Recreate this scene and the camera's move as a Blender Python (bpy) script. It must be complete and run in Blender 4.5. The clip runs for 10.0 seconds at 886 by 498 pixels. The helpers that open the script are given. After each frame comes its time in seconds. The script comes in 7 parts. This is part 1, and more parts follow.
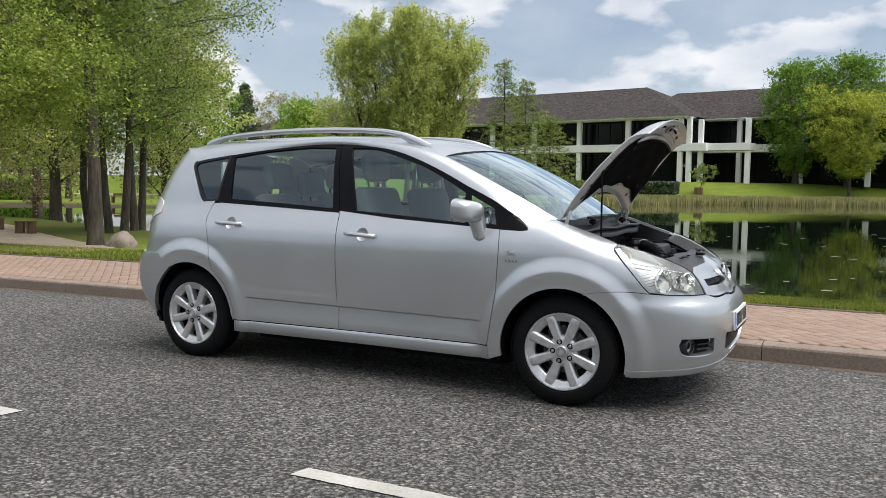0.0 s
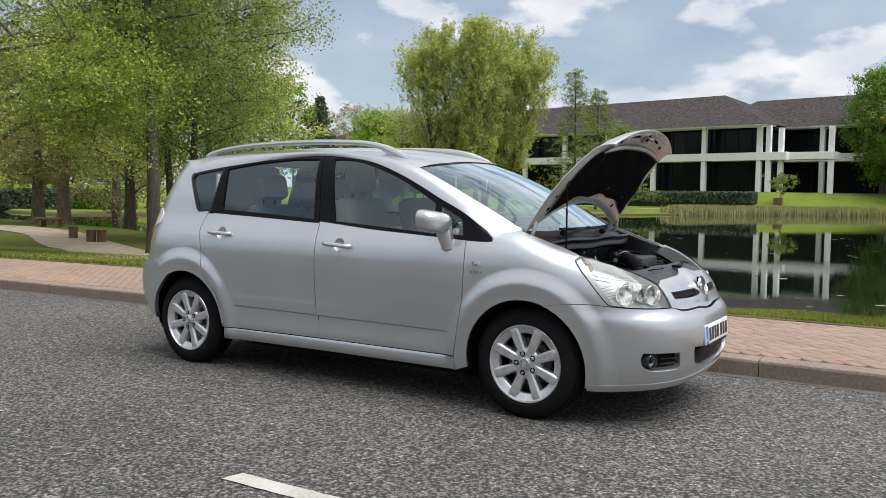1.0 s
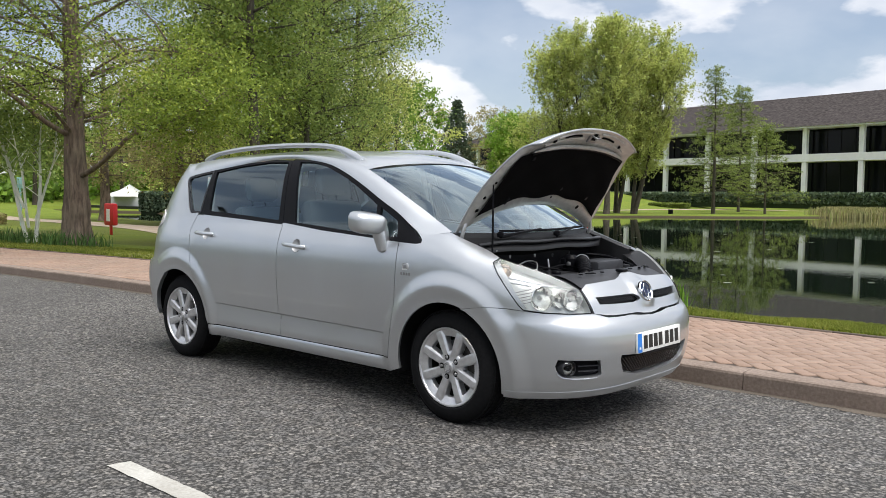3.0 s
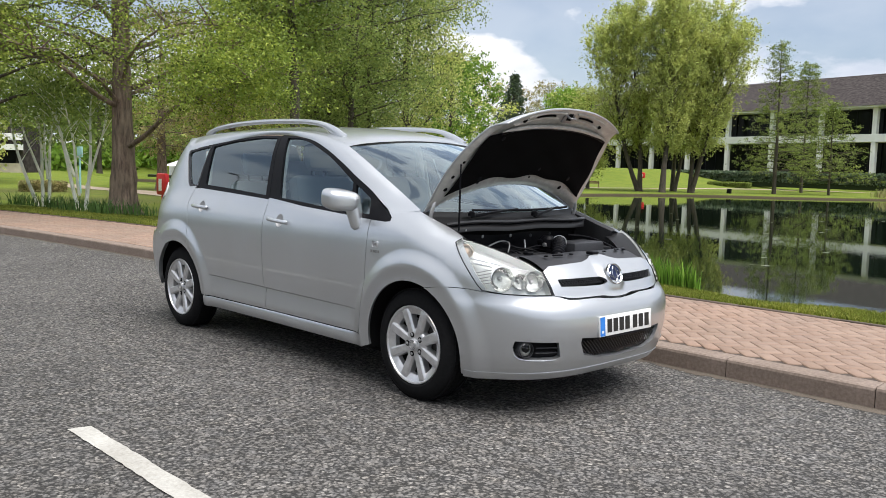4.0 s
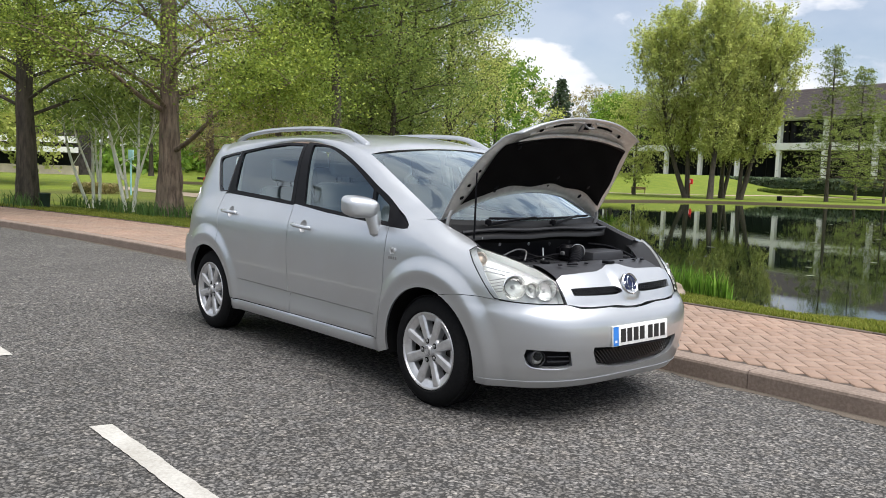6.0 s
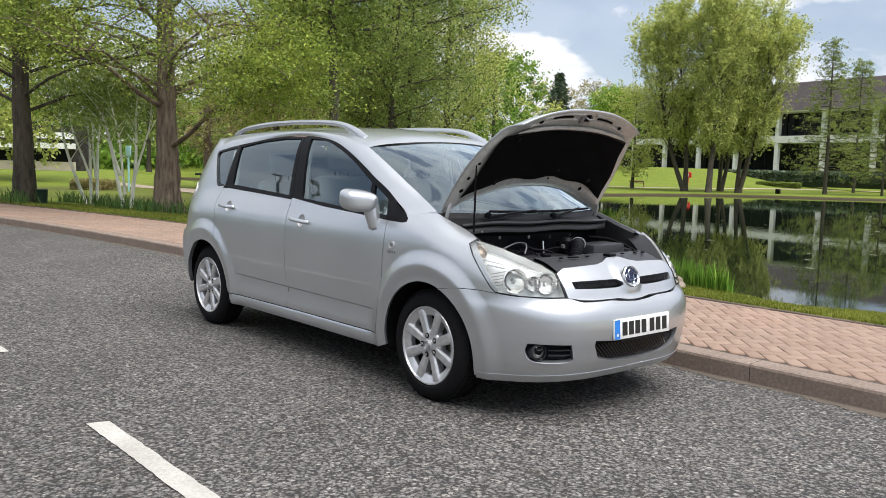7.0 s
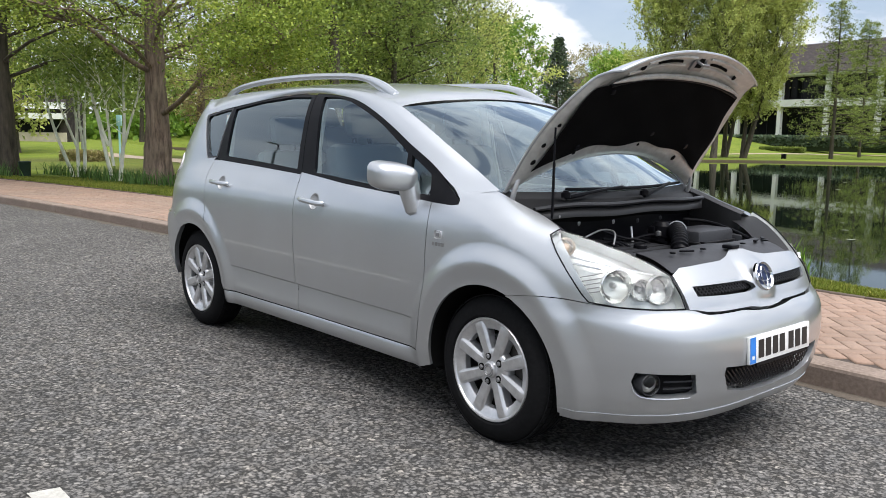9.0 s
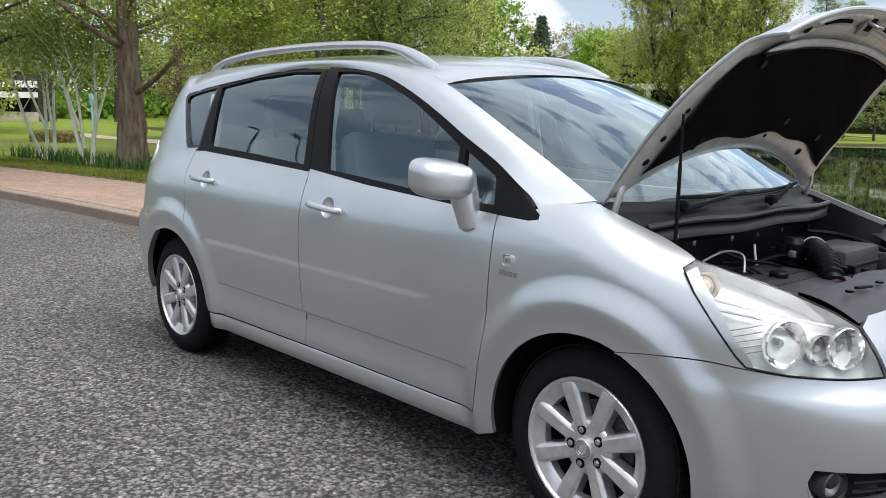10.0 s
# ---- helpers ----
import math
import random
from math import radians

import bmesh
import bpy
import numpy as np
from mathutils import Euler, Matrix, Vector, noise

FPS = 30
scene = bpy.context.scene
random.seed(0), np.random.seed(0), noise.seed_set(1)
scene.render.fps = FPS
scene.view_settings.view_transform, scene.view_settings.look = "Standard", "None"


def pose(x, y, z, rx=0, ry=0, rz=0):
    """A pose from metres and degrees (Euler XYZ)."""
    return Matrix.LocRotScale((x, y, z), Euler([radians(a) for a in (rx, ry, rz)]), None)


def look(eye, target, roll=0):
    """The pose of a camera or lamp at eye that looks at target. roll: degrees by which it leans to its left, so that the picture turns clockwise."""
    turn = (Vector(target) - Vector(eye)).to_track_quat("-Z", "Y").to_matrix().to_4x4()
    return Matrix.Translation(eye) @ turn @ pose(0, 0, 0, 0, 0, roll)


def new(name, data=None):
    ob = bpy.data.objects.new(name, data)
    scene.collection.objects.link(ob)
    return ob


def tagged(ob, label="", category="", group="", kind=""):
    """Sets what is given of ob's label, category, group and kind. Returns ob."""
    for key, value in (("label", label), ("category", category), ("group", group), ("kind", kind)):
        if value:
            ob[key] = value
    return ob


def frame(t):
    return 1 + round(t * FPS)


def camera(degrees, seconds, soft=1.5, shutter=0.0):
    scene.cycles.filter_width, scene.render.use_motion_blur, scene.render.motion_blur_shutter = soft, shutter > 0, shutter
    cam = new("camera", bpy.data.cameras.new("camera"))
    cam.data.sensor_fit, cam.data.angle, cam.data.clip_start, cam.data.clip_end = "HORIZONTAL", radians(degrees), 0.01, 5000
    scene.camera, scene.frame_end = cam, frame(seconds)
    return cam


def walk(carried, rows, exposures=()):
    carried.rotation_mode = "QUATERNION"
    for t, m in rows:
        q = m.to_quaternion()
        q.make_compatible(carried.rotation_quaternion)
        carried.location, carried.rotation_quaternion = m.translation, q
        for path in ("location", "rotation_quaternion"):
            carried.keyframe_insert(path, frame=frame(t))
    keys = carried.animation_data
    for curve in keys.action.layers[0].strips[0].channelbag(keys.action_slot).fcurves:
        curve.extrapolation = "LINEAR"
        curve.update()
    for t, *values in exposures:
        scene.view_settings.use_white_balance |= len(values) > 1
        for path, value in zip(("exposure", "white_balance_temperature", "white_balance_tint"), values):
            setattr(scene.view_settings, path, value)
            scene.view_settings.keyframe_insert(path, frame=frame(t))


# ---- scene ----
cam = camera(55.9, 10.0, 0.45)
PATH = [
    (0, (2.877, -5.274, 1.242), (1.975, -3.495, 1.09), 0.7),
    (0.5, (3.138, -5.087, 1.247), (2.157, -3.35, 1.112), 0.8),
    (1, (3.439, -4.984, 1.255), (2.379, -3.293, 1.125), 0.7),
    (1.5, (3.759, -4.901, 1.269), (2.62, -3.263, 1.129), 0.7),
    (2, (3.954, -4.672, 1.256), (2.743, -3.087, 1.114), 0.8),
    (3.3, (4.532, -4.143, 1.272), (3.167, -2.688, 1.134), 0.8),
    (3.5, (4.606, -4.077, 1.28), (3.221, -2.643, 1.128), 1.1),
    (4, (4.773, -3.907, 1.296), (3.346, -2.519, 1.105), 1.5),
    (4.5, (4.921, -3.835, 1.306), (3.46, -2.485, 1.104), 1.8),
    (5, (4.932, -3.826, 1.317), (3.447, -2.5, 1.125), 1.9),
    (5.5, (4.925, -3.82, 1.323), (3.423, -2.511, 1.14), 1.9),
    (7, (4.884, -3.791, 1.312), (3.386, -2.481, 1.116), 1.6),
    (7.5, (4.752, -3.721, 1.29), (3.271, -2.395, 1.07), 1.3),
    (8, (4.497, -3.627, 1.285), (3.022, -2.298, 1.039), 1.1),
    (8.5, (4.181, -3.432, 1.279), (2.691, -2.124, 1.022), 1.0),
    (9, (3.794, -3.224, 1.289), (2.308, -1.913, 1.017), 1.1),
    (9.5, (3.315, -3.051, 1.304), (1.85, -1.721, 1.009), 1.3),
    (10, (2.845, -2.781, 1.309), (1.397, -1.438, 0.991), 1.2),
]
walk(cam, [(t, look(eye, target, roll)) for t, eye, target, roll in PATH], [(0.0, 0.27, 6390, 10.8), (1.0, 0.29, 6390, 10.8), (2.5, 0.38, 6380, 11.2), (4.0, 0.46, 6380, 12.0), (7.5, 0.50, 6360, 12.4), (9.0, 0.53, 6280, 12.2), (10.0, 0.52, 6230, 11.0)])

# ---- world, sun, exposure ----
SUN_AZ, SUN_EL = radians(2), radians(68)
world = bpy.data.worlds.new("sky")
scene.world = world
world.use_nodes = True
wn, wl = world.node_tree.nodes, world.node_tree.links
wn.clear()
w_out, w_bg, w_sky = wn.new("ShaderNodeOutputWorld"), wn.new("ShaderNodeBackground"), wn.new("ShaderNodeTexSky")
w_sky.sky_type, w_sky.sun_disc = "NISHITA", False
w_sky.sun_elevation, w_sky.sun_rotation = SUN_EL, radians(90) - SUN_AZ
w_sky.air_density, w_sky.dust_density, w_sky.ozone_density = 1.0, 0.9, 1.6
w_co, w_map = wn.new("ShaderNodeTexCoord"), wn.new("ShaderNodeMapping")
w_map.inputs["Scale"].default_value = (1.0, 1.0, 2.2)
w_map.inputs["Location"].default_value = (0.35, 0.1, 0.2)
wl.new(w_co.outputs["Generated"], w_map.inputs["Vector"])
w_n1, w_n2 = wn.new("ShaderNodeTexNoise"), wn.new("ShaderNodeTexNoise")
for node, scale, detail in ((w_n1, 5.2, 10), (w_n2, 7.5, 8)):
    node.inputs["Scale"].default_value, node.inputs["Detail"].default_value, node.inputs["Roughness"].default_value = scale, detail, 0.5
    wl.new(w_map.outputs["Vector"], node.inputs["Vector"])
w_cover, w_shade = wn.new("ShaderNodeValToRGB"), wn.new("ShaderNodeValToRGB")
w_cover.color_ramp.elements[0].position, w_cover.color_ramp.elements[1].position = 0.552, 0.602
w_cover.color_ramp.elements[0].color = (0.34, 0.34, 0.34, 1)
w_shade.color_ramp.elements[0].position, w_shade.color_ramp.elements[1].position = 0.32, 0.66
w_shade.color_ramp.elements[0].color, w_shade.color_ramp.elements[1].color = (5.9, 6.5, 7.4, 1), (9.4, 9.5, 9.6, 1)
w_sep, w_belt, w_sum = wn.new("ShaderNodeSeparateXYZ"), wn.new("ShaderNodeValToRGB"), wn.new("ShaderNodeMath")
wl.new(w_co.outputs["Generated"], w_sep.inputs["Vector"])
wl.new(w_sep.outputs["Z"], w_belt.inputs["Fac"])
belt = w_belt.color_ramp.elements
belt.new(0.13), belt.new(0.18), belt.new(0.26), belt.new(0.42)
for stop, (at_z, v) in zip(belt, ((0.0, 0.14), (0.115, 0.13), (0.165, 0.03), (0.24, 0.07), (0.42, 0.15), (1.0, 0.15))):
    stop.position, stop.color = at_z, (v, v, v, 1)
wl.new(w_n1.outputs["Fac"], w_sum.inputs[0])
wl.new(w_belt.outputs["Color"], w_sum.inputs[1])
wl.new(w_sum.outputs[0], w_cover.inputs["Fac"])
wl.new(w_n2.outputs["Fac"], w_shade.inputs["Fac"])
w_mix = wn.new("ShaderNodeMix")
w_mix.data_type = "RGBA"
wl.new(w_cover.outputs["Color"], w_mix.inputs["Factor"])
wl.new(w_sky.outputs["Color"], w_mix.inputs["A"])
wl.new(w_shade.outputs["Color"], w_mix.inputs["B"])
wl.new(w_mix.outputs["Result"], w_bg.inputs["Color"])
w_bg.inputs["Strength"].default_value = 0.085
wl.new(w_bg.outputs["Background"], w_out.inputs["Surface"])

sun = new("sun", bpy.data.lights.new("sun", "SUN"))
sun.data.energy, sun.data.angle, sun.data.color = 4.0, radians(54.0), (1.0, 0.97, 0.92)
sun_dir = Vector((math.cos(SUN_EL) * math.cos(SUN_AZ), math.cos(SUN_EL) * math.sin(SUN_AZ), math.sin(SUN_EL)))
sun.matrix_world = look(sun_dir * 60, (0, 0, 0))
scene.view_settings.exposure = 0.45


# ---- materials ----
def node_mat(name):
    m = bpy.data.materials.new(name)
    m.use_nodes = True
    return m, m.node_tree.nodes, m.node_tree.links, m.node_tree.nodes["Principled BSDF"]


def add_noise(n, l, scale, detail=4, rough=0.55, coords="Object", stretch=None, dims="3D"):
    co = n.new("ShaderNodeTexCoord")
    tx = n.new("ShaderNodeTexNoise")
    tx.inputs["Scale"].default_value, tx.inputs["Detail"].default_value, tx.inputs["Roughness"].default_value = scale, detail, rough
    if stretch:
        mp = n.new("ShaderNodeMapping")
        mp.inputs["Scale"].default_value = stretch
        l.new(co.outputs[coords], mp.inputs["Vector"])
        l.new(mp.outputs["Vector"], tx.inputs["Vector"])
    else:
        l.new(co.outputs[coords], tx.inputs["Vector"])
    return tx.outputs["Fac"]


def ramp(n, l, fac, stops):
    r = n.new("ShaderNodeValToRGB")
    e = r.color_ramp.elements
    while len(e) < len(stops):
        e.new(0.5)
    for el, (p, c) in zip(e, stops):
        el.position, el.color = p, (*c, 1)
    l.new(fac, r.inputs["Fac"])
    return r.outputs["Color"]


def blend(n, l, a, b, fac, mode="MIX"):
    m = n.new("ShaderNodeMix")
    m.data_type, m.blend_type = "RGBA", mode
    for sock, v in (("A", a), ("B", b), ("Factor", fac)):
        if isinstance(v, (int, float)):
            m.inputs[sock].default_value = v
        elif isinstance(v, tuple):
            m.inputs[sock].default_value = (*v, 1)
        else:
            l.new(v, m.inputs[sock])
    return m.outputs["Result"]


def add_bump(n, l, p, height, strength=0.3, dist=0.01):
    b = n.new("ShaderNodeBump")
    b.inputs["Strength"].default_value, b.inputs["Distance"].default_value = strength, dist
    l.new(height, b.inputs["Height"])
    l.new(b.outputs["Normal"], p.inputs["Normal"])


def plain(name, color, rough=0.5, metal=0.0, scale=30.0, vary=0.12, bump=0.0, coat=0.0, spec=0.5, emit=None):
    """A surface with slight mottling of its colour and sheen."""
    m, n, l, p = node_mat(name)
    f = add_noise(n, l, scale)
    dark = tuple(c * (1 - vary) for c in color)
    lite = tuple(min(1, c * (1 + vary)) for c in color)
    l.new(ramp(n, l, f, [(0.3, dark), (0.7, lite)]), p.inputs["Base Color"])
    f2 = add_noise(n, l, scale * 0.21)
    r = n.new("ShaderNodeMapRange")
    r.inputs["To Min"].default_value, r.inputs["To Max"].default_value = max(0.02, rough - 0.08), min(1, rough + 0.08)
    l.new(f2, r.inputs["Value"])
    l.new(r.outputs["Result"], p.inputs["Roughness"])
    p.inputs["Metallic"].default_value, p.inputs["Coat Weight"].default_value = metal, coat
    p.inputs["Coat Roughness"].default_value, p.inputs["Specular IOR Level"].default_value = 0.04, spec
    if bump:
        add_bump(n, l, p, f, bump, 0.004)
    if emit:
        p.inputs["Emission Color"].default_value, p.inputs["Emission Strength"].default_value = (*color, 1), emit
    return m


def mat_asphalt():
    m, n, l, p = node_mat("asphalt")
    co = n.new("ShaderNodeTexCoord")
    v = n.new("ShaderNodeTexVoronoi")
    v.inputs["Scale"].default_value, v.inputs["Randomness"].default_value = 54, 1
    warp = n.new("ShaderNodeTexNoise")
    warp.inputs["Scale"].default_value, warp.inputs["Detail"].default_value = 55, 2
    l.new(co.outputs["Object"], warp.inputs["Vector"])
    push = n.new("ShaderNodeVectorMath")
    push.operation = "MULTIPLY_ADD"
    push.inputs[1].default_value = (0.030, 0.030, 0.030)
    l.new(warp.outputs["Color"], push.inputs[0])
    l.new(co.outputs["Object"], push.inputs[2])
    l.new(push.outputs["Vector"], v.inputs["Vector"])
    stone = ramp(n, l, v.outputs["Distance"], [(0.0, (1.0, 1.0, 1.0)), (0.42, (0.80, 0.80, 0.80)), (0.70, (0.10, 0.10, 0.10))])
    sep = n.new("ShaderNodeSeparateColor")
    l.new(v.outputs["Color"], sep.inputs["Color"])
    tone = ramp(n, l, sep.outputs["Red"], [(0.0, (0.098, 0.097, 0.094)), (0.45, (0.155, 0.152, 0.148)), (0.88, (0.210, 0.205, 0.197)), (1.0, (0.33, 0.32, 0.30))])
    c = blend(n, l, (0.016, 0.016, 0.0155), tone, stone)
    mottle = add_noise(n, l, 16, 4, 0.6)
    c = blend(n, l, c, ramp(n, l, mottle, [(0.3, (0.72, 0.715, 0.71)), (0.7, (1.26, 1.25, 1.23))]), 1.0, "MULTIPLY")
    patch = add_noise(n, l, 0.55, 5)
    c = blend(n, l, c, ramp(n, l, patch, [(0.3, (0.82, 0.81, 0.80)), (0.7, (1.20, 1.18, 1.16))]), 1.0, "MULTIPLY")
    warm = add_noise(n, l, 9, 3)
    c = blend(n, l, c, ramp(n, l, warm, [(0.35, (0.97, 0.98, 1.0)), (0.7, (1.03, 1.0, 0.96))]), 1.0, "MULTIPLY")
    l.new(c, p.inputs["Base Color"])
    p.inputs["Roughness"].default_value, p.inputs["Specular IOR Level"].default_value = 0.82, 0.35
    add_bump(n, l, p, stone, 1.0, 0.008)
    return m


def mat_grass(name="grass", dark=(0.078, 0.112, 0.016), lite=(0.185, 0.235, 0.036)):
    m, n, l, p = node_mat(name)
    f = add_noise(n, l, 40, 6, 0.7)
    c = ramp(n, l, f, [(0.3, dark), (0.7, lite)])
    g = add_noise(n, l, 0.8, 5)
    c = blend(n, l, c, ramp(n, l, g, [(0.3, (0.78, 0.86, 0.7)), (0.72, (1.2, 1.1, 1.0))]), 1.0, "MULTIPLY")
    # bare wet soil on the lake's margin, low down by the water
    where, level = n.new("ShaderNodeNewGeometry"), n.new("ShaderNodeSeparateXYZ")
    l.new(where.outputs["Position"], level.inputs["Vector"])
    soil = n.new("ShaderNodeMapRange")
    soil.inputs["From Min"].default_value, soil.inputs["From Max"].default_value = -0.36, -0.27
    soil.inputs["To Min"].default_value, soil.inputs["To Max"].default_value = 1.0, 0.0
    l.new(level.outputs["Z"], soil.inputs["Value"])
    c = blend(n, l, c, ramp(n, l, f, [(0.3, (0.030, 0.024, 0.014)), (0.7, (0.075, 0.06, 0.034))]), soil.outputs["Result"])
    l.new(c, p.inputs["Base Color"])
    p.inputs["Roughness"].default_value, p.inputs["Specular IOR Level"].default_value = 0.9, 0.15
    add_bump(n, l, p, f, 0.6, 0.03)
    return m


def mat_paver():
    m, n, l, p = node_mat("red paver")
    info = n.new("ShaderNodeObjectInfo")
    geo = n.new("ShaderNodeNewGeometry")
    add = n.new("ShaderNodeMath")
    add.operation = "ADD"
    l.new(info.outputs["Random"], add.inputs[0])
    l.new(geo.outputs["Random Per Island"], add.inputs[1])
    fr = n.new("ShaderNodeMath")
    fr.operation = "FRACT"
    l.new(add.outputs[0], fr.inputs[0])
    c = ramp(n, l, fr.outputs[0], [(0.0, (0.238, 0.164, 0.124)), (0.4, (0.262, 0.182, 0.14)), (0.75, (0.285, 0.204, 0.158)), (1.0, (0.25, 0.176, 0.139))])
    f = add_noise(n, l, 90, 4)
    c = blend(n, l, c, ramp(n, l, f, [(0.3, (0.82, 0.82, 0.82)), (0.7, (1.12, 1.1, 1.08))]), 1.0, "MULTIPLY")
    g = add_noise(n, l, 1.1, 4)
    c = blend(n, l, c, ramp(n, l, g, [(0.35, (0.9, 0.93, 0.93)), (0.68, (1.08, 1.04, 1.0))]), 1.0, "MULTIPLY")
    l.new(c, p.inputs["Base Color"])
    p.inputs["Roughness"].default_value = 0.85
    add_bump(n, l, p, f, 0.3, 0.003)
    return m


def mat_concrete(name, a, b, scale=45):
    m, n, l, p = node_mat(name)
    f = add_noise(n, l, scale, 5, 0.65)
    c = ramp(n, l, f, [(0.3, a), (0.7, b)])
    g = add_noise(n, l, 2.2, 5)
    c = blend(n, l, c, ramp(n, l, g, [(0.3, (0.72, 0.70, 0.66)), (0.7, (1.1, 1.1, 1.08))]), 1.0, "MULTIPLY")
    l.new(c, p.inputs["Base Color"])
    p.inputs["Roughness"].default_value = 0.88
    add_bump(n, l, p, f, 0.5, 0.004)
    return m


def mat_water():
    m, n, l, p = node_mat("lake water")
    p.inputs["Base Color"].default_value = (0.006, 0.011, 0.006, 1)
    p.inputs["Roughness"].default_value, p.inputs["IOR"].default_value = 0.02, 1.33
    a = add_noise(n, l, 1.3, 3, 0.5, stretch=(1.0, 1.6, 1.0))
    b = add_noise(n, l, 9.0, 3, 0.5, stretch=(1.0, 1.8, 1.0))
    mask = ramp(n, l, add_noise(n, l, 0.11, 2), [(0.42, (0, 0, 0)), (0.62, (1, 1, 1))])
    h = blend(n, l, a, b, 0.35)
    bp = n.new("ShaderNodeBump")
    bp.inputs["Distance"].default_value = 0.012
    mr = n.new("ShaderNodeMapRange")
    mr.inputs["To Min"].default_value, mr.inputs["To Max"].default_value = 0.012, 0.075
    l.new(mask, mr.inputs["Value"])
    l.new(mr.outputs["Result"], bp.inputs["Strength"])
    l.new(h, bp.inputs["Height"])
    l.new(bp.outputs["Normal"], p.inputs["Normal"])
    return m


def mat_paint():
    m, n, l, p = node_mat("silver paint")
    flake = add_noise(n, l, 1800, 1, 0.5)
    dust = add_noise(n, l, 3.0, 5)
    c = ramp(n, l, flake, [(0.3, (0.530, 0.551, 0.574)), (0.7, (0.632, 0.655, 0.680))])
    c = blend(n, l, c, ramp(n, l, dust, [(0.3, (0.95, 0.945, 0.93)), (0.7, (1.0, 1.0, 1.0))]), 1.0, "MULTIPLY")
    l.new(c, p.inputs["Base Color"])
    p.inputs["Metallic"].default_value = 0.84
    r = n.new("ShaderNodeMapRange")
    r.inputs["To Min"].default_value, r.inputs["To Max"].default_value = 0.30, 0.37
    l.new(dust, r.inputs["Value"])
    l.new(r.outputs["Result"], p.inputs["Roughness"])
    p.inputs["Coat Weight"].default_value, p.inputs["Coat Roughness"].default_value, p.inputs["Coat IOR"].default_value = 0.9, 0.03, 1.6
    return m


def mat_glass(name, tint, ior=1.5, boost=1.0, shine=(1, 1, 1)):
    m, n, l, p = node_mat(name)
    n.remove(p)
    tr, gl, fr, mx = n.new("ShaderNodeBsdfTransparent"), n.new("ShaderNodeBsdfGlossy"), n.new("ShaderNodeFresnel"), n.new("ShaderNodeMixShader")
    tr.inputs["Color"].default_value = (*tint, 1)
    gl.inputs["Roughness"].default_value, gl.inputs["Color"].default_value = 0.015, (*shine, 1)
    fr.inputs["IOR"].default_value = ior
    gain = n.new("ShaderNodeMath")
    gain.operation, gain.use_clamp = "MULTIPLY", True
    gain.inputs[1].default_value = boost
    l.new(fr.outputs["Fac"], gain.inputs[0])
    l.new(gain.outputs[0], mx.inputs["Fac"])
    l.new(tr.outputs["BSDF"], mx.inputs[1])
    l.new(gl.outputs["BSDF"], mx.inputs[2])
    l.new(mx.outputs["Shader"], n["Material Output"].inputs["Surface"])
    return m


def mat_leaf(name, dark, lite, yellow, trans=0.35):
    m, n, l, p = node_mat(name)
    geo = n.new("ShaderNodeNewGeometry")
    dark = tuple(0.5 * v for v in dark)
    c = ramp(n, l, geo.outputs["Random Per Island"], [(0.0, dark), (0.22, tuple(0.9 * v for v in lite)), (0.6, lite), (1.0, tuple(1.08 * v for v in yellow))])
    g = add_noise(n, l, 0.9, 3)
    c = blend(n, l, c, ramp(n, l, g, [(0.3, (0.72, 0.8, 0.7)), (0.7, (1.2, 1.15, 1.05))]), 1.0, "MULTIPLY")
    l.new(c, p.inputs["Base Color"])
    p.inputs["Roughness"].default_value, p.inputs["Specular IOR Level"].default_value = 0.55, 0.25
    t, mx = n.new("ShaderNodeBsdfTranslucent"), n.new("ShaderNodeMixShader")
    l.new(c, t.inputs["Color"])
    mx.inputs["Fac"].default_value = trans * 0.84
    l.new(p.outputs["BSDF"], mx.inputs[1])
    l.new(t.outputs["BSDF"], mx.inputs[2])
    l.new(mx.outputs["Shader"], n["Material Output"].inputs["Surface"])
    return m


def mat_bark(name, a, b, scale=14):
    m, n, l, p = node_mat(name)
    f = add_noise(n, l, scale, 6, 0.65, stretch=(1, 1, 0.16))
    c = ramp(n, l, f, [(0.32, a), (0.68, b)])
    g = add_noise(n, l, 2.0, 4)
    c = blend(n, l, c, ramp(n, l, g, [(0.3, (0.75, 0.8, 0.72)), (0.7, (1.15, 1.1, 1.05))]), 1.0, "MULTIPLY")
    l.new(c, p.inputs["Base Color"])
    p.inputs["Roughness"].default_value = 0.92
    add_bump(n, l, p, f, 1.0, 0.03)
    return m


ASPHALT, GRASS, PAVER, WATER, PAINT = mat_asphalt(), mat_grass(), mat_paver(), mat_water(), mat_paint()
KERB = mat_concrete("kerb concrete", (0.17, 0.13, 0.108), (0.30, 0.238, 0.20))
JOINT = mat_concrete("joint sand", (0.04, 0.03, 0.024), (0.08, 0.06, 0.048), 80)
PATHMAT = mat_concrete("path gravel", (0.30, 0.24, 0.19), (0.42, 0.34, 0.27), 30)
WHITELINE = mat_concrete("road paint", (0.33, 0.325, 0.30), (0.47, 0.46, 0.435), 60)
STONE = mat_concrete("boulder stone", (0.20, 0.165, 0.135), (0.34, 0.28, 0.235), 12)
RENDER_WHITE = plain("white concrete", (0.80, 0.80, 0.78), 0.8, scale=0.8, vary=0.06, bump=0.1)
TRIM = plain("black trim", (0.006, 0.006, 0.0075), 0.38, spec=0.10)
GLOSSBLACK = plain("gloss black trim", (0.012, 0.012, 0.014), 0.2, spec=0.3)
# Black plastic parts; also the shaded colour of the inner wings.
PLASTIC_SHADE = plain("grey black plastic and bay shade", (0.014, 0.014, 0.015), 0.42, bump=0.1, scale=120, spec=0.4)
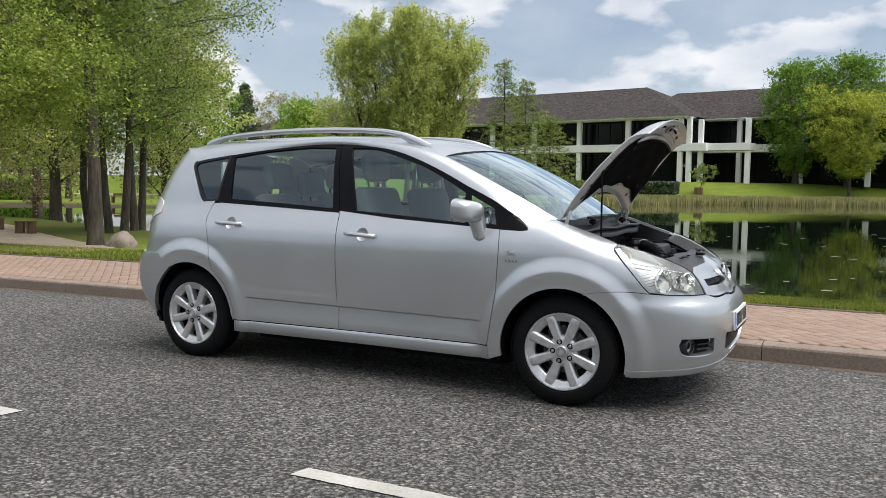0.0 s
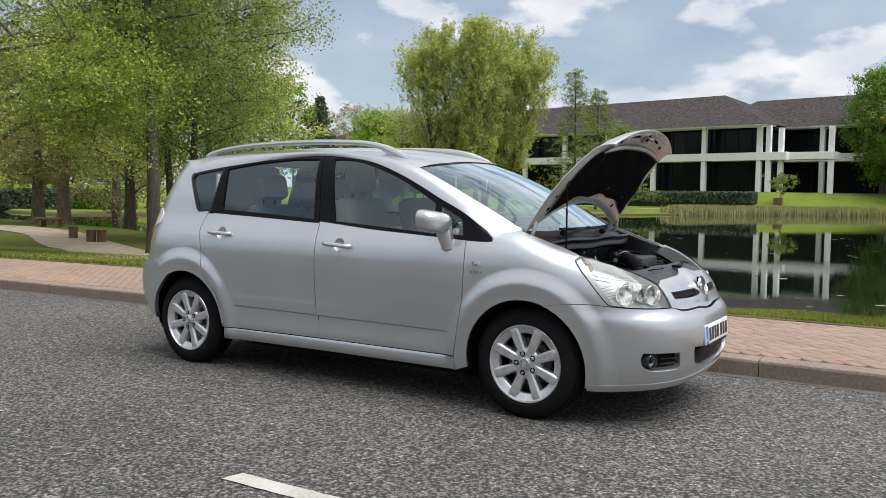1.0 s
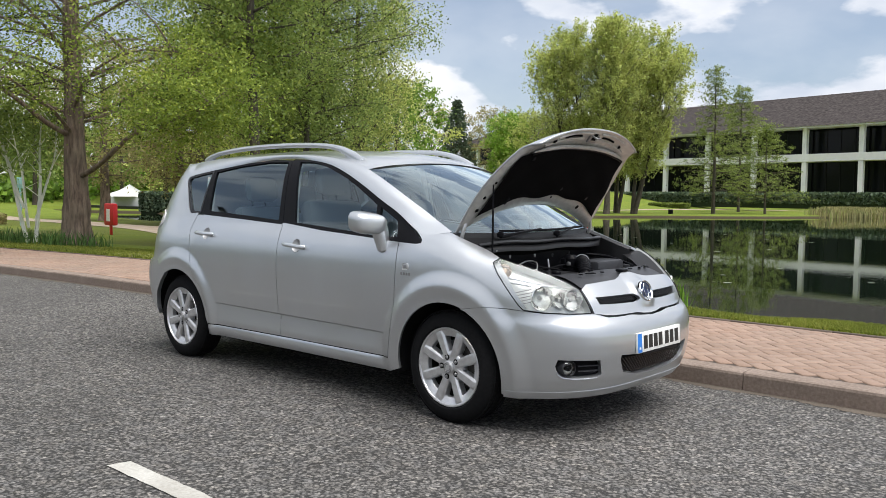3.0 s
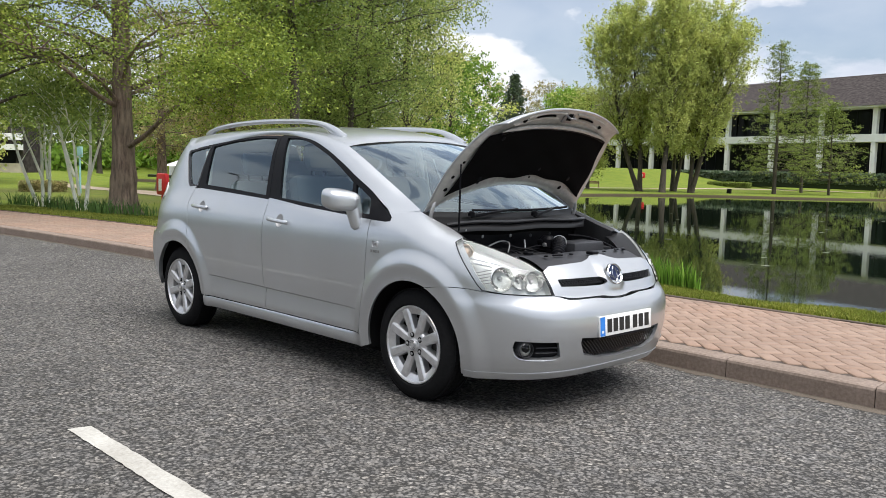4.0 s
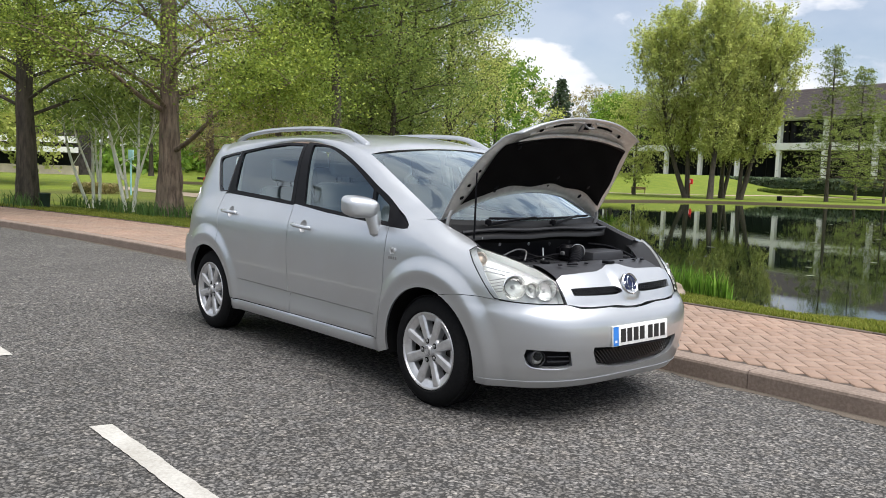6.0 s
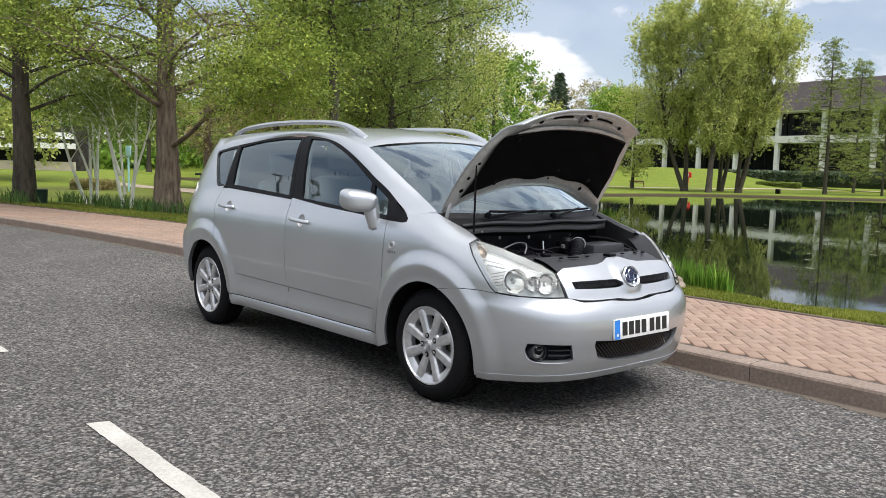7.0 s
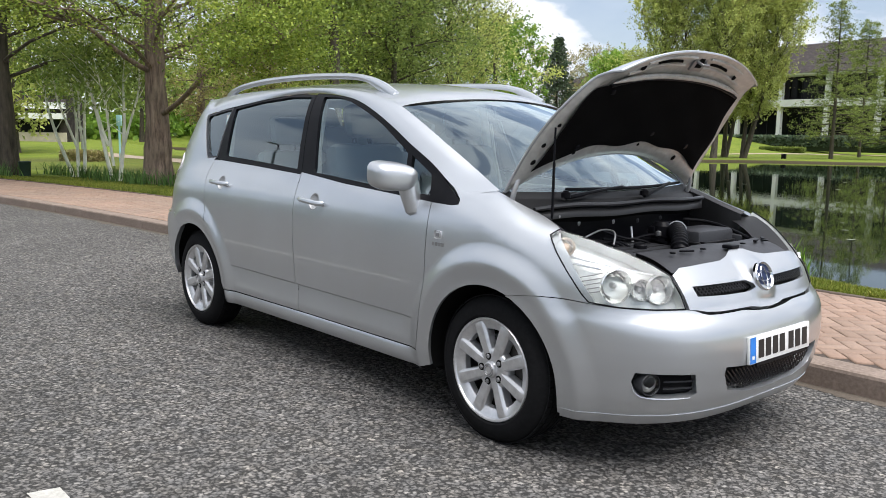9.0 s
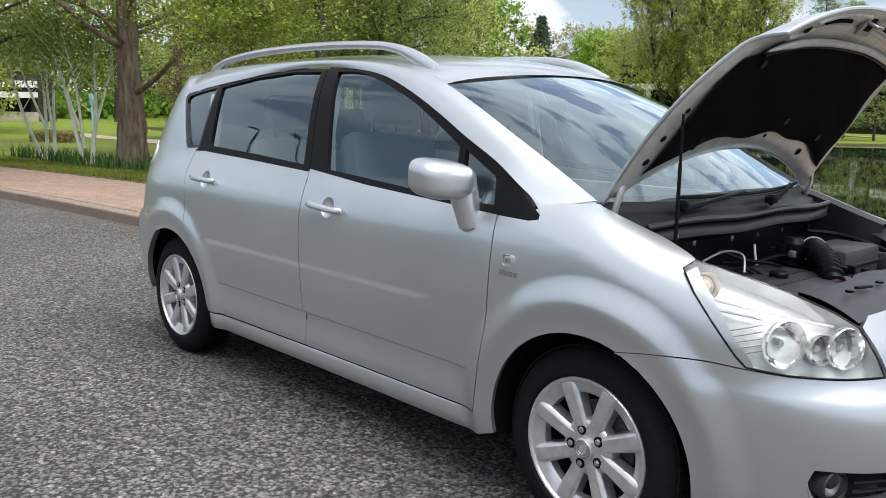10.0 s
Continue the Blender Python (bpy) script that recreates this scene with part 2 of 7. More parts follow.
PLASTIC_LITE = plain("dark grey plastic", (0.032, 0.033, 0.037), 0.45, spec=0.35, scale=90, bump=0.08)
RUBBER = plain("tyre rubber", (0.009, 0.009, 0.0095), 0.8, scale=60, vary=0.25, spec=0.12)
ALLOY = plain("silver alloy", (0.62, 0.62, 0.625), 0.32, metal=0.7, coat=0.2)
CHROME = plain("chrome", (0.8, 0.8, 0.8), 0.08, metal=1.0, vary=0.02)
STEEL = plain("dull steel", (0.34, 0.34, 0.34), 0.45, metal=0.8)
# Near-black that puts the shade of cavities and holes into the colour.
DARK = plain("cavity shade", (0.008, 0.008, 0.008), 0.9, spec=0.1)
FELT = plain("black felt", (0.008, 0.0075, 0.0075), 0.95, scale=200, bump=0.3, spec=0.04)
SEAT = plain("grey seat fabric", (0.13, 0.135, 0.14), 0.9, scale=150, bump=0.2)
DASH = plain("dashboard plastic", (0.34, 0.34, 0.33), 0.7)
GLASS = mat_glass("tinted side glass", (0.72, 0.90, 0.91), 1.6, 1.6, (0.80, 0.93, 1.0))
SCREEN = mat_glass("windscreen glass", (0.76, 0.93, 0.92), 1.65, 2.6, (0.84, 0.96, 1.0))
LENS = mat_glass("clear lens", (0.95, 0.96, 0.95), 1.4, 1.0)
PRIMER = plain("beige underside paint", (0.60, 0.59, 0.55), 0.38, metal=0.3, coat=0.3)
WHITE = plain("plate white", (0.78, 0.78, 0.76), 0.35)
PLATEBLUE = plain("plate blue", (0.02, 0.19, 0.62), 0.35)
INK = plain("plate black", (0.01, 0.01, 0.01), 0.4)


# ---- mesh helpers ----
def fast_mesh(name, verts, faces, mat=None, smooth=False):
    """A mesh from arrays of corners and equal-sided faces."""
    verts, faces = np.asarray(verts, dtype=np.float32), np.asarray(faces, dtype=np.int32)
    me = bpy.data.meshes.new(name)
    k = faces.shape[1]
    me.vertices.add(len(verts))
    me.vertices.foreach_set("co", verts.ravel())
    me.loops.add(faces.size)
    me.loops.foreach_set("vertex_index", faces.ravel())
    me.polygons.add(len(faces))
    me.polygons.foreach_set("loop_start", np.arange(0, faces.size, k, dtype=np.int32))
    if smooth:
        me.polygons.foreach_set("use_smooth", np.ones(len(faces), dtype=bool))
    me.update(calc_edges=True)
    if mat:
        me.materials.append(mat)
    return me


def put(name, me, parent=None, label="", m=None):
    ob = new(name, me)
    if parent:
        ob.parent = parent
    if m is not None:
        ob.matrix_basis = m
    if label:
        ob["label"] = label
    return ob


def part(name, bm, material, parent, label="", smooth=True, angle=35):
    """Links a bmesh as one mesh object under a thing or a part."""
    me = bpy.data.meshes.new(name)
    bmesh.ops.recalc_face_normals(bm, faces=bm.faces)
    bm.to_mesh(me)
    bm.free()
    me.materials.append(material)
    if smooth:
        me.shade_smooth()
        me.set_sharp_from_angle(angle=radians(angle))
    return put(name, me, parent, label)


def thing(name, label, category, group="", at=(0, 0, 0), kind=""):
    ob = new(name)
    ob.location = at
    ob.empty_display_size = 0.2
    return tagged(ob, label, category, group, kind)


def box(bm, x0, x1, y0, y1, z0, z1, bevel=0.0, m=None):
    geom = bmesh.ops.create_cube(bm, size=1.0, matrix=Matrix.LocRotScale(((x0 + x1) / 2, (y0 + y1) / 2, (z0 + z1) / 2), None, (x1 - x0, y1 - y0, z1 - z0)))
    if bevel:
        edges = {e for v in geom["verts"] for e in v.link_edges}
        made = bmesh.ops.bevel(bm, geom=list(edges), offset=bevel, segments=2, affect="EDGES", profile=0.5)
        verts = {v for f in made["faces"] for v in f.verts} | {v for v in geom["verts"] if v.is_valid}
    else:
        verts = geom["verts"]
    if m is not None:
        bmesh.ops.transform(bm, matrix=m, verts=list(verts))
    return bm


def boxed(x0, x1, y0, y1, z0, z1, bevel=0.0, m=None):
    return box(bmesh.new(), x0, x1, y0, y1, z0, z1, bevel, m)


def tube(bm, pts, radii, sides=8, caps=True):
    """A tapered round bar along points."""
    pts = [Vector(p) for p in pts]
    if isinstance(radii, (int, float)):
        radii = [radii] * len(pts)
    rings = []
    side = None
    for i, p in enumerate(pts):
        d = (pts[min(i + 1, len(pts) - 1)] - pts[max(i - 1, 0)]).normalized()
        if side is None:
            side = d.orthogonal().normalized()
        side = (side - d * side.dot(d)).normalized()
        up = d.cross(side)
        rings.append([bm.verts.new(p + (side * math.cos(a) + up * math.sin(a)) * radii[i]) for a in (2 * math.pi * k / sides for k in range(sides))])
    for a, b in zip(rings, rings[1:]):
        for k in range(sides):
            bm.faces.new((a[k], a[(k + 1) % sides], b[(k + 1) % sides], b[k]))
    if caps:
        bm.faces.new(rings[0][::-1])
        bm.faces.new(rings[-1])
    return bm


def tubed(pts, radii, sides=8, caps=True):
    return tube(bmesh.new(), pts, radii, sides, caps)


def lathe(bm, profile, m=None, steps=32):
    """Turns (radius, height) pairs round the z axis."""
    rings = []
    for r, h in profile:
        if r < 1e-6:
            rings.append([bm.verts.new((0, 0, h))] * steps)
        else:
            rings.append([bm.verts.new((r * math.cos(2 * math.pi * k / steps), r * math.sin(2 * math.pi * k / steps), h)) for k in range(steps)])
    for a, b in zip(rings, rings[1:]):
        for k in range(steps):
            q = []
            for v in (a[k], a[(k + 1) % steps], b[(k + 1) % steps], b[k]):
                if v not in q:
                    q.append(v)
            if len(q) > 2:
                bm.faces.new(q)
    if m is not None:
        bmesh.ops.transform(bm, matrix=m, verts=list({v for r in rings for v in r}))
    return bm


def lathed(profile, m=None, steps=32):
    return lathe(bmesh.new(), profile, m, steps)


def smoothstep(a, b, x):
    t = np.clip((np.asarray(x, dtype=float) - a) / (b - a), 0, 1)
    return t * t * (3 - 2 * t)


# ---- ground ----
WATER_Z = -0.45


def kerb_y(x):
    """The kerb's road edge, straight beside the car and bending gently towards the road behind it."""
    x = np.asarray(x, dtype=float)
    d = np.clip(-2 - x, 0, 14)
    return 1.165 - 0.0074 * d ** 2 - np.clip(-16 - x, 0, None) * 0.207


WALKWAY = 2.22
SHORE = [(60, 4.7), (20, 4.4), (4, 4.16), (0.5, 4.12), (-2.5, 4.7), (-6, 7.6), (-10, 10.6), (-16, 14.0), (-24, 17.0), (-36, 20.0), (-62, 22.0), (-75, 27),
         (-62, 31.5), (-50, 29.5), (-42, 29.0), (-38, 36), (-34, 45), (-33.6, 51), (-33.0, 56), (-31.2, 60.5), (-28.5, 64), (-25, 66.8), (-21.5, 74), (-18.7, 80.5), (-12.5, 88.5), (-5, 92), (4.2, 98), (30, 103), (60, 98), (95, 70), (95, 20)]


def shore_distance(x, y):
    """Distance to the lake's edge, positive on the water."""
    pts = np.array(SHORE)
    nxt = np.roll(pts, -1, axis=0)
    best = np.full(x.shape, 1e9)
    inside = np.zeros(x.shape, dtype=bool)
    for (ax, ay), (bx, by) in zip(pts, nxt):
        dx, dy = bx - ax, by - ay
        t = np.clip(((x - ax) * dx + (y - ay) * dy) / (dx * dx + dy * dy), 0, 1)
        best = np.minimum(best, np.hypot(x - ax - t * dx, y - ay - t * dy))
        cross = (ay > y) != (by > y)
        with np.errstate(divide="ignore", invalid="ignore"):
            inside ^= cross & (x < dx * (y - ay) / (dy if dy else 1e-9) + ax)
    return np.where(inside, best, -best)


def ground_z(x, y):
    x, y = np.asarray(x, dtype=float), np.asarray(y, dtype=float)
    d = shore_distance(x, y) + 0.12 * np.sin(x * 1.7) + 0.08 * np.sin(x * 4.1 + y * 2.3)
    reach = 44 - 28 * smoothstep(-32, -16, x)
    far = smoothstep(24, 34, y) * (-0.37 + 2.30 * smoothstep(0.16 * reach, reach, -d) ** (1 + 3.2 * smoothstep(-15, -28, x)))
    away = np.clip(y - kerb_y(x) - WALKWAY, 0, 7)
    dip = 0.062 * away * smoothstep(-3, -9, x) * smoothstep(-62, -40, x) * smoothstep(40, 25, y)
    land = 0.125 - dip + far + 0.02 * np.sin(x * 0.6) * np.sin(y * 0.5) * smoothstep(4, 9, y)
    bank = smoothstep(-0.24, 0.1, d)
    z = land * (1 - bank) + (WATER_Z - 0.06) * bank
    z = np.where(d > 0.1, WATER_Z - 0.06 - np.clip(d - 0.1, 0, 3) * 0.4, z)
    edge = y - kerb_y(x)
    z = np.where(edge < WALKWAY + 0.02, -0.02, z)
    return np.where(edge < 0.2, -0.08, z)


def axis(*spans):
    return np.concatenate([np.arange(a, b, s) for a, b, s in spans])


gx = axis((-900, -200, 60), (-200, -70, 8), (-70, -46, 1.6), (-46, -26, 0.7), (-26, 8, 0.22), (8, 40, 1.6), (40, 200, 8), (200, 900, 60))
gy = axis((-900, -120, 60), (-120, -12, 6), (-12, -1, 1.0), (-1, 8, 0.11), (8, 30, 0.6), (30, 110, 0.7), (110, 200, 8), (200, 1200, 60))
GX, GY = np.meshgrid(gx, gy)
GZ = ground_z(GX, GY)
nx, ny = len(gx), len(gy)
idx = np.arange(nx * ny).reshape(ny, nx)
quads = np.stack([idx[:-1, :-1], idx[:-1, 1:], idx[1:, 1:], idx[1:, :-1]], axis=-1).reshape(-1, 4)
ground = put("ground", fast_mesh("ground", np.stack([GX, GY, GZ], axis=-1).reshape(-1, 3), quads, GRASS, True))
tagged(ground, "mown spring-green grass sloping gently to the lake", "lawn", kind="structure")

wv = [(x, y, WATER_Z) for x, y in ((-90, 3.75), (110, 3.75), (110, 110), (-90, 110))]
water = put("water", fast_mesh("water", wv, [(0, 1, 2, 3)], WATER))
tagged(water, "still dark green lake water with faint ripples", "lake", kind="structure")

# road: a sheet that follows the kerb
rx = np.arange(-70, 50.1, 0.8)
rows = np.array([-34, -14, -6, -3, -1, 0.0, 1.0])
RV = np.array([(x, kerb_y(x) + 0.03 if r == 1.0 else (r if r < 0 else kerb_y(x) - 0.35), -0.012 * (r == 1.0)) for x in rx for r in rows])
ri = np.arange(len(rx) * len(rows)).reshape(len(rx), len(rows))
rq = np.stack([ri[:-1, :-1], ri[1:, :-1], ri[1:, 1:], ri[:-1, 1:]], axis=-1).reshape(-1, 4)
road = put("road", fast_mesh("road", RV, rq, ASPHALT))
tagged(road, "coarse grey asphalt road with pale stone chippings", "road", kind="structure")


def line_dash(x0, x1, y0, y1):
    bm = bmesh.new()
    n = max(2, int((x1 - x0) / 0.05))
    rnd = random.Random(int(x0 * 100))
    top, bot = [], []
    for i in range(n + 1):
        x = x0 + (x1 - x0) * i / n
        bot.append(bm.verts.new((x, y0 + rnd.uniform(-0.004, 0.004), 0.005)))
        top.append(bm.verts.new((x + 0.02, y1 + rnd.uniform(-0.004, 0.004), 0.005)))
    for i in range(n):
        bm.faces.new((bot[i], bot[i + 1], top[i + 1], top[i]))
    return bm


for x0 in (-13.2, -9.2, -5.2, -1.2 - 2.0, 0.73, 4.73, 8.73):
    ob = part("road_marking", line_dash(x0, x0 + 2.05, -2.46, -2.355), WHITELINE, None, smooth=False)
    tagged(ob, "worn white dashed centre line painted on asphalt", "road marking", "lane dashes", "structure")

# ---- kerb and pavement ----
KERB_TOP = 0.112


def along(x):
    """Turn of the kerb line at x."""
    return math.atan2(float(kerb_y(x + 0.05) - kerb_y(x - 0.05)), 0.1)


def kerb_stone_mesh(length):
    bm = bmesh.new()
    prof = [(0.0, -0.09), (0.0, KERB_TOP - 0.022), (0.006, KERB_TOP - 0.007), (0.022, KERB_TOP), (0.15, KERB_TOP + 0.004), (0.15, -0.09)]
    ends = [[bm.verts.new((s * length / 2, y, z)) for y, z in prof] for s in (-1, 1)]
    k = len(prof)
    for i in range(k):
        bm.faces.new((ends[0][i], ends[1][i], ends[1][(i + 1) % k], ends[0][(i + 1) % k]))
    bm.faces.new(ends[0][::-1])
    bm.faces.new(ends[1])
    bmesh.ops.recalc_face_normals(bm, faces=bm.faces)
    me = bpy.data.meshes.new("kerb_stone")
    bm.to_mesh(me)
    bm.free()
    me.materials.append(KERB)
    return me


pavement = part("pavement", boxed(-0.01, 0.01, -0.01, 0.01, -0.05, -0.04), JOINT, None)
tagged(pavement, "red brick-paved footway with a concrete kerb", "pavement", kind="structure")
px = np.arange(-40, 26.1, 0.5)
PV = np.array([(x, kerb_y(x) + w, 0.098) for x in px for w in (0.1, WALKWAY + 0.03)])
pi = np.arange(len(px) * 2).reshape(len(px), 2)
pavement.data = fast_mesh("pavement", PV, np.stack([pi[:-1, 0], pi[1:, 0], pi[1:, 1], pi[:-1, 1]], axis=-1), JOINT)

stone_me = kerb_stone_mesh(0.909)
x = -38.0
x += (2.235 - x) % 0.915
x -= 0.915 / 2
while x < 24:
    put("kerb_stone", stone_me, pavement, m=pose(x, float(kerb_y(x)), random.uniform(-0.002, 0.002), 0, 0, math.degrees(along(x))))
    x += 0.915


def brick_mesh(name, a, b, mat):
    """A chamfered block paver, its top at z = 0."""
    h, c = 0.05, 0.005
    a, b = a / 2 - 0.0032, b / 2 - 0.0032
    v = [(sx * a, sy * b, -h) for sx, sy in ((-1, -1), (1, -1), (1, 1), (-1, 1))]
    v += [(sx * a, sy * b, -c) for sx, sy in ((-1, -1), (1, -1), (1, 1), (-1, 1))]
    v += [(sx * (a - c), sy * (b - c), 0) for sx, sy in ((-1, -1), (1, -1), (1, 1), (-1, 1))]
    f = [(8, 9, 10, 11)]
    for k in range(4):
        j = (k + 1) % 4
        f += [(k, j, 4 + j, 4 + k), (4 + k, 4 + j, 8 + j, 8 + k)]
    return fast_mesh(name, v, f, mat), np.array(v), np.array(f)


brick_me, BV, BF = brick_mesh("brick", 0.2, 0.1, PAVER)
_, EV, EF = brick_mesh("edging_kerb", 0.905, 0.055, PAVER)


def herringbone(x0, x1, y0, y1):
    """Centres and turns of 200 x 100 blocks, in zigzag courses."""
    out = []
    s = 0.1
    i0, i1, j0, j1 = int(x0 / s) - 4, int(x1 / s) + 4, int(y0 / s) - 4, int(y1 / s) + 4
    for i in range(i0, i1):
        for j in range(j0, j1):
            k = (i - j) % 4
            if k == 0:
                out.append(((i + 1) * s, (j + 0.5) * s, 0))
            elif k == 3:
                out.append(((i + 0.5) * s, (j + 1) * s, 90))
    return [(a, b, r) for a, b, r in out if x0 < a < x1 and y0 < b < y1]


near, rest_v, rest_f, edge_v, edge_f = 0, [], [], [], []
rng = random.Random(5)
C45 = math.sqrt(0.5)
LAID = [((a + b) * C45, (b - a) * C45 + 1.2, r - 45) for a, b, r in herringbone(-23, 9, -23, 9)]
for cx, w, turn in LAID:
    if not (-30 < cx < 9 and 0.2 < w < WALKWAY - 0.05):
        continue
    y = float(kerb_y(cx)) + w
    z = KERB_TOP - 0.003 + rng.uniform(-0.0015, 0.0015)
    rot = math.degrees(along(cx)) + turn + rng.uniform(-0.5, 0.5)
    m = pose(cx, y, z, rng.uniform(-0.15, 0.15), rng.uniform(-0.15, 0.15), rot)
    if near < 300 and 2.0 < cx < 5.6:
        put("brick", brick_me, pavement, m=m)
        near += 1
    else:
        mm = np.array(m)
        rest_f.append(BF + 12 * len(rest_v))
        rest_v.append(BV @ mm[:3, :3].T + mm[:3, 3])
for cx in np.arange(-30, 12, 0.905):
    m = np.array(pose(cx, float(kerb_y(cx)) + WALKWAY - 0.03, KERB_TOP + 0.010, 0, 0, math.degrees(along(cx))))
    edge_f.append(EF + 12 * len(edge_v))
    edge_v.append(EV @ m[:3, :3].T + m[:3, 3])
rest = put("bricks", fast_mesh("bricks", np.concatenate(rest_v), np.concatenate(rest_f), PAVER), pavement)
rest["kind"] = "stuff"
EDGING = mat_concrete("stained edging concrete", (0.06, 0.045, 0.035), (0.12, 0.09, 0.07))
put("edging", fast_mesh("edging", np.concatenate(edge_v), np.concatenate(edge_f), EDGING), pavement)["kind"] = "stuff"

# road dust and grit gathered in the channel below the kerb
gr = random.Random(17)
GRIT = mat_concrete("channel grit", (0.062, 0.050, 0.039), (0.135, 0.111, 0.088), 120)
gxs = np.arange(-30, 20, 0.035)
GV = [(x, float(kerb_y(x)) - w, -0.012 * (0.35 - w) / 0.38 + 0.0022) for x in gxs for w in (-0.002, max(0.015, 0.085 + 0.10 * noise.noise((x * 1.1, 0, 0)) + 0.06 * noise.noise((x * 6.0, 3, 0)) + gr.uniform(-0.02, 0.02)))]
gi = np.arange(len(gxs) * 2).reshape(-1, 2)
grit = put("gutter_grit", fast_mesh("gutter_grit", GV, np.stack([gi[:-1, 1], gi[1:, 1], gi[1:, 0], gi[:-1, 0]], axis=-1), GRIT))
tagged(grit, "pale dust and grit lying along the kerb", "grit", kind="structure")

# ---- the car: surfaces ----
from mathutils import geometry


def smooth_table(xs, ys, sigma, lo, hi, n=800):
    """A soft curve through a few knots."""
    t = np.linspace(lo, hi, n)
    y = np.interp(t, xs, ys)
    k = max(1, int(3 * sigma / (hi - lo) * n))
    w = np.exp(-0.5 * (np.arange(-k, k + 1) / (sigma / (hi - lo) * n)) ** 2)
    y = np.convolve(np.pad(y, k, mode="edge"), w / w.sum(), mode="valid")
    return lambda v: np.interp(v, t, y)


half_width = smooth_table([0.10, 0.18, 0.23, 0.32, 0.45, 0.60, 0.75, 0.85, 0.93, 1.0, 1.07, 1.24, 1.38, 1.47, 1.50, 1.54],
                          [0.76, 0.785, 0.812, 0.828, 0.838, 0.850, 0.856, 0.852, 0.840, 0.815, 0.786, 0.742, 0.698, 0.655, 0.632, 0.59], 0.022, 0, 1.7)
nose_x = smooth_table([0.10, 0.20, 0.25, 0.32, 0.43, 0.50, 0.56, 0.60, 0.636, 0.665, 0.726, 0.786, 0.85, 0.913, 0.97, 1.03, 1.1],
                      [2.06, 2.13, 2.17, 2.20, 2.220, 2.220, 2.212, 2.192, 2.152, 2.142, 2.112, 2.060, 1.975, 1.882, 1.79, 1.70, 1.62], 0.012, 0, 1.7)
tail_x = smooth_table([0.2, 0.3, 0.4, 0.5, 0.62, 0.70, 0.74, 0.80, 0.95, 1.1, 1.2, 1.35, 1.5, 1.56],
                      [-1.86, -1.92, -2.02, -2.06, -2.06, -2.04, -1.98, -1.96, -1.94, -1.91, -1.87, -1.78, -1.68, -1.64], 0.02, 0, 1.7)
hood_z = smooth_table([1.0, 1.14, 1.30, 1.54, 1.67, 1.8, 2.0], [1.12, 1.088, 1.05, 0.972, 0.926, 0.88, 0.80], 0.03, 0.8, 2.2)
NOSE_N, TAIL_N, XS, XT = 3.3, 5.0, 1.2, -1.3
WHEELS = (1.375, -1.375)


def flare(d):
    """The swelling round a wheel arch at distance d from its hub."""
    return 0.024 * smoothstep(0.525, 0.43, d) * (1 - 0.4 * smoothstep(0.45, 0.37, d))


def side_y(x, z):
    """Half the car's width at x along it and height z."""
    x, z = np.asarray(x, dtype=float), np.asarray(z, dtype=float)
    w = half_width(z)
    t = np.clip((x - XS) / (nose_x(z) - XS), 0, 0.999)
    w = w * (1 - t ** NOSE_N) ** (1 / NOSE_N)
    t = np.clip((XT - x) / (XT - tail_x(z)), 0, 0.999)
    w = w * (1 - t ** TAIL_N) ** (1 / TAIL_N)
    r = np.clip((z - hood_z(x) + 0.13) / 0.13, 0, 1)
    w = w - 0.125 * (1 - np.sqrt(1 - 0.97 * r * r)) * smoothstep(1.02, 1.2, x) * (1 - 0.9 * smoothstep(1.5, 1.75, x))
    for wx in WHEELS:
        d = np.hypot(x - wx, (z - 0.31) * 0.96)
        w = w + flare(d)
    cz = 0.463 - 0.008 * x
    low = np.clip((cz - z) / (cz - 0.33), 0, 1)
    span = smoothstep(-0.90, -0.80, x) * smoothstep(0.90, 0.78, x)
    return w - 0.021 * smoothstep(0.0, 0.085, low) * (1 - low) ** 0.9 * span * (z < cz)


def grown(pts, kx, kz):
    """An outline scaled about its middle."""
    cx, cz = (min(p[0] for p in pts) + max(p[0] for p in pts)) / 2, (min(p[1] for p in pts) + max(p[1] for p in pts)) / 2
    return [(cx + (x - cx) * kx, cz + (z - cz) * kz) for x, z in pts]


def nose(psi, z):
    """The wrap-round nose: psi is the angle seen from between the front doors."""
    a, w = nose_x(z) - XS, half_width(z)
    c, s = np.cos(psi), np.sin(psi)
    r = ((np.abs(c) / a) ** NOSE_N + (np.abs(s) / w) ** NOSE_N) ** (-1 / NOSE_N)
    x, y = XS + r * c, r * s
    d = np.hypot(x - WHEELS[0], (z - 0.31) * 0.96)
    y = y + np.sign(y) * flare(d) * smoothstep(0.5, 0.9, np.abs(psi))
    return np.stack([x, y, z + 0 * x], axis=-1)


def tail(psi, z):
    a, w = XT - tail_x(z), half_width(z)
    c, s = np.cos(psi), np.sin(psi)
    r = ((np.abs(c) / a) ** TAIL_N + (np.abs(s) / w) ** TAIL_N) ** (-1 / TAIL_N)
    return np.stack([XT - r * c, r * s, z + 0 * r], axis=-1)


def flank(sign):
    return lambda u, v: np.stack([u, sign * side_y(u, v), v + 0 * u], axis=-1)


def inside_poly(p, poly):
    x, y = p
    hit = False
    for (ax, ay), (bx, by) in zip(poly, poly[1:] + poly[:1]):
        if (ay > y) != (by > y) and x < (bx - ax) * (y - ay) / (by - ay) + ax:
            hit = not hit
    return hit


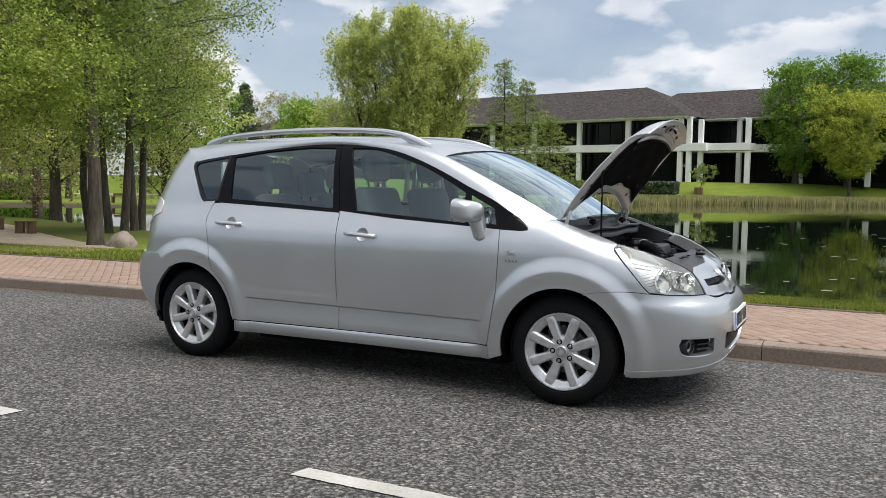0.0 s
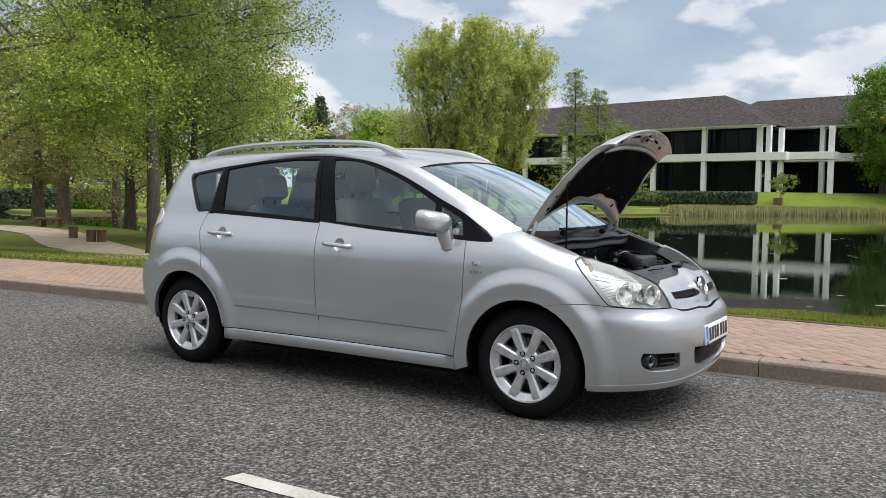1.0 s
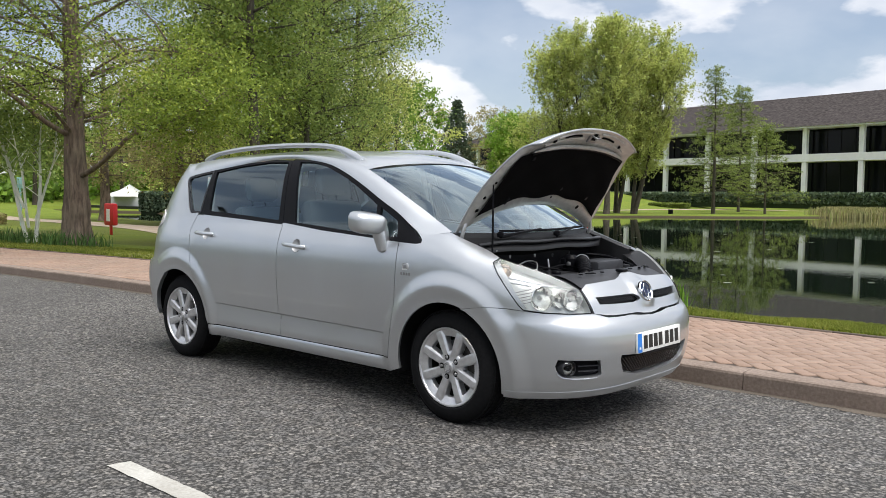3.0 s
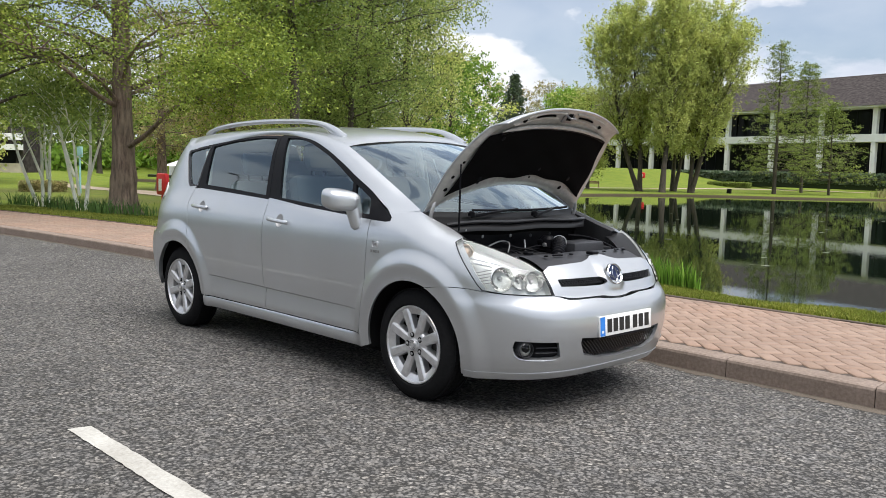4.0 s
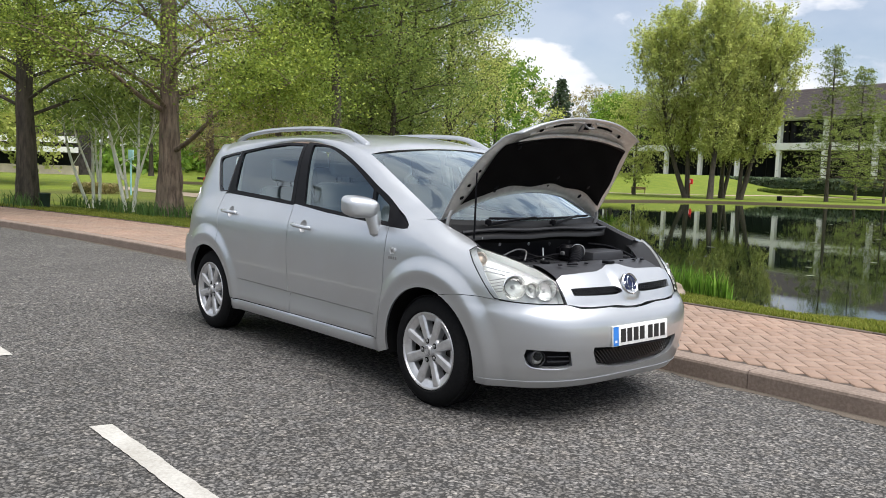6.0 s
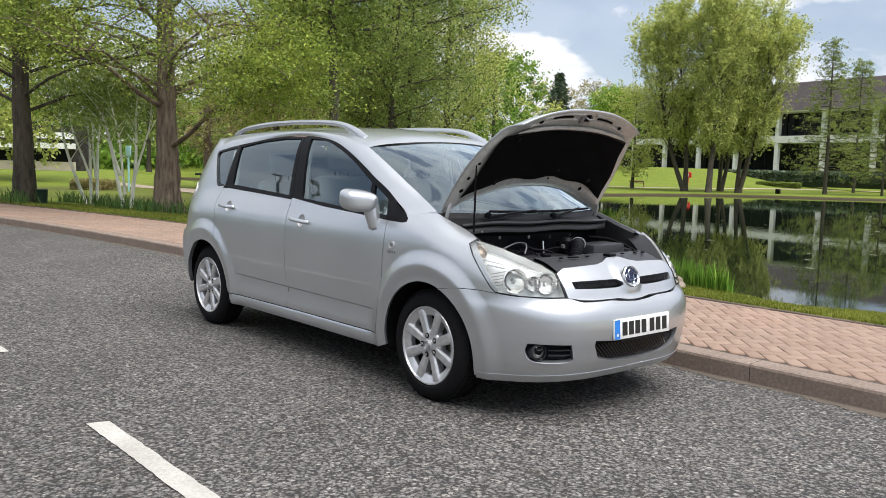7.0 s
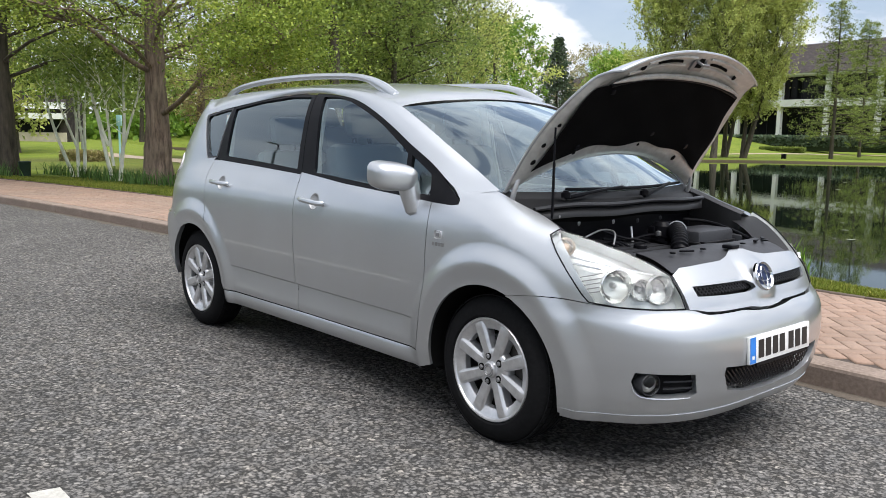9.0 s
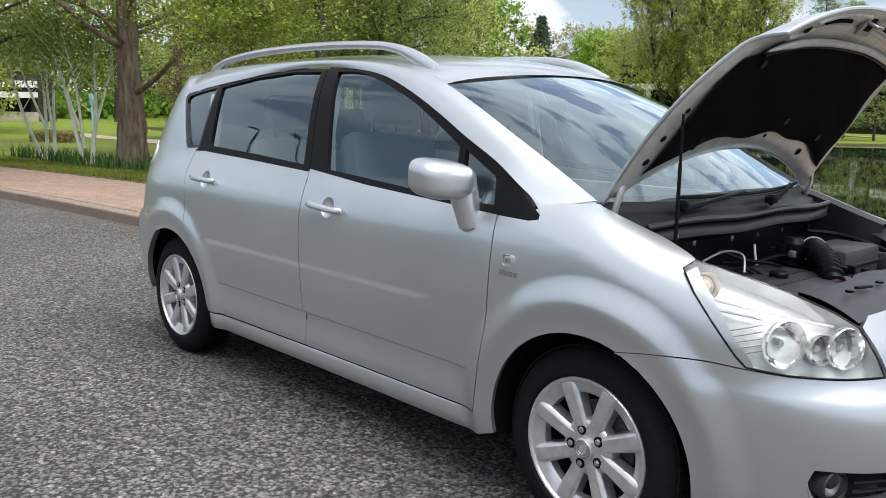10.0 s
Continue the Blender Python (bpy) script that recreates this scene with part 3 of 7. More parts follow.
def dense(poly, step):
    out = []
    for a, b in zip(poly, poly[1:] + poly[:1]):
        n = max(1, int(math.hypot(b[0] - a[0], b[1] - a[1]) / step))
        out += [(a[0] + (b[0] - a[0]) * k / n, a[1] + (b[1] - a[1]) * k / n) for k in range(n)]
    return out


def curve(pts, n=6):
    """A smooth open curve through points (Catmull-Rom)."""
    p = [pts[0]] + list(pts) + [pts[-1]]
    out = []
    for i in range(1, len(p) - 2):
        a, b, c, d = (np.array(q, dtype=float) for q in p[i - 1:i + 3])
        for k in range(n):
            t = k / n
            out.append(tuple(0.5 * (2 * b + (c - a) * t + (2 * a - 5 * b + 4 * c - d) * t * t + (3 * b - a - 3 * c + d) * t ** 3)))
    out.append(tuple(pts[-1]))
    return out


def panel(name, poly, surf, mat, parent, holes=(), step=0.03, lip=0.014, offset=0.0, flip=False, label="", lines=()):
    """A sheet cut to an outline in the surface's own coordinates, with lips turned inwards round its edges."""
    loops = [dense(poly, step)] + [dense(h, step) for h in holes]
    pts, edges = [], []
    for lp in loops:
        o = len(pts)
        pts += lp
        edges += [(o + k, o + (k + 1) % len(lp)) for k in range(len(lp))]
    us, vs = [p[0] for p in loops[0]], [p[1] for p in loops[0]]
    rim = np.array(pts)
    nu, nv = int((max(us) - min(us)) / step), int((max(vs) - min(vs)) / step)
    for i in range(nu + 1):
        for j in range(nv + 1):
            q = (min(us) + (i + 0.5 + 0.5 * (j % 2)) * step, min(vs) + (j + 0.5) * step)
            if inside_poly(q, loops[0]) and not any(inside_poly(q, h) for h in loops[1:]) and np.min(np.hypot(rim[:, 0] - q[0], rim[:, 1] - q[1])) > 0.45 * step:
                pts.append(q)
    for line in lines:
        q = np.array(line)
        q = q[[inside_poly(k, loops[0]) and not any(inside_poly(k, h) for h in loops[1:]) for k in q]]
        if len(q):
            far = np.min(np.hypot(rim[None, :, 0] - q[:, None, 0], rim[None, :, 1] - q[:, None, 1]), axis=1) > 0.006
            pts += [tuple(k) for k in q[far]]
    v2, _, f2, _, _, _ = geometry.delaunay_2d_cdt([Vector(p) for p in pts], edges, [], 0, 1e-6)
    tris = []
    for f in f2:
        c = (sum(v2[k].x for k in f) / 3, sum(v2[k].y for k in f) / 3)
        if inside_poly(c, loops[0]) and not any(inside_poly(c, h) for h in loops[1:]):
            tris.append(tuple(f))
    uv = np.array([(v.x, v.y) for v in v2])
    e = 2.5e-3
    P = surf(uv[:, 0], uv[:, 1])
    du = surf(uv[:, 0] + e, uv[:, 1]) - surf(uv[:, 0] - e, uv[:, 1])
    dv = surf(uv[:, 0], uv[:, 1] + e) - surf(uv[:, 0], uv[:, 1] - e)
    N = np.cross(du, dv)
    N /= np.linalg.norm(N, axis=1, keepdims=True) + 1e-12
    if flip:
        N = -N
    P = P + N * offset
    t = np.array(tris)
    fn = np.cross(P[t[:, 1]] - P[t[:, 0]], P[t[:, 2]] - P[t[:, 0]])
    bad = np.einsum("ij,ij->i", fn, N[t[:, 0]]) < 0
    t[bad] = t[bad][:, ::-1]
    count = {}
    for a, b, c in t:
        for q in ((a, b), (b, c), (c, a)):
            count[q] = 1
    border = [q for q in count if (q[1], q[0]) not in count]
    V, faces = [tuple(p) for p in P], [tuple(k) for k in t]
    if lip:
        used = sorted({k for q in border for k in q})
        top, low = {}, {}
        for k in used:
            top[k] = len(V)
            V.append(tuple(P[k]))
            low[k] = len(V)
            V.append(tuple(P[k] - N[k] * lip))
        for a, b in border:
            faces.append((top[b], top[a], low[a], low[b]))
    me = bpy.data.meshes.new(name)
    me.from_pydata(V, [], faces)
    me.polygons.foreach_set("use_smooth", np.ones(len(faces), dtype=bool))
    n0 = len(P)
    normals = np.zeros((len(V), 3))
    normals[:n0] = N
    me.update()
    me.materials.append(mat)
    if lip:
        vn = np.zeros(len(V) * 3)
        me.vertices.foreach_get("normal", vn)
        normals[n0:] = vn.reshape(-1, 3)[n0:]
    me.normals_split_custom_set_from_vertices([tuple(k) for k in normals])
    return put(name, me, parent, label)


def loft(name, a, b, mat, parent, bulge=0.0, n=8, out=(0, 0, 1), label="", flip=False):
    """A curved strip between two curves of equally many points."""
    a, b = np.array(a, dtype=float), np.array(b, dtype=float)
    m = len(a)
    t = np.linspace(0, 1, n + 1)
    V = a[:, None, :] * (1 - t[None, :, None]) + b[:, None, :] * t[None, :, None]
    o = np.array(out, dtype=float)
    o = o if o.ndim == 2 else np.tile(o, (m, 1))
    V = V + (4 * t * (1 - t))[None, :, None] * (np.zeros(m) + bulge)[:, None, None] * o[:, None, :]
    i = np.arange(m * (n + 1)).reshape(m, n + 1)
    q = np.stack([i[:-1, :-1], i[1:, :-1], i[1:, 1:], i[:-1, 1:]], axis=-1).reshape(-1, 4)
    if flip:
        q = q[:, ::-1]
    return put(name, fast_mesh(name, V.reshape(-1, 3), q, mat, True), parent, label)


car = thing("car", "silver metallic people carrier parked by the kerb, bonnet open", "car")

# outlines along the flank: x forwards, z up
BELT = [(-1.31, 1.117), (-1.10, 1.113), (-0.61, 1.092), (-0.15, 1.070), (0.27, 1.045), (0.67, 1.022), (0.983, 1.003)]
CANT = [(0.931, 1.155), (0.746, 1.238), (0.606, 1.305), (0.411, 1.388), (0.189, 1.459), (-0.034, 1.491), (-0.22, 1.504), (-0.442, 1.503), (-0.713, 1.484), (-0.948, 1.458), (-1.188, 1.430), (-1.369, 1.405), (-1.437, 1.393)]
F_SEAM = [(0.984, 1.003), (0.990, 0.851), (0.977, 0.62), (0.951, 0.451), (0.926, 0.313)]
R_SEAM = [(-1.196, 1.115), (-1.238, 0.996), (-1.205, 0.864), (-1.160, 0.670), (-1.144, 0.635), (-1.045, 0.54), (-0.986, 0.384), (-0.975, 0.306)]
G = 0.0022


def arc(wx, r, a0, a1, n=24, zc=0.31, lift=1.0):
    return [(wx + r * math.cos(radians(a0 + (a1 - a0) * k / n)), zc + r * lift * math.sin(radians(a0 + (a1 - a0) * k / n))) for k in range(n + 1)]


def shift(pts, dx, dz=0.0):
    return [(x + dx, z + dz) for x, z in pts]


def rings_round(wx):
    return [arc(wx, r, -15, 195, 90) for r in np.arange(0.385, 0.55, 0.0135)]


def creases(x0, x1):
    return [[(x, 0.463 - 0.008 * x + dz) for x in np.arange(x0, x1, 0.012)] for dz in (0.003, 0.0, -0.0025, -0.005, -0.0075, -0.010, -0.013, -0.019, -0.034)]


PULLS = ((0.057, 0.928), (-1.015, 0.968))


def cup_hole(k):
    return arc(PULLS[k][0], 0.043, 0, 345, 23, PULLS[k][1])


f_seam, r_seam = curve(F_SEAM, 5), curve(R_SEAM, 5)
for sign in (-1, 1):
    S = flank(sign)
    fl = sign > 0
    # doors
    seam_z = [0.312, 0.36, 0.40, 0.428, 0.44, 0.447, 0.452, 0.456, 0.459, 0.462, 0.464, 0.466, 0.469, 0.475, 0.50, 1.070]
    b_seam = [(-0.124 - 0.019 * (z - 0.312) / 0.758, z) for z in seam_z]
    lower = shift(b_seam, G)
    front = lower + [(x, z - 0.012) for x, z in BELT[4:]] + shift(f_seam[1:], -G)
    fd = panel("front_door", front, S, PAINT, car, holes=[cup_hole(0)], flip=fl, label="silver door with a pull handle and black window frame", lines=creases(-0.11, 0.92) + rings_round(1.375))
    rear = [(x, z - 0.012) for x, z in BELT[1:4]] + shift(b_seam[::-1], -G) + shift(r_seam[::-1][:-1], G)
    rd = panel("rear_door", rear, S, PAINT, car, holes=[cup_hole(1)], flip=fl, label="silver door with a pull handle and black window frame", lines=creases(-0.98, -0.13) + rings_round(-1.375))
    # window frames with their glass
    gf = curve([(-0.134, 1.469), (0.03, 1.462), (0.181, 1.428), (0.415, 1.352), (0.611, 1.262), (0.722, 1.205)], 4)
    gf = gf + [(0.746, 1.036), (0.62, 1.046), (0.3, 1.068), (-0.021, 1.088)]
    gf = grown(gf, 1.018, 1.065)
    gv = [(0.763, 1.192), (0.928, 1.112), (0.956, 1.020), (0.788, 1.028)]
    ftop = curve(CANT[:7], 3)
    fframe = [(-0.147, 1.060)] + [(x, z - 0.012) for x, z in BELT[4:]] + [(1.10, 0.990), (1.150, 0.994), (1.150, 1.008), (1.08, 1.052)] + ftop + [(-0.228, 1.496)]
    panel("window_frame", fframe, S, TRIM, fd, holes=[gf, gv], flip=fl, step=0.022, lip=0.02, offset=-0.003)
    panel("window_glass", gf, S, GLASS, fd, flip=fl, step=0.05, lip=0, offset=-0.012).visible_shadow = False
    panel("quarter_glass", gv, S, GLASS, fd, flip=fl, step=0.05, lip=0, offset=-0.012).visible_shadow = False
    gr = [(-1.058, 1.143), (-0.60, 1.122), (-0.213, 1.100)] + [(-0.275, 1.470), (-0.5, 1.474), (-0.8, 1.452), (-1.090, 1.413)]
    gr = grown(gr, 1.022, 1.075)
    rframe = [(x, z - 0.012) for x, z in [(-1.170, 1.124)] + BELT[1:4]] + [(-0.151, 1.060), (-0.233, 1.496)] + curve(CANT[7:11], 3) + [(-1.128, 1.440)]
    panel("window_frame", rframe, S, TRIM, rd, holes=[gr], flip=fl, step=0.022, lip=0.02, offset=-0.003)
    panel("window_glass", gr, S, GLASS, rd, flip=fl, step=0.05, lip=0, offset=-0.012).visible_shadow = False
    # rear quarter with its small window
    arch_r = arc(-1.375, 0.372, 197, -9, 30)
    qrear = [(tail_x(z) + 0.10, z) for z in np.linspace(1.47, 0.76, 16)]
    quarter = [(-0.986 - 0.004, 0.300)] + shift(r_seam[::-1][1:], -G) + [(-1.306, 1.108), (-1.330, 1.130), (-1.348, 1.155), (-1.402, 1.252), (-1.450, 1.335), (-1.460, 1.362), (-1.454, 1.384), (-1.437, 1.396)] \
        + [(-1.50, 1.44), (-1.56, 1.470)] + qrear + [(-1.84, 0.718), (-1.657, 0.729), (-1.553, 0.640)]
    quarter = quarter + [p for p in arch_r if p[0] > -1.553 and p[1] > 0.30 and not (p[0] < -1.375 and p[1] < 0.62)]
    panel("rear_quarter", quarter, S, PAINT, car, flip=fl, lines=rings_round(-1.375))
    gq = [(-1.200, 1.137), (-1.282, 1.135), (-1.308, 1.153), (-1.370, 1.252), (-1.420, 1.337), (-1.424, 1.358), (-1.408, 1.374), (-1.300, 1.394), (-1.163, 1.413)]
    gq = grown(gq, 1.10, 1.07)
    qframe = [(-1.174, 1.116), (-1.300, 1.112), (-1.325, 1.130), (-1.344, 1.157), (-1.398, 1.254), (-1.446, 1.337), (-1.456, 1.362), (-1.450, 1.382), (-1.434, 1.392), (-1.369, 1.404), (-1.188, 1.430), (-1.132, 1.440)]
    qf = panel("quarter_frame", qframe, S, GLOSSBLACK, car, holes=[gq], flip=fl, step=0.022, lip=0.02, offset=-0.003)
    panel("quarter_glass", gq, S, GLASS, qf, flip=fl, step=0.05, lip=0, offset=-0.012).visible_shadow = False
    # front wing
    arch_f = arc(1.375, 0.368, -14, 194, 36)
    joint = curve([(1.50, 0.655), (1.64, 0.676), (1.755, 0.678), (1.866, 0.668)], 4)
    lamp_back = [(1.855, 0.69), (1.80, 0.76), (1.74, 0.84), (1.675, 0.905), (1.656, 0.926)]
    top = [(x, float(hood_z(x)) - 0.002) for x in np.linspace(1.63, 1.15, 14)]
    wing = joint + lamp_back + top + [(1.09, 1.06), (1.152, 1.012), (1.156, 0.992), (1.12, 0.986), (0.986 + G, 0.990)] + shift(f_seam[2:], G) \
        + [(0.930, 0.300), (0.930, 0.229)] + [p for p in arch_f[::-1] if p[0] < 1.50 and p[1] > 0.226]
    panel("front_wing", wing, S, PAINT, car, flip=fl, step=0.024, lines=rings_round(1.375))
    # sill
    sill = [(-0.995, 0.222), (0.0, 0.230), (0.926, 0.228), (0.926, 0.306), (0.0, 0.306), (-0.975, 0.299)]

    def sill_surf(u, v, sign=sign):
        swell = 0.014 * np.sin(np.pi * np.clip((v - 0.205) / 0.103, 0, 1)) ** 0.8 * smoothstep(0.93, 0.80, u) * smoothstep(-1.02, -0.9, u)
        return np.stack([u, sign * (side_y(u, v) + swell - 0.004), v + 0 * u], axis=-1)

    panel("sill", sill, sill_surf, PAINT, car, flip=fl, step=0.018, lip=0.022, offset=0.001)
    # cant rail and windscreen pillar
    low = curve([(-1.60, 1.478), (-1.50, 1.432)] + CANT[::-1] + [(1.08, 1.066), (1.15, 1.030)], 4)
    lowc = [(x, sign * float(side_y(x, z)), z) for x, z in low]
    xs_edge = [-1.62, -1.45, -1.2, -0.9, -0.5, -0.2, 0.05, 0.25, 0.42, 0.53, 0.70, 0.90, 1.10, 1.29]
    edge = curve(list(zip(xs_edge, [0.545, 0.575, 0.59, 0.598, 0.60, 0.60, 0.60, 0.605, 0.618, 0.632, 0.652, 0.672, 0.688, 0.700],
                          [1.492, 1.510, 1.523, 1.532, 1.537, 1.532, 1.520, 1.496, 1.460, 1.423, 1.350, 1.255, 1.157, 1.058])), 4)
    u0, u1 = np.linspace(0, 1, len(low)), np.linspace(0, 1, 61)
    A = np.array([[np.interp(q, u0, [p[k] for p in lowc]) for k in range(3)] for q in u1])
    ex = np.array(edge)
    tx = np.interp(u1, u0, [p[0] for p in lowc])
    fr = (tx - tx[0]) / (tx[-1] - tx[0])
    wantx = ex[0, 0] + fr * (ex[-1, 0] - ex[0, 0])
    Bc = np.array([[x] + [np.interp(x, ex[:, 0], ex[:, k]) for k in (1, 2)] for x in wantx])
    Bc[:, 1] *= sign
    loft("roof_side", A, Bc, PAINT, car, bulge=0.016 * smoothstep(1.12, 0.7, A[:, 0]), out=(0, sign * 0.75, 0.66), flip=fl)
    # tail lamp
    lamp = [(tail_x(z) + 0.101, z) for z in np.linspace(1.13, 0.93, 6)] + [(-1.79, 0.985), (-1.69, 1.02), (-1.70, 1.10), (-1.745, 1.128)]
    panel("tail_lamp", lamp, S, plain("tail lamp lens", (0.62, 0.60, 0.60), 0.12, coat=0.6), car, flip=fl, step=0.03, offset=0.006, label="pale clear tail lamp lens")

# roof and windscreen
edge_x, edge_y, edge_z = np.array(edge)[:, 0], np.array(edge)[:, 1], np.array(edge)[:, 2]


def roof_surf(u, v):
    """u along the car, v from one side (-1) to the other (1)."""
    w, z0 = np.interp(u, edge_x, edge_y), np.interp(u, edge_x, edge_z)
    x = u + 0.085 * (1 - v * v) * smoothstep(-0.2, 0.5, u) - 0.06 * (1 - v * v) * smoothstep(-1.2, -1.62, u)
    return np.stack([x, v * w, z0 + 0.042 * (1 - v ** 2) + 0.012 * (1 - v ** 8)], axis=-1)


uu = np.linspace(-1.62, 0.531, 56)
rows_r = np.array([[roof_surf(np.array(u), np.array(v)) for v in np.linspace(-1, 1, 29)] for u in uu])
ri = np.arange(rows_r.shape[0] * rows_r.shape[1]).reshape(rows_r.shape[:2])
rq = np.stack([ri[:-1, :-1], ri[1:, :-1], ri[1:, 1:], ri[:-1, 1:]], axis=-1).reshape(-1, 4)
put("roof", fast_mesh("roof", rows_r.reshape(-1, 3), rq, PAINT, True), car, "silver roof panel")


def screen_surf(u, v):
    """v from the roof (0) to the cowl (1), u across."""
    xt, zt = 0.535 + 0.085 * (1 - u * u), 1.420 + 0.050 * (1 - u ** 2)
    xb, zb = 1.285 + 0.12 * (1 - u * u), 1.050 - 0.012 * (1 - u * u)
    w = 0.628 + (0.698 - 0.628) * v
    bow = 0.035 * 4 * v * (1 - v) * (1 - u ** 6)
    return np.stack([xt + (xb - xt) * v + bow * 0.42, u * w, zt + (zb - zt) * v + bow * 0.9], axis=-1)


def screen_mesh(name, u0, u1, v0, v1, mat, lift=0.0, nu=28, nv=20):
    P = np.array([[screen_surf(np.array(u), np.array(v)) for u in np.linspace(u0, u1, nu)] for v in np.linspace(v0, v1, nv)])
    P[..., 0] += lift * 0.45
    P[..., 2] += lift * 0.9
    i = np.arange(nu * nv).reshape(nv, nu)
    q = np.stack([i[:-1, :-1], i[1:, :-1], i[1:, 1:], i[:-1, 1:]], axis=-1).reshape(-1, 4)
    return fast_mesh(name, P.reshape(-1, 3), q, mat, True)


screen = put("windscreen", screen_mesh("windscreen", -1, 1, 0, 1, SCREEN), car, "raked windscreen reflecting sky and cloud")
screen.visible_shadow = False
for u0, u1, v0, v1 in ((-1, 1, 0.0, 0.012), (-1, 1, 0.955, 1.0), (-1, -0.992, 0.012, 0.955), (0.992, 1, 0.012, 0.955)):
    put("screen_border", screen_mesh("screen_border", u0, u1, v0, v1, GLOSSBLACK, -0.004), screen)

# front bumper
D = math.pi / 180
grille_low = [(-20.2 * D, 0.432), (-20.4 * D, 0.405), (-18.6 * D, 0.335), (-11 * D, 0.305), (0, 0.295), (11 * D, 0.305), (18.6 * D, 0.335), (20.4 * D, 0.405), (20.2 * D, 0.432), (11 * D, 0.420), (0, 0.417), (-11 * D, 0.420)]
fog = [(40.3 * D, 0.424), (34 * D, 0.421), (28 * D, 0.418), (27.0 * D, 0.340), (28.2 * D, 0.329), (33 * D, 0.326), (37.2 * D, 0.327), (39.2 * D, 0.336), (40.4 * D, 0.356), (40.9 * D, 0.390)]
fog_l = [(-a, z) for a, z in fog]


def arch_psi(z):
    """Angle at which the front wheel arch cuts the bumper at height z."""
    x = 1.375 + 0.368 * math.sqrt(max(0.0, 1 - ((z - 0.31) / 0.368) ** 2))
    return math.atan2(float(side_y(x, z)), x - XS)


upper = [(49.8 * D, 0.667), (44 * D, 0.659), (36 * D, 0.653), (29 * D, 0.652), (27.0 * D, 0.647), (25.2 * D, 0.636), (23.5 * D, 0.629), (20 * D, 0.627), (12 * D, 0.627), (6 * D, 0.617)]
right = [(arch_psi(z), z) for z in np.linspace(0.215, 0.645, 14)] + [(math.atan2(float(side_y(x, z)), x - XS), z - 0.0035) for x, z in joint[:-3]]
bottom = [(-50 * D, 0.208), (-35 * D, 0.215), (-20 * D, 0.225), (0, 0.23), (20 * D, 0.225), (35 * D, 0.215), (50 * D, 0.208)]
bump_poly = bottom + right + upper + [(0, 0.612)] + [(-a, z) for a, z in upper[::-1]] + [(-a, z) for a, z in right[::-1]]
arch_lines = []
for r in np.arange(0.385, 0.55, 0.0135):
    ring = [(x, z) for x, z in arc(1.375, r, -15, 90, 60) if x > 1.42]
    arch_lines += [[(s * math.atan2(float(side_y(x, z)), x - XS), z) for x, z in ring] for s in (-1, 1)]
bumper = panel("front_bumper", bump_poly, nose, PAINT, car, holes=[grille_low, fog, fog_l], step=0.026, lip=0.03, flip=False, label="silver bumper with fog lamp pockets and scuffs", lines=arch_lines)


lip_a = np.linspace(-arch_psi(0.23) + 0.012, arch_psi(0.23) - 0.012, 25)
lip_z = [0.2065 + 0.018 * math.cos(min(1.0, abs(a) / 0.9) * math.pi / 2) for a in lip_a]
panel("bumper_lip", list(zip(lip_a, [z - 0.005 for z in lip_z])) + list(zip(lip_a, [z + 0.034 for z in lip_z]))[::-1], nose, PAINT, bumper, step=0.026, lip=0.010, offset=0.002)


def mesh_grille(name, poly, parent, depth, pitch=0.022, r=0.0032):
    """Slanted black bars crossing behind an opening of the nose, over a dark backing."""
    us, vs = [p[0] for p in poly], [p[1] for p in poly]
    bm = bmesh.new()
    k = pitch / 0.95
    for s in (-1, 1):
        c0 = min(us)
        while c0 < max(us) + (max(vs) - min(vs)) * 2:
            run = []
            for q in np.linspace(min(vs), max(vs), 7):
                a = c0 + s * (q - min(vs)) * 1.1 - (0 if s > 0 else 0)
                if inside_poly((a, q), poly):
                    run.append(nose(np.array(a), np.array(q)) - np.array([depth, 0, 0]))
                elif len(run) > 1:
                    tube(bm, run, r, 4, False)
                    run = []
                else:
                    run = []
            if len(run) > 1:
                tube(bm, run, r, 4, False)
            c0 += k
        c0 = min(us)
    g = part(name, bm, GLOSSBLACK, parent, "black mesh grille")
    panel("backing", poly, nose, DARK, g, step=0.05, lip=0, offset=-depth - 0.03)
    return g


mesh_grille("lower_grille", dense(grille_low, 0.02), bumper, 0.02)
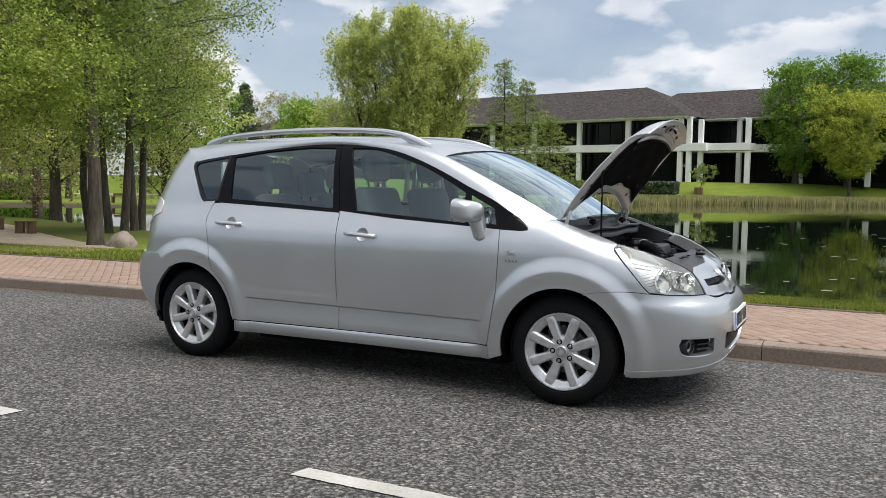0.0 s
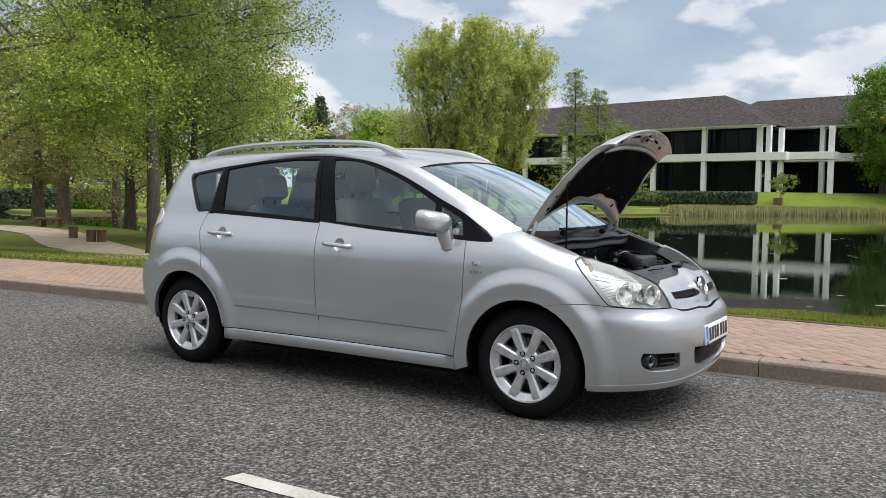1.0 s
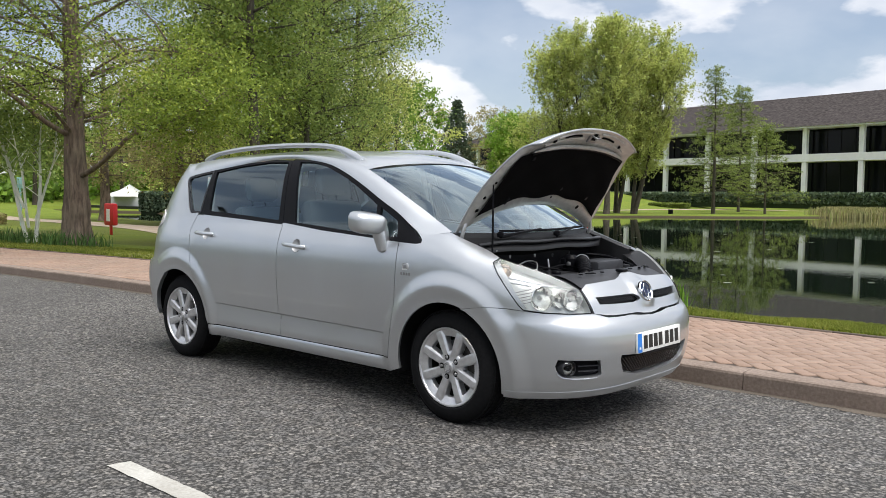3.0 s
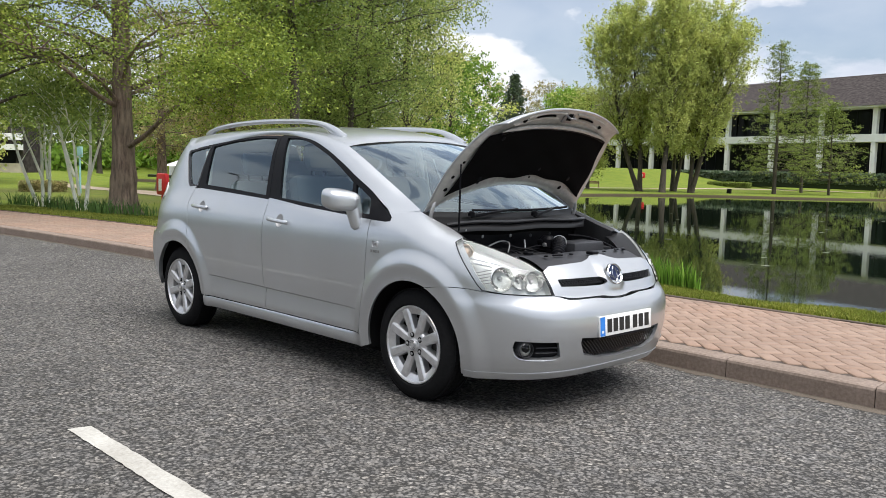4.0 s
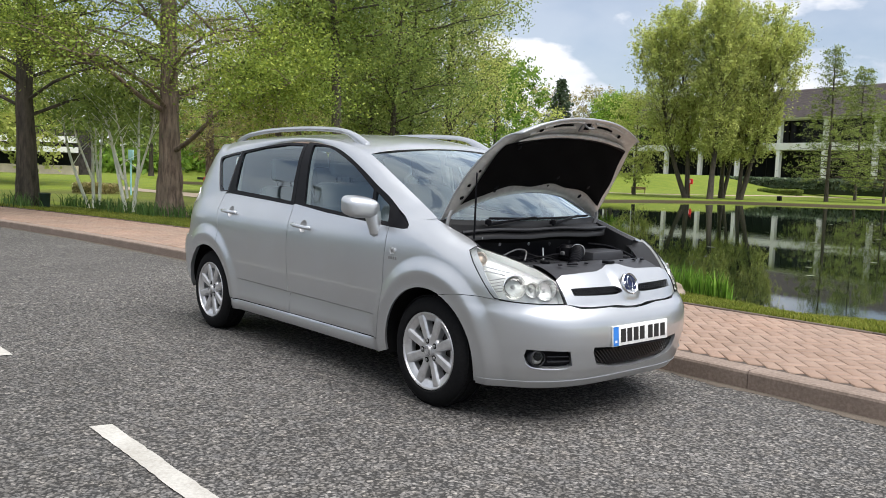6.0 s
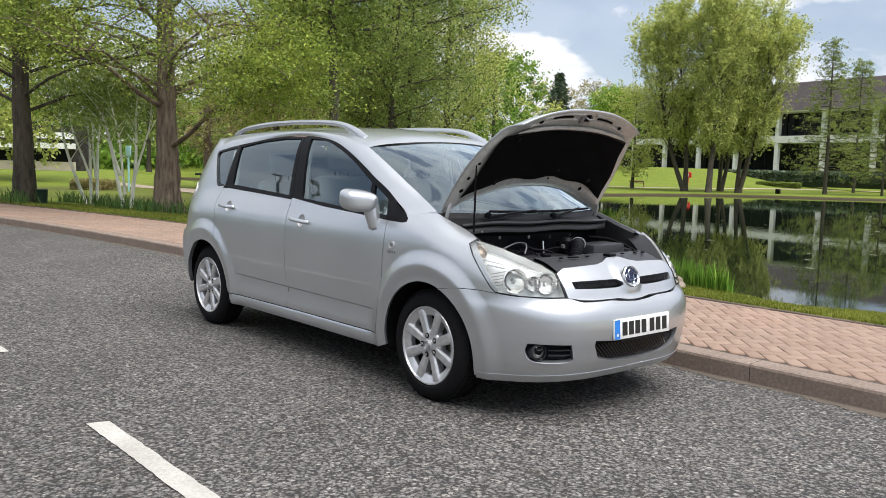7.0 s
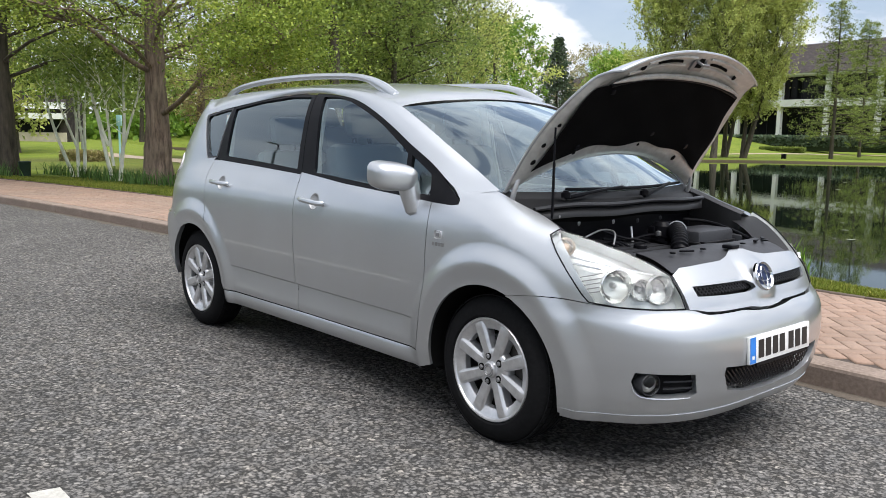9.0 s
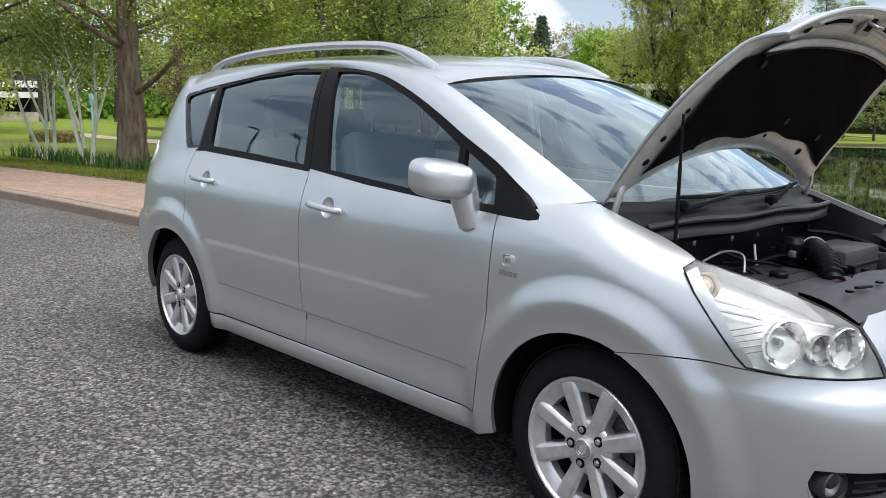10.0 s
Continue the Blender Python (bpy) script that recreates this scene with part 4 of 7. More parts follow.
for s in (-1, 1):
    poly = [(s * a, z) for a, z in fog]
    pk = panel("fog_pocket", poly, nose, TRIM, bumper, step=0.03, lip=0, offset=-0.035, flip=False, label="black fog lamp surround")
    c = nose(np.array(s * 36.6 * D), np.array(0.377)) + np.array([-0.012, 0, 0])
    n_dir = Vector((math.cos(s * 0.35), math.sin(s * 0.35), 0))
    mm = Matrix.Translation(c) @ n_dir.to_track_quat("Z", "Y").to_matrix().to_4x4()
    part("lamp_rim", lathed([(0.043, -0.05), (0.043, 0.002), (0.040, 0.005), (0.037, 0.003), (0.034, -0.02), (0.0, -0.045)], mm, 28), PLASTIC_LITE, pk)
    part("lamp_lens", lathed([(0.038, 0.002), (0.03, 0.010), (0.015, 0.014), (0.0, 0.015)], mm, 24), LENS, pk)
    part("lamp_bowl", lathed([(0.033, -0.012), (0.026, -0.026), (0.012, -0.034), (0.0, -0.036)], mm, 24), STEEL, pk)
    lip_run = [nose(np.array(s * a * D), np.array(z)) for a, z in ((40.9, 0.380), (40.2, 0.345), (38.8, 0.328), (36, 0.321), (32, 0.320), (28.4, 0.323))]
    part("pocket_lip", tubed(lip_run, [0.002, 0.004, 0.0045, 0.0045, 0.004, 0.002], 8), PAINT, pk)
    for zz in (0.362, 0.388):
        pts = [nose(np.array(s * a * D), np.array(zz)) + np.array([-0.018, 0, 0]) for a in np.linspace(27.5, 33.8, 6)]
        part("bar", tubed(pts, 0.005, 6), GLOSSBLACK, pk)
MIRRORED = plain("lamp reflector", (0.88, 0.89, 0.88), 0.09, metal=0.8, vary=0.05)
HOUSING = plain("lamp housing silver", (0.66, 0.675, 0.665), 0.33, metal=0.35, scale=9, vary=0.35, bump=0.4, spec=0.4)
# upper grille panel and headlamps


def nose_grille(psi, z):
    """The nose with the swelling that carries the badge."""
    p = nose(psi, z)
    d = np.hypot(p[..., 1] / 0.095, (p[..., 2] - 0.740) / 0.082)
    p[..., 0] = p[..., 0] + 0.020 * smoothstep(1.35, 0.6, d)
    return p


slot = [(26.6 * D, 0.733), (15 * D, 0.732), (6.6 * D, 0.730), (4.9 * D, 0.716), (4.4 * D, 0.703), (5.6 * D, 0.692), (8.2 * D, 0.688), (16 * D, 0.690), (25.6 * D, 0.696)]
slot_l = [(-a, z) for a, z in slot]
half = [(28.3 * D, 0.652), (29.2 * D, 0.70), (31 * D, 0.775), (28.5 * D, 0.797), (20 * D, 0.803), (12 * D, 0.806), (8 * D, 0.816), (4 * D, 0.833), (0, 0.837)]
gp_low = [(-26.4 * D, 0.649), (-24.0 * D, 0.641), (-20 * D, 0.636), (-8 * D, 0.634), (-4 * D, 0.625), (0, 0.622), (4 * D, 0.625), (8 * D, 0.634), (20 * D, 0.636), (24.0 * D, 0.641), (26.4 * D, 0.649)]
grille_panel = panel("grille_panel", gp_low + half + [(-a, z) for a, z in half[::-1][1:]], nose_grille, PAINT, car, holes=[slot, slot_l], step=0.024, lip=0.025, flip=False, label="silver grille panel with a central oval badge")
for poly in (slot, slot_l):
    mesh_grille("upper_grille", dense(poly, 0.02), grille_panel, 0.012, 0.02, 0.003)
panel("slot_shadow", [(-25 * D, 0.645), (25 * D, 0.645), (25 * D, 0.60), (-25 * D, 0.60)], nose, DARK, grille_panel, step=0.06, lip=0, offset=-0.02)
at_badge = pose(float(nose_grille(np.array(0.0), np.array(0.735))[0]) - 0.001, 0, 0.737, 0, 71, 0) @ Matrix.Diagonal((0.98, 1.08, 1, 1))
badge = part("badge", lathed([(0.063, 0.0), (0.063, 0.012), (0.058, 0.016), (0.052, 0.010)], at_badge, 40), CHROME, grille_panel, "plain chrome oval badge on dark blue")
part("badge_face", lathed([(0.054, 0.0), (0.054, 0.007), (0.0, 0.010)], at_badge, 36), plain("badge blue", (0.012, 0.02, 0.06), 0.35, spec=0.2), badge)
for sx, sy, dz in ((0.8, 1.85, 0.006), (1.6, 0.75, 0.003)):
    part("badge_ring", lathed([(0.0235, 0.007 + dz), (0.0253, 0.0095 + dz), (0.0272, 0.007 + dz)], at_badge @ Matrix.Diagonal((sx, sy, 1, 1)), 32), CHROME, badge)

for s in (-1, 1):
    outline = [(50.0 * D, 0.674), (44 * D, 0.663), (36 * D, 0.657), (29.3 * D, 0.656), (30.0 * D, 0.70), (31.8 * D, 0.775), (35.5 * D, 0.812), (41 * D, 0.850), (48 * D, 0.888), (54 * D, 0.914), (58.0 * D, 0.930), (60 * D, 0.910), (58 * D, 0.85), (55 * D, 0.78), (51.5 * D, 0.70)]
    poly = [(s * a, z) for a, z in outline]
    hl = panel("headlamp", poly, nose, LENS, car, step=0.03, lip=0.0, offset=0.003, flip=False, label="large clear almond-shaped headlamp")
    hl.visible_shadow = False
    panel("lamp_housing", poly, nose, HOUSING, hl, step=0.03, lip=-0.052, offset=-0.053)
    rim = [nose(np.array(a), np.array(z)) for a, z in dense(poly, 0.03)]
    part("lamp_seal", tubed(rim + rim[:1], 0.0030, 6, False), TRIM, hl)
    forward = Vector((0.9, s * 0.42, 0.06)).normalized().to_track_quat("Z", "Y").to_matrix().to_4x4()
    for a, z, r, clear in ((43.6, 0.733, 0.060, True), (38.2, 0.722, 0.038, False), (34.2, 0.722, 0.052, False)):
        c = nose(np.array(s * a * D), np.array(z)) - np.array([0.036, s * 0.017, 0])
        mm = Matrix.Translation(c) @ forward
        bowl = part("reflector", lathed([(r * 1.10, 0.004), (r * 1.10, 0.016), (r * 1.05, 0.020), (r, 0.014), (r * 0.93, 0.0), (r * 0.80, -0.02), (r * 0.55, -0.04), (r * 0.25, -0.05), (0, -0.05)], mm, 36), MIRRORED, hl)
        part("bulb", lathed([(0.012, -0.05), (0.012, -0.012), (0.008, -0.002), (0, 0.0)], mm, 14), ALLOY, bowl)
        part("bowl_ring", lathed([(r * 0.78, -0.020), (r * 0.74, -0.012), (r * 0.70, -0.022)], mm, 32), STEEL, bowl)
        for k in range(10):
            q = mm @ Matrix.Rotation(2 * math.pi * k / 10, 4, "Z")
            part("flute", tubed([q @ Vector((r * 0.92, 0, 0.0)), q @ Vector((r * 0.66, 0, -0.030)), q @ Vector((r * 0.34, 0, -0.046))], 0.0022, 4), CHROME, bowl)
        if clear:
            part("projector_lens", lathed([(r * 0.98, 0.010), (r * 0.8, 0.020), (r * 0.5, 0.027), (r * 0.2, 0.030), (0, 0.030)], mm, 30), LENS, bowl).visible_shadow = False
    c = nose(np.array(s * 55.3 * D), np.array(0.868)) - np.array([0.026, s * 0.016, 0.004])
    aim = Matrix.Translation(c) @ Vector((0.7, s * 0.7, 0.2)).normalized().to_track_quat("Z", "Y").to_matrix().to_4x4()
    part("indicator_bowl", lathed([(0.038, 0.012), (0.034, 0.006), (0.026, -0.012), (0.0, -0.022)], aim, 24), MIRRORED, hl)
    part("indicator", lathed([(0, 0.020), (0.011, 0.016), (0.018, 0.002), (0.018, -0.012), (0, -0.02)], aim, 20),
         plain("indicator lens", (0.62, 0.50, 0.40), 0.15, coat=0.6), hl, "pale amber indicator bulb cover")
    for k in range(5):
        z0 = 0.700 + 0.016 * k
        pts = [nose(np.array(s * a * D), np.array(z0 + 0.004 * (50 - a))) - np.array([0.030, s * 0.018, 0]) for a in np.linspace(50.2 + 0.3 * k, 46.4, 4)]
        part("reflector_rib", tubed(pts, 0.0022, 6), STEEL, hl)
    for q0, q1 in (((56.5, 0.838), (35.0, 0.772)), ((55.0, 0.812), (46.5, 0.790))):
        pts = [nose(np.array(s * (q0[0] + (q1[0] - q0[0]) * f) * D), np.array(q0[1] + (q1[1] - q0[1]) * f)) - np.array([0.034, s * 0.02, 0]) for f in np.linspace(0, 1, 7)]
        part("lamp_ridge", tubed(pts, 0.0042, 8), MIRRORED, hl)

# number plate, drawn as plain bars
plate_x = 2.2265
m_plate = pose(plate_x - 0.006, -0.004, 0.480, 0, -4, 0) @ Matrix.Diagonal((1, 0.955, 0.98, 1))
plate = part("number_plate", boxed(-0.006, 0.006, -0.26, 0.26, -0.0555, 0.0555, 0.003, m_plate), WHITE, bumper, "white number plate with plain dark bars")
part("plate_band", boxed(0.0065, 0.0075, -0.257, -0.211, -0.052, 0.052, 0, m_plate), PLATEBLUE, plate)
part("plate_mark", boxed(0.0078, 0.0085, -0.243, -0.225, -0.036, -0.022, 0, m_plate), WHITE, plate)
for y0 in (-0.190, -0.131, -0.072, -0.013, 0.065, 0.125, 0.187):
    part("plate_bar", boxed(0.0065, 0.0078, y0, y0 + 0.044, -0.037, 0.037, 0, m_plate), INK, plate)
part("plate_strip", boxed(-0.004, 0.005, -0.20, 0.22, -0.068, -0.056, 0, m_plate), TRIM, plate)

# tailgate, rear bumper
gate = [(-42 * D, 0.745), (42 * D, 0.745), (45 * D, 0.95), (50 * D, 1.1), (52 * D, 1.3), (50 * D, 1.47), (30 * D, 1.53), (0, 1.55), (-30 * D, 1.53), (-50 * D, 1.47), (-52 * D, 1.3), (-50 * D, 1.1), (-45 * D, 0.95)]
panel("tailgate", gate, tail, PAINT, car, step=0.05, flip=True)
rb = [(math.atan2(float(side_y(x, z)), XT - x), z) for x, z in [(-1.735, 0.30), (-1.742, 0.36), (-1.70, 0.49), (-1.63, 0.575), (-1.553, 0.645), (-1.66, 0.732), (-1.80, 0.728)]]
rb_poly = [(0, 0.30), (40 * D, 0.30)] + rb + [(50 * D, 0.735), (0, 0.735)]
panel("rear_bumper", rb_poly + [(-a, z) for a, z in rb_poly[::-1][1:-1]], tail, PAINT, car, step=0.035, lip=0.03, offset=0.010, flip=True)

# ---- the car: wheels, fittings, bonnet, engine bay, cabin ----
# Dusty brown of the brake disc; on the barrel it stands for shade.
DUST_SHADE = plain("brake dust and wheel shade", (0.075, 0.068, 0.062), 0.6, metal=0.3, scale=20, vary=0.4)


def build_wheel(x, sign):
    """An eight-spoke alloy wheel with its tyre; its face looks along y * sign."""
    R, tw = 0.315, 0.20
    face = sign * 0.822
    m0 = Matrix.Translation((x, face, 0.3135)) @ Vector((0, sign, 0)).to_track_quat("Z", "X").to_matrix().to_4x4()
    m = m0 @ pose(0, 0, 0, 0, 0, 22.5 if x > 0 else 17.5)
    prof = [(0.214, -tw), (0.235, -tw - 0.004), (0.275, -tw + 0.002), (0.301, -tw + 0.018), (0.312, -tw + 0.04), (R, -tw / 2), (0.312, -0.04), (0.301, -0.018), (0.275, -0.002), (0.250, 0.004), (0.232, 0.003), (0.218, -0.008), (0.214, -0.02)]
    wheel = part("wheel", lathed(prof, m, 56), RUBBER, car, "black tyre on a silver eight-spoke alloy wheel")
    bm = bmesh.new()
    for k in range(72):
        a = 2 * math.pi * k / 72
        for c in (-0.155, -0.115, -0.075, -0.04):
            box(bm, -0.011, 0.011, -0.012, 0.012, -0.002, 0.0035, 0, m @ Matrix.Rotation(a + 3 * c, 4, "Z") @ Matrix.Translation((R - 0.0015, 0, c)) @ Matrix.Rotation(math.pi / 2, 4, "Y"))
    part("tread", bm, RUBBER, wheel, smooth=False)
    rim_prof = [(0.219, -0.022), (0.2225, -0.004), (0.219, 0.001), (0.213, 0.0), (0.209, -0.008), (0.196, -0.014), (0.176, -0.021), (0.171, -0.027), (0.170, -0.055)]
    rim = part("rim", lathed(rim_prof, m, 64), ALLOY, wheel, "silver eight-spoke alloy rim")
    bm = bmesh.new()
    for k in range(8):
        q = m @ Matrix.Rotation(2 * math.pi * k / 8, 4, "Z")
        rows = [(0.050, 0.0280, -0.016), (0.072, 0.0262, -0.013), (0.092, 0.0258, -0.0115), (0.12, 0.0272, -0.0095), (0.150, 0.0288, -0.008), (0.175, 0.0298, -0.007), (0.198, 0.0308, -0.006), (0.2085, 0.0308, -0.010)]
        rings = []
        for r, w, top in rows:
            rings.append([bm.verts.new(q @ Vector(c)) for c in ((r, -w * 1.04, -0.060), (r, -w, top - 0.012), (r, -w * 0.80, top - 0.003), (r, -w * 0.62, top), (r, w * 0.62, top), (r, w * 0.80, top - 0.003), (r, w, top - 0.012), (r, w * 1.04, -0.060))])
        for A, B in zip(rings, rings[1:]):
            for i in range(7):
                bm.faces.new((A[i], A[i + 1], B[i + 1], B[i]))
        bm.faces.new(rings[-1])
    part("spokes", bm, ALLOY, rim, angle=28)
    part("hub", lathed([(0.094, -0.060), (0.091, -0.030), (0.086, -0.022), (0.076, -0.0165), (0.050, -0.0155), (0.036, -0.016), (0.034, -0.004), (0.029, 0.0), (0.0, 0.0015)], m, 48), ALLOY, rim)
    for r in (0.0275, 0.019):
        part("hub_ring", lathed([(r + 0.0015, 0.0), (r, 0.0028), (r - 0.0025, 0.0028), (r - 0.004, 0.0)], m, 28), STEEL, rim)
    for k in range(5):
        q = m0 @ Matrix.Rotation(math.pi / 2 + 2 * math.pi * k / 5, 4, "Z") @ Matrix.Translation((0.057, 0, 0))
        bolt = part("wheel_nut", lathed([(0.0165, -0.02), (0.0165, -0.0138), (0.0155, -0.0134), (0, -0.0134)], q, 18), DARK, rim)
        part("nut_head", lathed([(0.0100, -0.022), (0.0100, -0.010), (0.007, -0.007), (0, -0.0065)], q, 6), STEEL, bolt)
    # The barrel is the rim's alloy, darkened in colour for shade.
    part("barrel", lathed([(0.1985, -0.034), (0.196, -0.12), (0.214, -0.19)], m, 48), DUST_SHADE, rim, "inner rim darkened for the shade behind the spokes")
    part("brake_disc", lathed([(0.0, -0.07), (0.13, -0.07), (0.135, -0.075), (0.135, -0.09)], m, 40), DUST_SHADE, wheel)
    part("caliper", boxed(0.06, 0.14, -0.06, 0.06, -0.10, -0.055, 0.01, m), PLASTIC_SHADE, wheel)
    # liner and shade behind
    bm = bmesh.new()
    side = sign * 0.80
    ring0 = [(x + 0.385 * math.cos(a), 0.31 + 0.385 * math.sin(a)) for a in np.linspace(-0.05 if x > 0 else -0.2, math.pi + 0.2, 26)]
    A = [bm.verts.new((p[0], float(sign * (side_y(p[0], max(0.22, p[1])) - 0.03)), p[1])) for p in ring0]
    B = [bm.verts.new((p[0], sign * 0.42, p[1])) for p in ring0]
    for i in range(len(A) - 1):
        bm.faces.new((A[i], A[i + 1], B[i + 1], B[i]))
    bm.faces.new(B)
    part("wheel_arch_liner", bm, DARK, car)


for wx in WHEELS:
    for s in (-1, 1):
        build_wheel(wx, s)

PILLAR = plain("pale pillar trim", (0.52, 0.52, 0.50), 0.6)
# floor pan, inner shell, exhaust
part("floor_pan", boxed(-1.90, 1.80, -0.64, 0.64, 0.185, 0.27, 0.02), DARK, car)
for s in (-1, 1):
    part("inner_sill", boxed(-0.98, 0.98, s * 0.79 - 0.02, s * 0.79 + 0.02, 0.22, 0.45, 0), DARK, car)
    part("door_lining", boxed(-0.97, 0.95, s * 0.765 - 0.015, s * 0.765 + 0.015, 0.40, 0.985, 0.01), DASH, car)
    for sx in (-0.21, -1.20):
        za, zb = 0.9, 1.47 if sx > -1 else 1.38
        bm = tubed([(sx + 0.06, s * (float(side_y(sx, 1.05)) - 0.045), za), (sx, s * (float(side_y(sx, zb)) - 0.045), zb)], 0.035, 8)
        part("inner_pillar", bm, PILLAR, car)
part("exhaust", tubed([(-1.5, -0.52, 0.24), (-1.95, -0.52, 0.235)], 0.028, 12), STEEL, car)
# Low slabs added to keep light off the road beneath the car.
part("underbody_light_block", boxed(-0.95, 0.95, -0.60, 0.60, 0.150, 0.19, 0.01), DARK, car)
part("front_light_block", boxed(1.02, 1.80, -0.55, 0.55, 0.165, 0.20, 0.01), DARK, car)
part("rear_apron", boxed(-1.90, -1.55, -0.66, 0.66, 0.22, 0.40, 0.02), DARK, car)
part("headlining", boxed(-1.5, 0.40, -0.55, 0.55, 1.468, 1.478, 0.0), plain("headlining cloth", (0.55, 0.54, 0.51), 0.9), car)

# roof rails
for s in (-1, 1):
    pts = curve([(-1.48, 0.520, 1.512), (-1.40, 0.530, 1.540), (-1.25, 0.540, 1.571), (-0.9, 0.550, 1.597), (-0.45, 0.552, 1.605), (-0.05, 0.553, 1.594), (0.14, 0.553, 1.572), (0.26, 0.553, 1.530), (0.38, 0.555, 1.476)], 5)
    bm = bmesh.new()
    n = len(pts)
    rings = []
    for i, (x, y, z) in enumerate(pts):
        t = i / (n - 1)
        fat = 1.15 + 0.75 * (smoothstep(0.72, 0.92, t) + smoothstep(0.22, 0.04, t))
        d = (Vector(pts[min(i + 1, n - 1)]) - Vector(pts[max(i - 1, 0)])).normalized()
        up = Vector((-d.z, 0, d.x))
        ring = []
        for k in range(10):
            a = 2 * math.pi * k / 10
            o = up * (math.sin(a) * 0.016 * fat) + Vector((0, 1, 0)) * (math.cos(a) * 0.021)
            ring.append(bm.verts.new(Vector((x, s * y, z)) + o))
        rings.append(ring)
    for A, B in zip(rings, rings[1:]):
        for k in range(10):
            bm.faces.new((A[k], A[(k + 1) % 10], B[(k + 1) % 10], B[k]))
    bm.faces.new(rings[0][::-1])
    bm.faces.new(rings[-1])
    part("roof_rail", bm, PAINT, car, "silver raised roof rail")

SATIN = plain("satin silver", (0.42, 0.425, 0.43), 0.5, metal=0.5)
# door handles, mirrors, side badges
for s in (-1, 1):
    for x0, x1, zr, zf in ((-0.064, 0.158, 0.935, 0.922), (-1.135, -0.916, 0.972, 0.964)):
        xm, zm = (x0 + x1) / 2 + 0.01, (zr + zf) / 2 - 0.0005
        y0 = float(side_y(xm, zm))
        tilt = math.degrees(math.atan2(float(side_y(xm, zm - 0.05) - side_y(xm, zm + 0.05)), 0.1))
        m = Matrix.Translation((xm, s * (y0 + 0.0015), zm)) @ Matrix.Rotation(s * radians(tilt), 4, "X") @ Vector((0, s, 0)).to_track_quat("Z", "X").to_matrix().to_4x4()
        part("handle_cup", lathed([(0.046, -0.003), (0.043, -0.0025), (0.038, -0.010), (0.022, -0.020), (0, -0.023)], m, 36), SATIN, car)
        pts = curve([(x0, s * (y0 + 0.006), zr), (x0 + 0.03, s * (y0 + 0.026), zr - 0.002), (xm, s * (y0 + 0.032), zm), (x1 - 0.03, s * (y0 + 0.026), zf + 0.001), (x1, s * (y0 + 0.006), zf)], 4)
        part("door_handle", tubed(pts, [0.009] + [0.0135] * (len(pts) - 2) + [0.009], 10), PAINT, car, "silver pull handle")
    # mirror: a rounded shell with a stalk
    bm = bmesh.new()
    bmesh.ops.create_icosphere(bm, subdivisions=4, radius=1.0)
    for v in bm.verts:
        p = v.co
        q = p / max(1e-6, (abs(p.x) ** 3.4 + abs(p.y) ** 3.4 + abs(p.z) ** 3.4) ** (1 / 3.4))
        px_ = 0.785 + (q.x * 0.075 if q.x > -0.35 else -0.028)
        pz_ = 1.099 + q.z * (0.066 - 0.008 * (1 - q.y) / 2) - 0.012 * q.x + 0.006 * q.y
        v.co = Vector((px_ + 0.045 * (1 - (q.y + 1) / 2), s * (0.905 + q.y * 0.105), pz_))
    mir = part("door_mirror", bm, PAINT, car, "silver door mirror")
    bm = tubed([(0.838, s * 0.835, 1.065), (0.850, s * 0.828, 1.01), (0.860, s * 0.824, 0.97), (0.864, s * 0.822, 0.938), (0.864, s * 0.820, 0.922)], [0.052, 0.047, 0.043, 0.038, 0.018], 16)
    part("mirror_stalk", bm, PAINT, mir)
    part("mirror_glass", boxed(0.772, 0.776, s * 0.905 - 0.085, s * 0.905 + 0.085, 1.052, 1.142, 0.001), CHROME, mir)
    part("mirror_hinge", boxed(0.80, 0.86, s * 0.80 - 0.02, s * 0.80 + 0.02, 1.0, 1.062, 0.012), TRIM, mir)
    yb = float(side_y(1.07, 0.85))
    badge = part("side_badge", boxed(1.048, 1.095, s * yb - 0.004, s * yb + 0.004, 0.838, 0.874, 0.010), ALLOY, car, "small grey badge with plain marks")
    part("badge_mark", boxed(1.060, 1.083, s * (yb + 0.004) - 0.001, s * (yb + 0.004) + 0.001, 0.848, 0.864, 0.0), STEEL, badge)
    for k in range(4):
        part("badge_bar", boxed(1.035 + 0.021 * k, 1.049 + 0.021 * k, s * (yb + 0.003) - 0.002, s * (yb + 0.003) + 0.002, 0.806, 0.822, 0.0), STEEL, badge)

# windscreen base, cowl, wipers
def bay_rim(y):
    """The bay's rear edge, nearly straight across the car."""
    return np.array([1.478 - 0.045 * (abs(y) / 0.64) ** 3, y, 0.992 - 0.008 * (abs(y) / 0.64) ** 4 + 0.004 * math.sin(11 * y)])


rows_c = []
for f, dz in ((0.0, 0.004), (0.12, -0.012), (0.15, -0.022), (0.5, -0.016), (0.54, -0.026), (0.80, -0.022), (0.83, -0.034), (1.0, -0.004), (1.0, -0.05)):
    rows_c.append([np.array(screen_surf(np.array(u), np.array(1.0))) * (1 - f) + bay_rim(u * 0.66) * f + np.array([0, 0, dz]) for u in np.linspace(-0.98, 0.98, 25)])
P = np.array(rows_c)
i = np.arange(P.shape[0] * P.shape[1]).reshape(P.shape[:2])
q = np.stack([i[:-1, :-1], i[1:, :-1], i[1:, 1:], i[:-1, 1:]], axis=-1).reshape(-1, 4)
cowl = put("cowl", fast_mesh("cowl", P.reshape(-1, 3), q[:, ::-1], PLASTIC_SHADE, True), car, "dark grey plastic cowl under the windscreen")
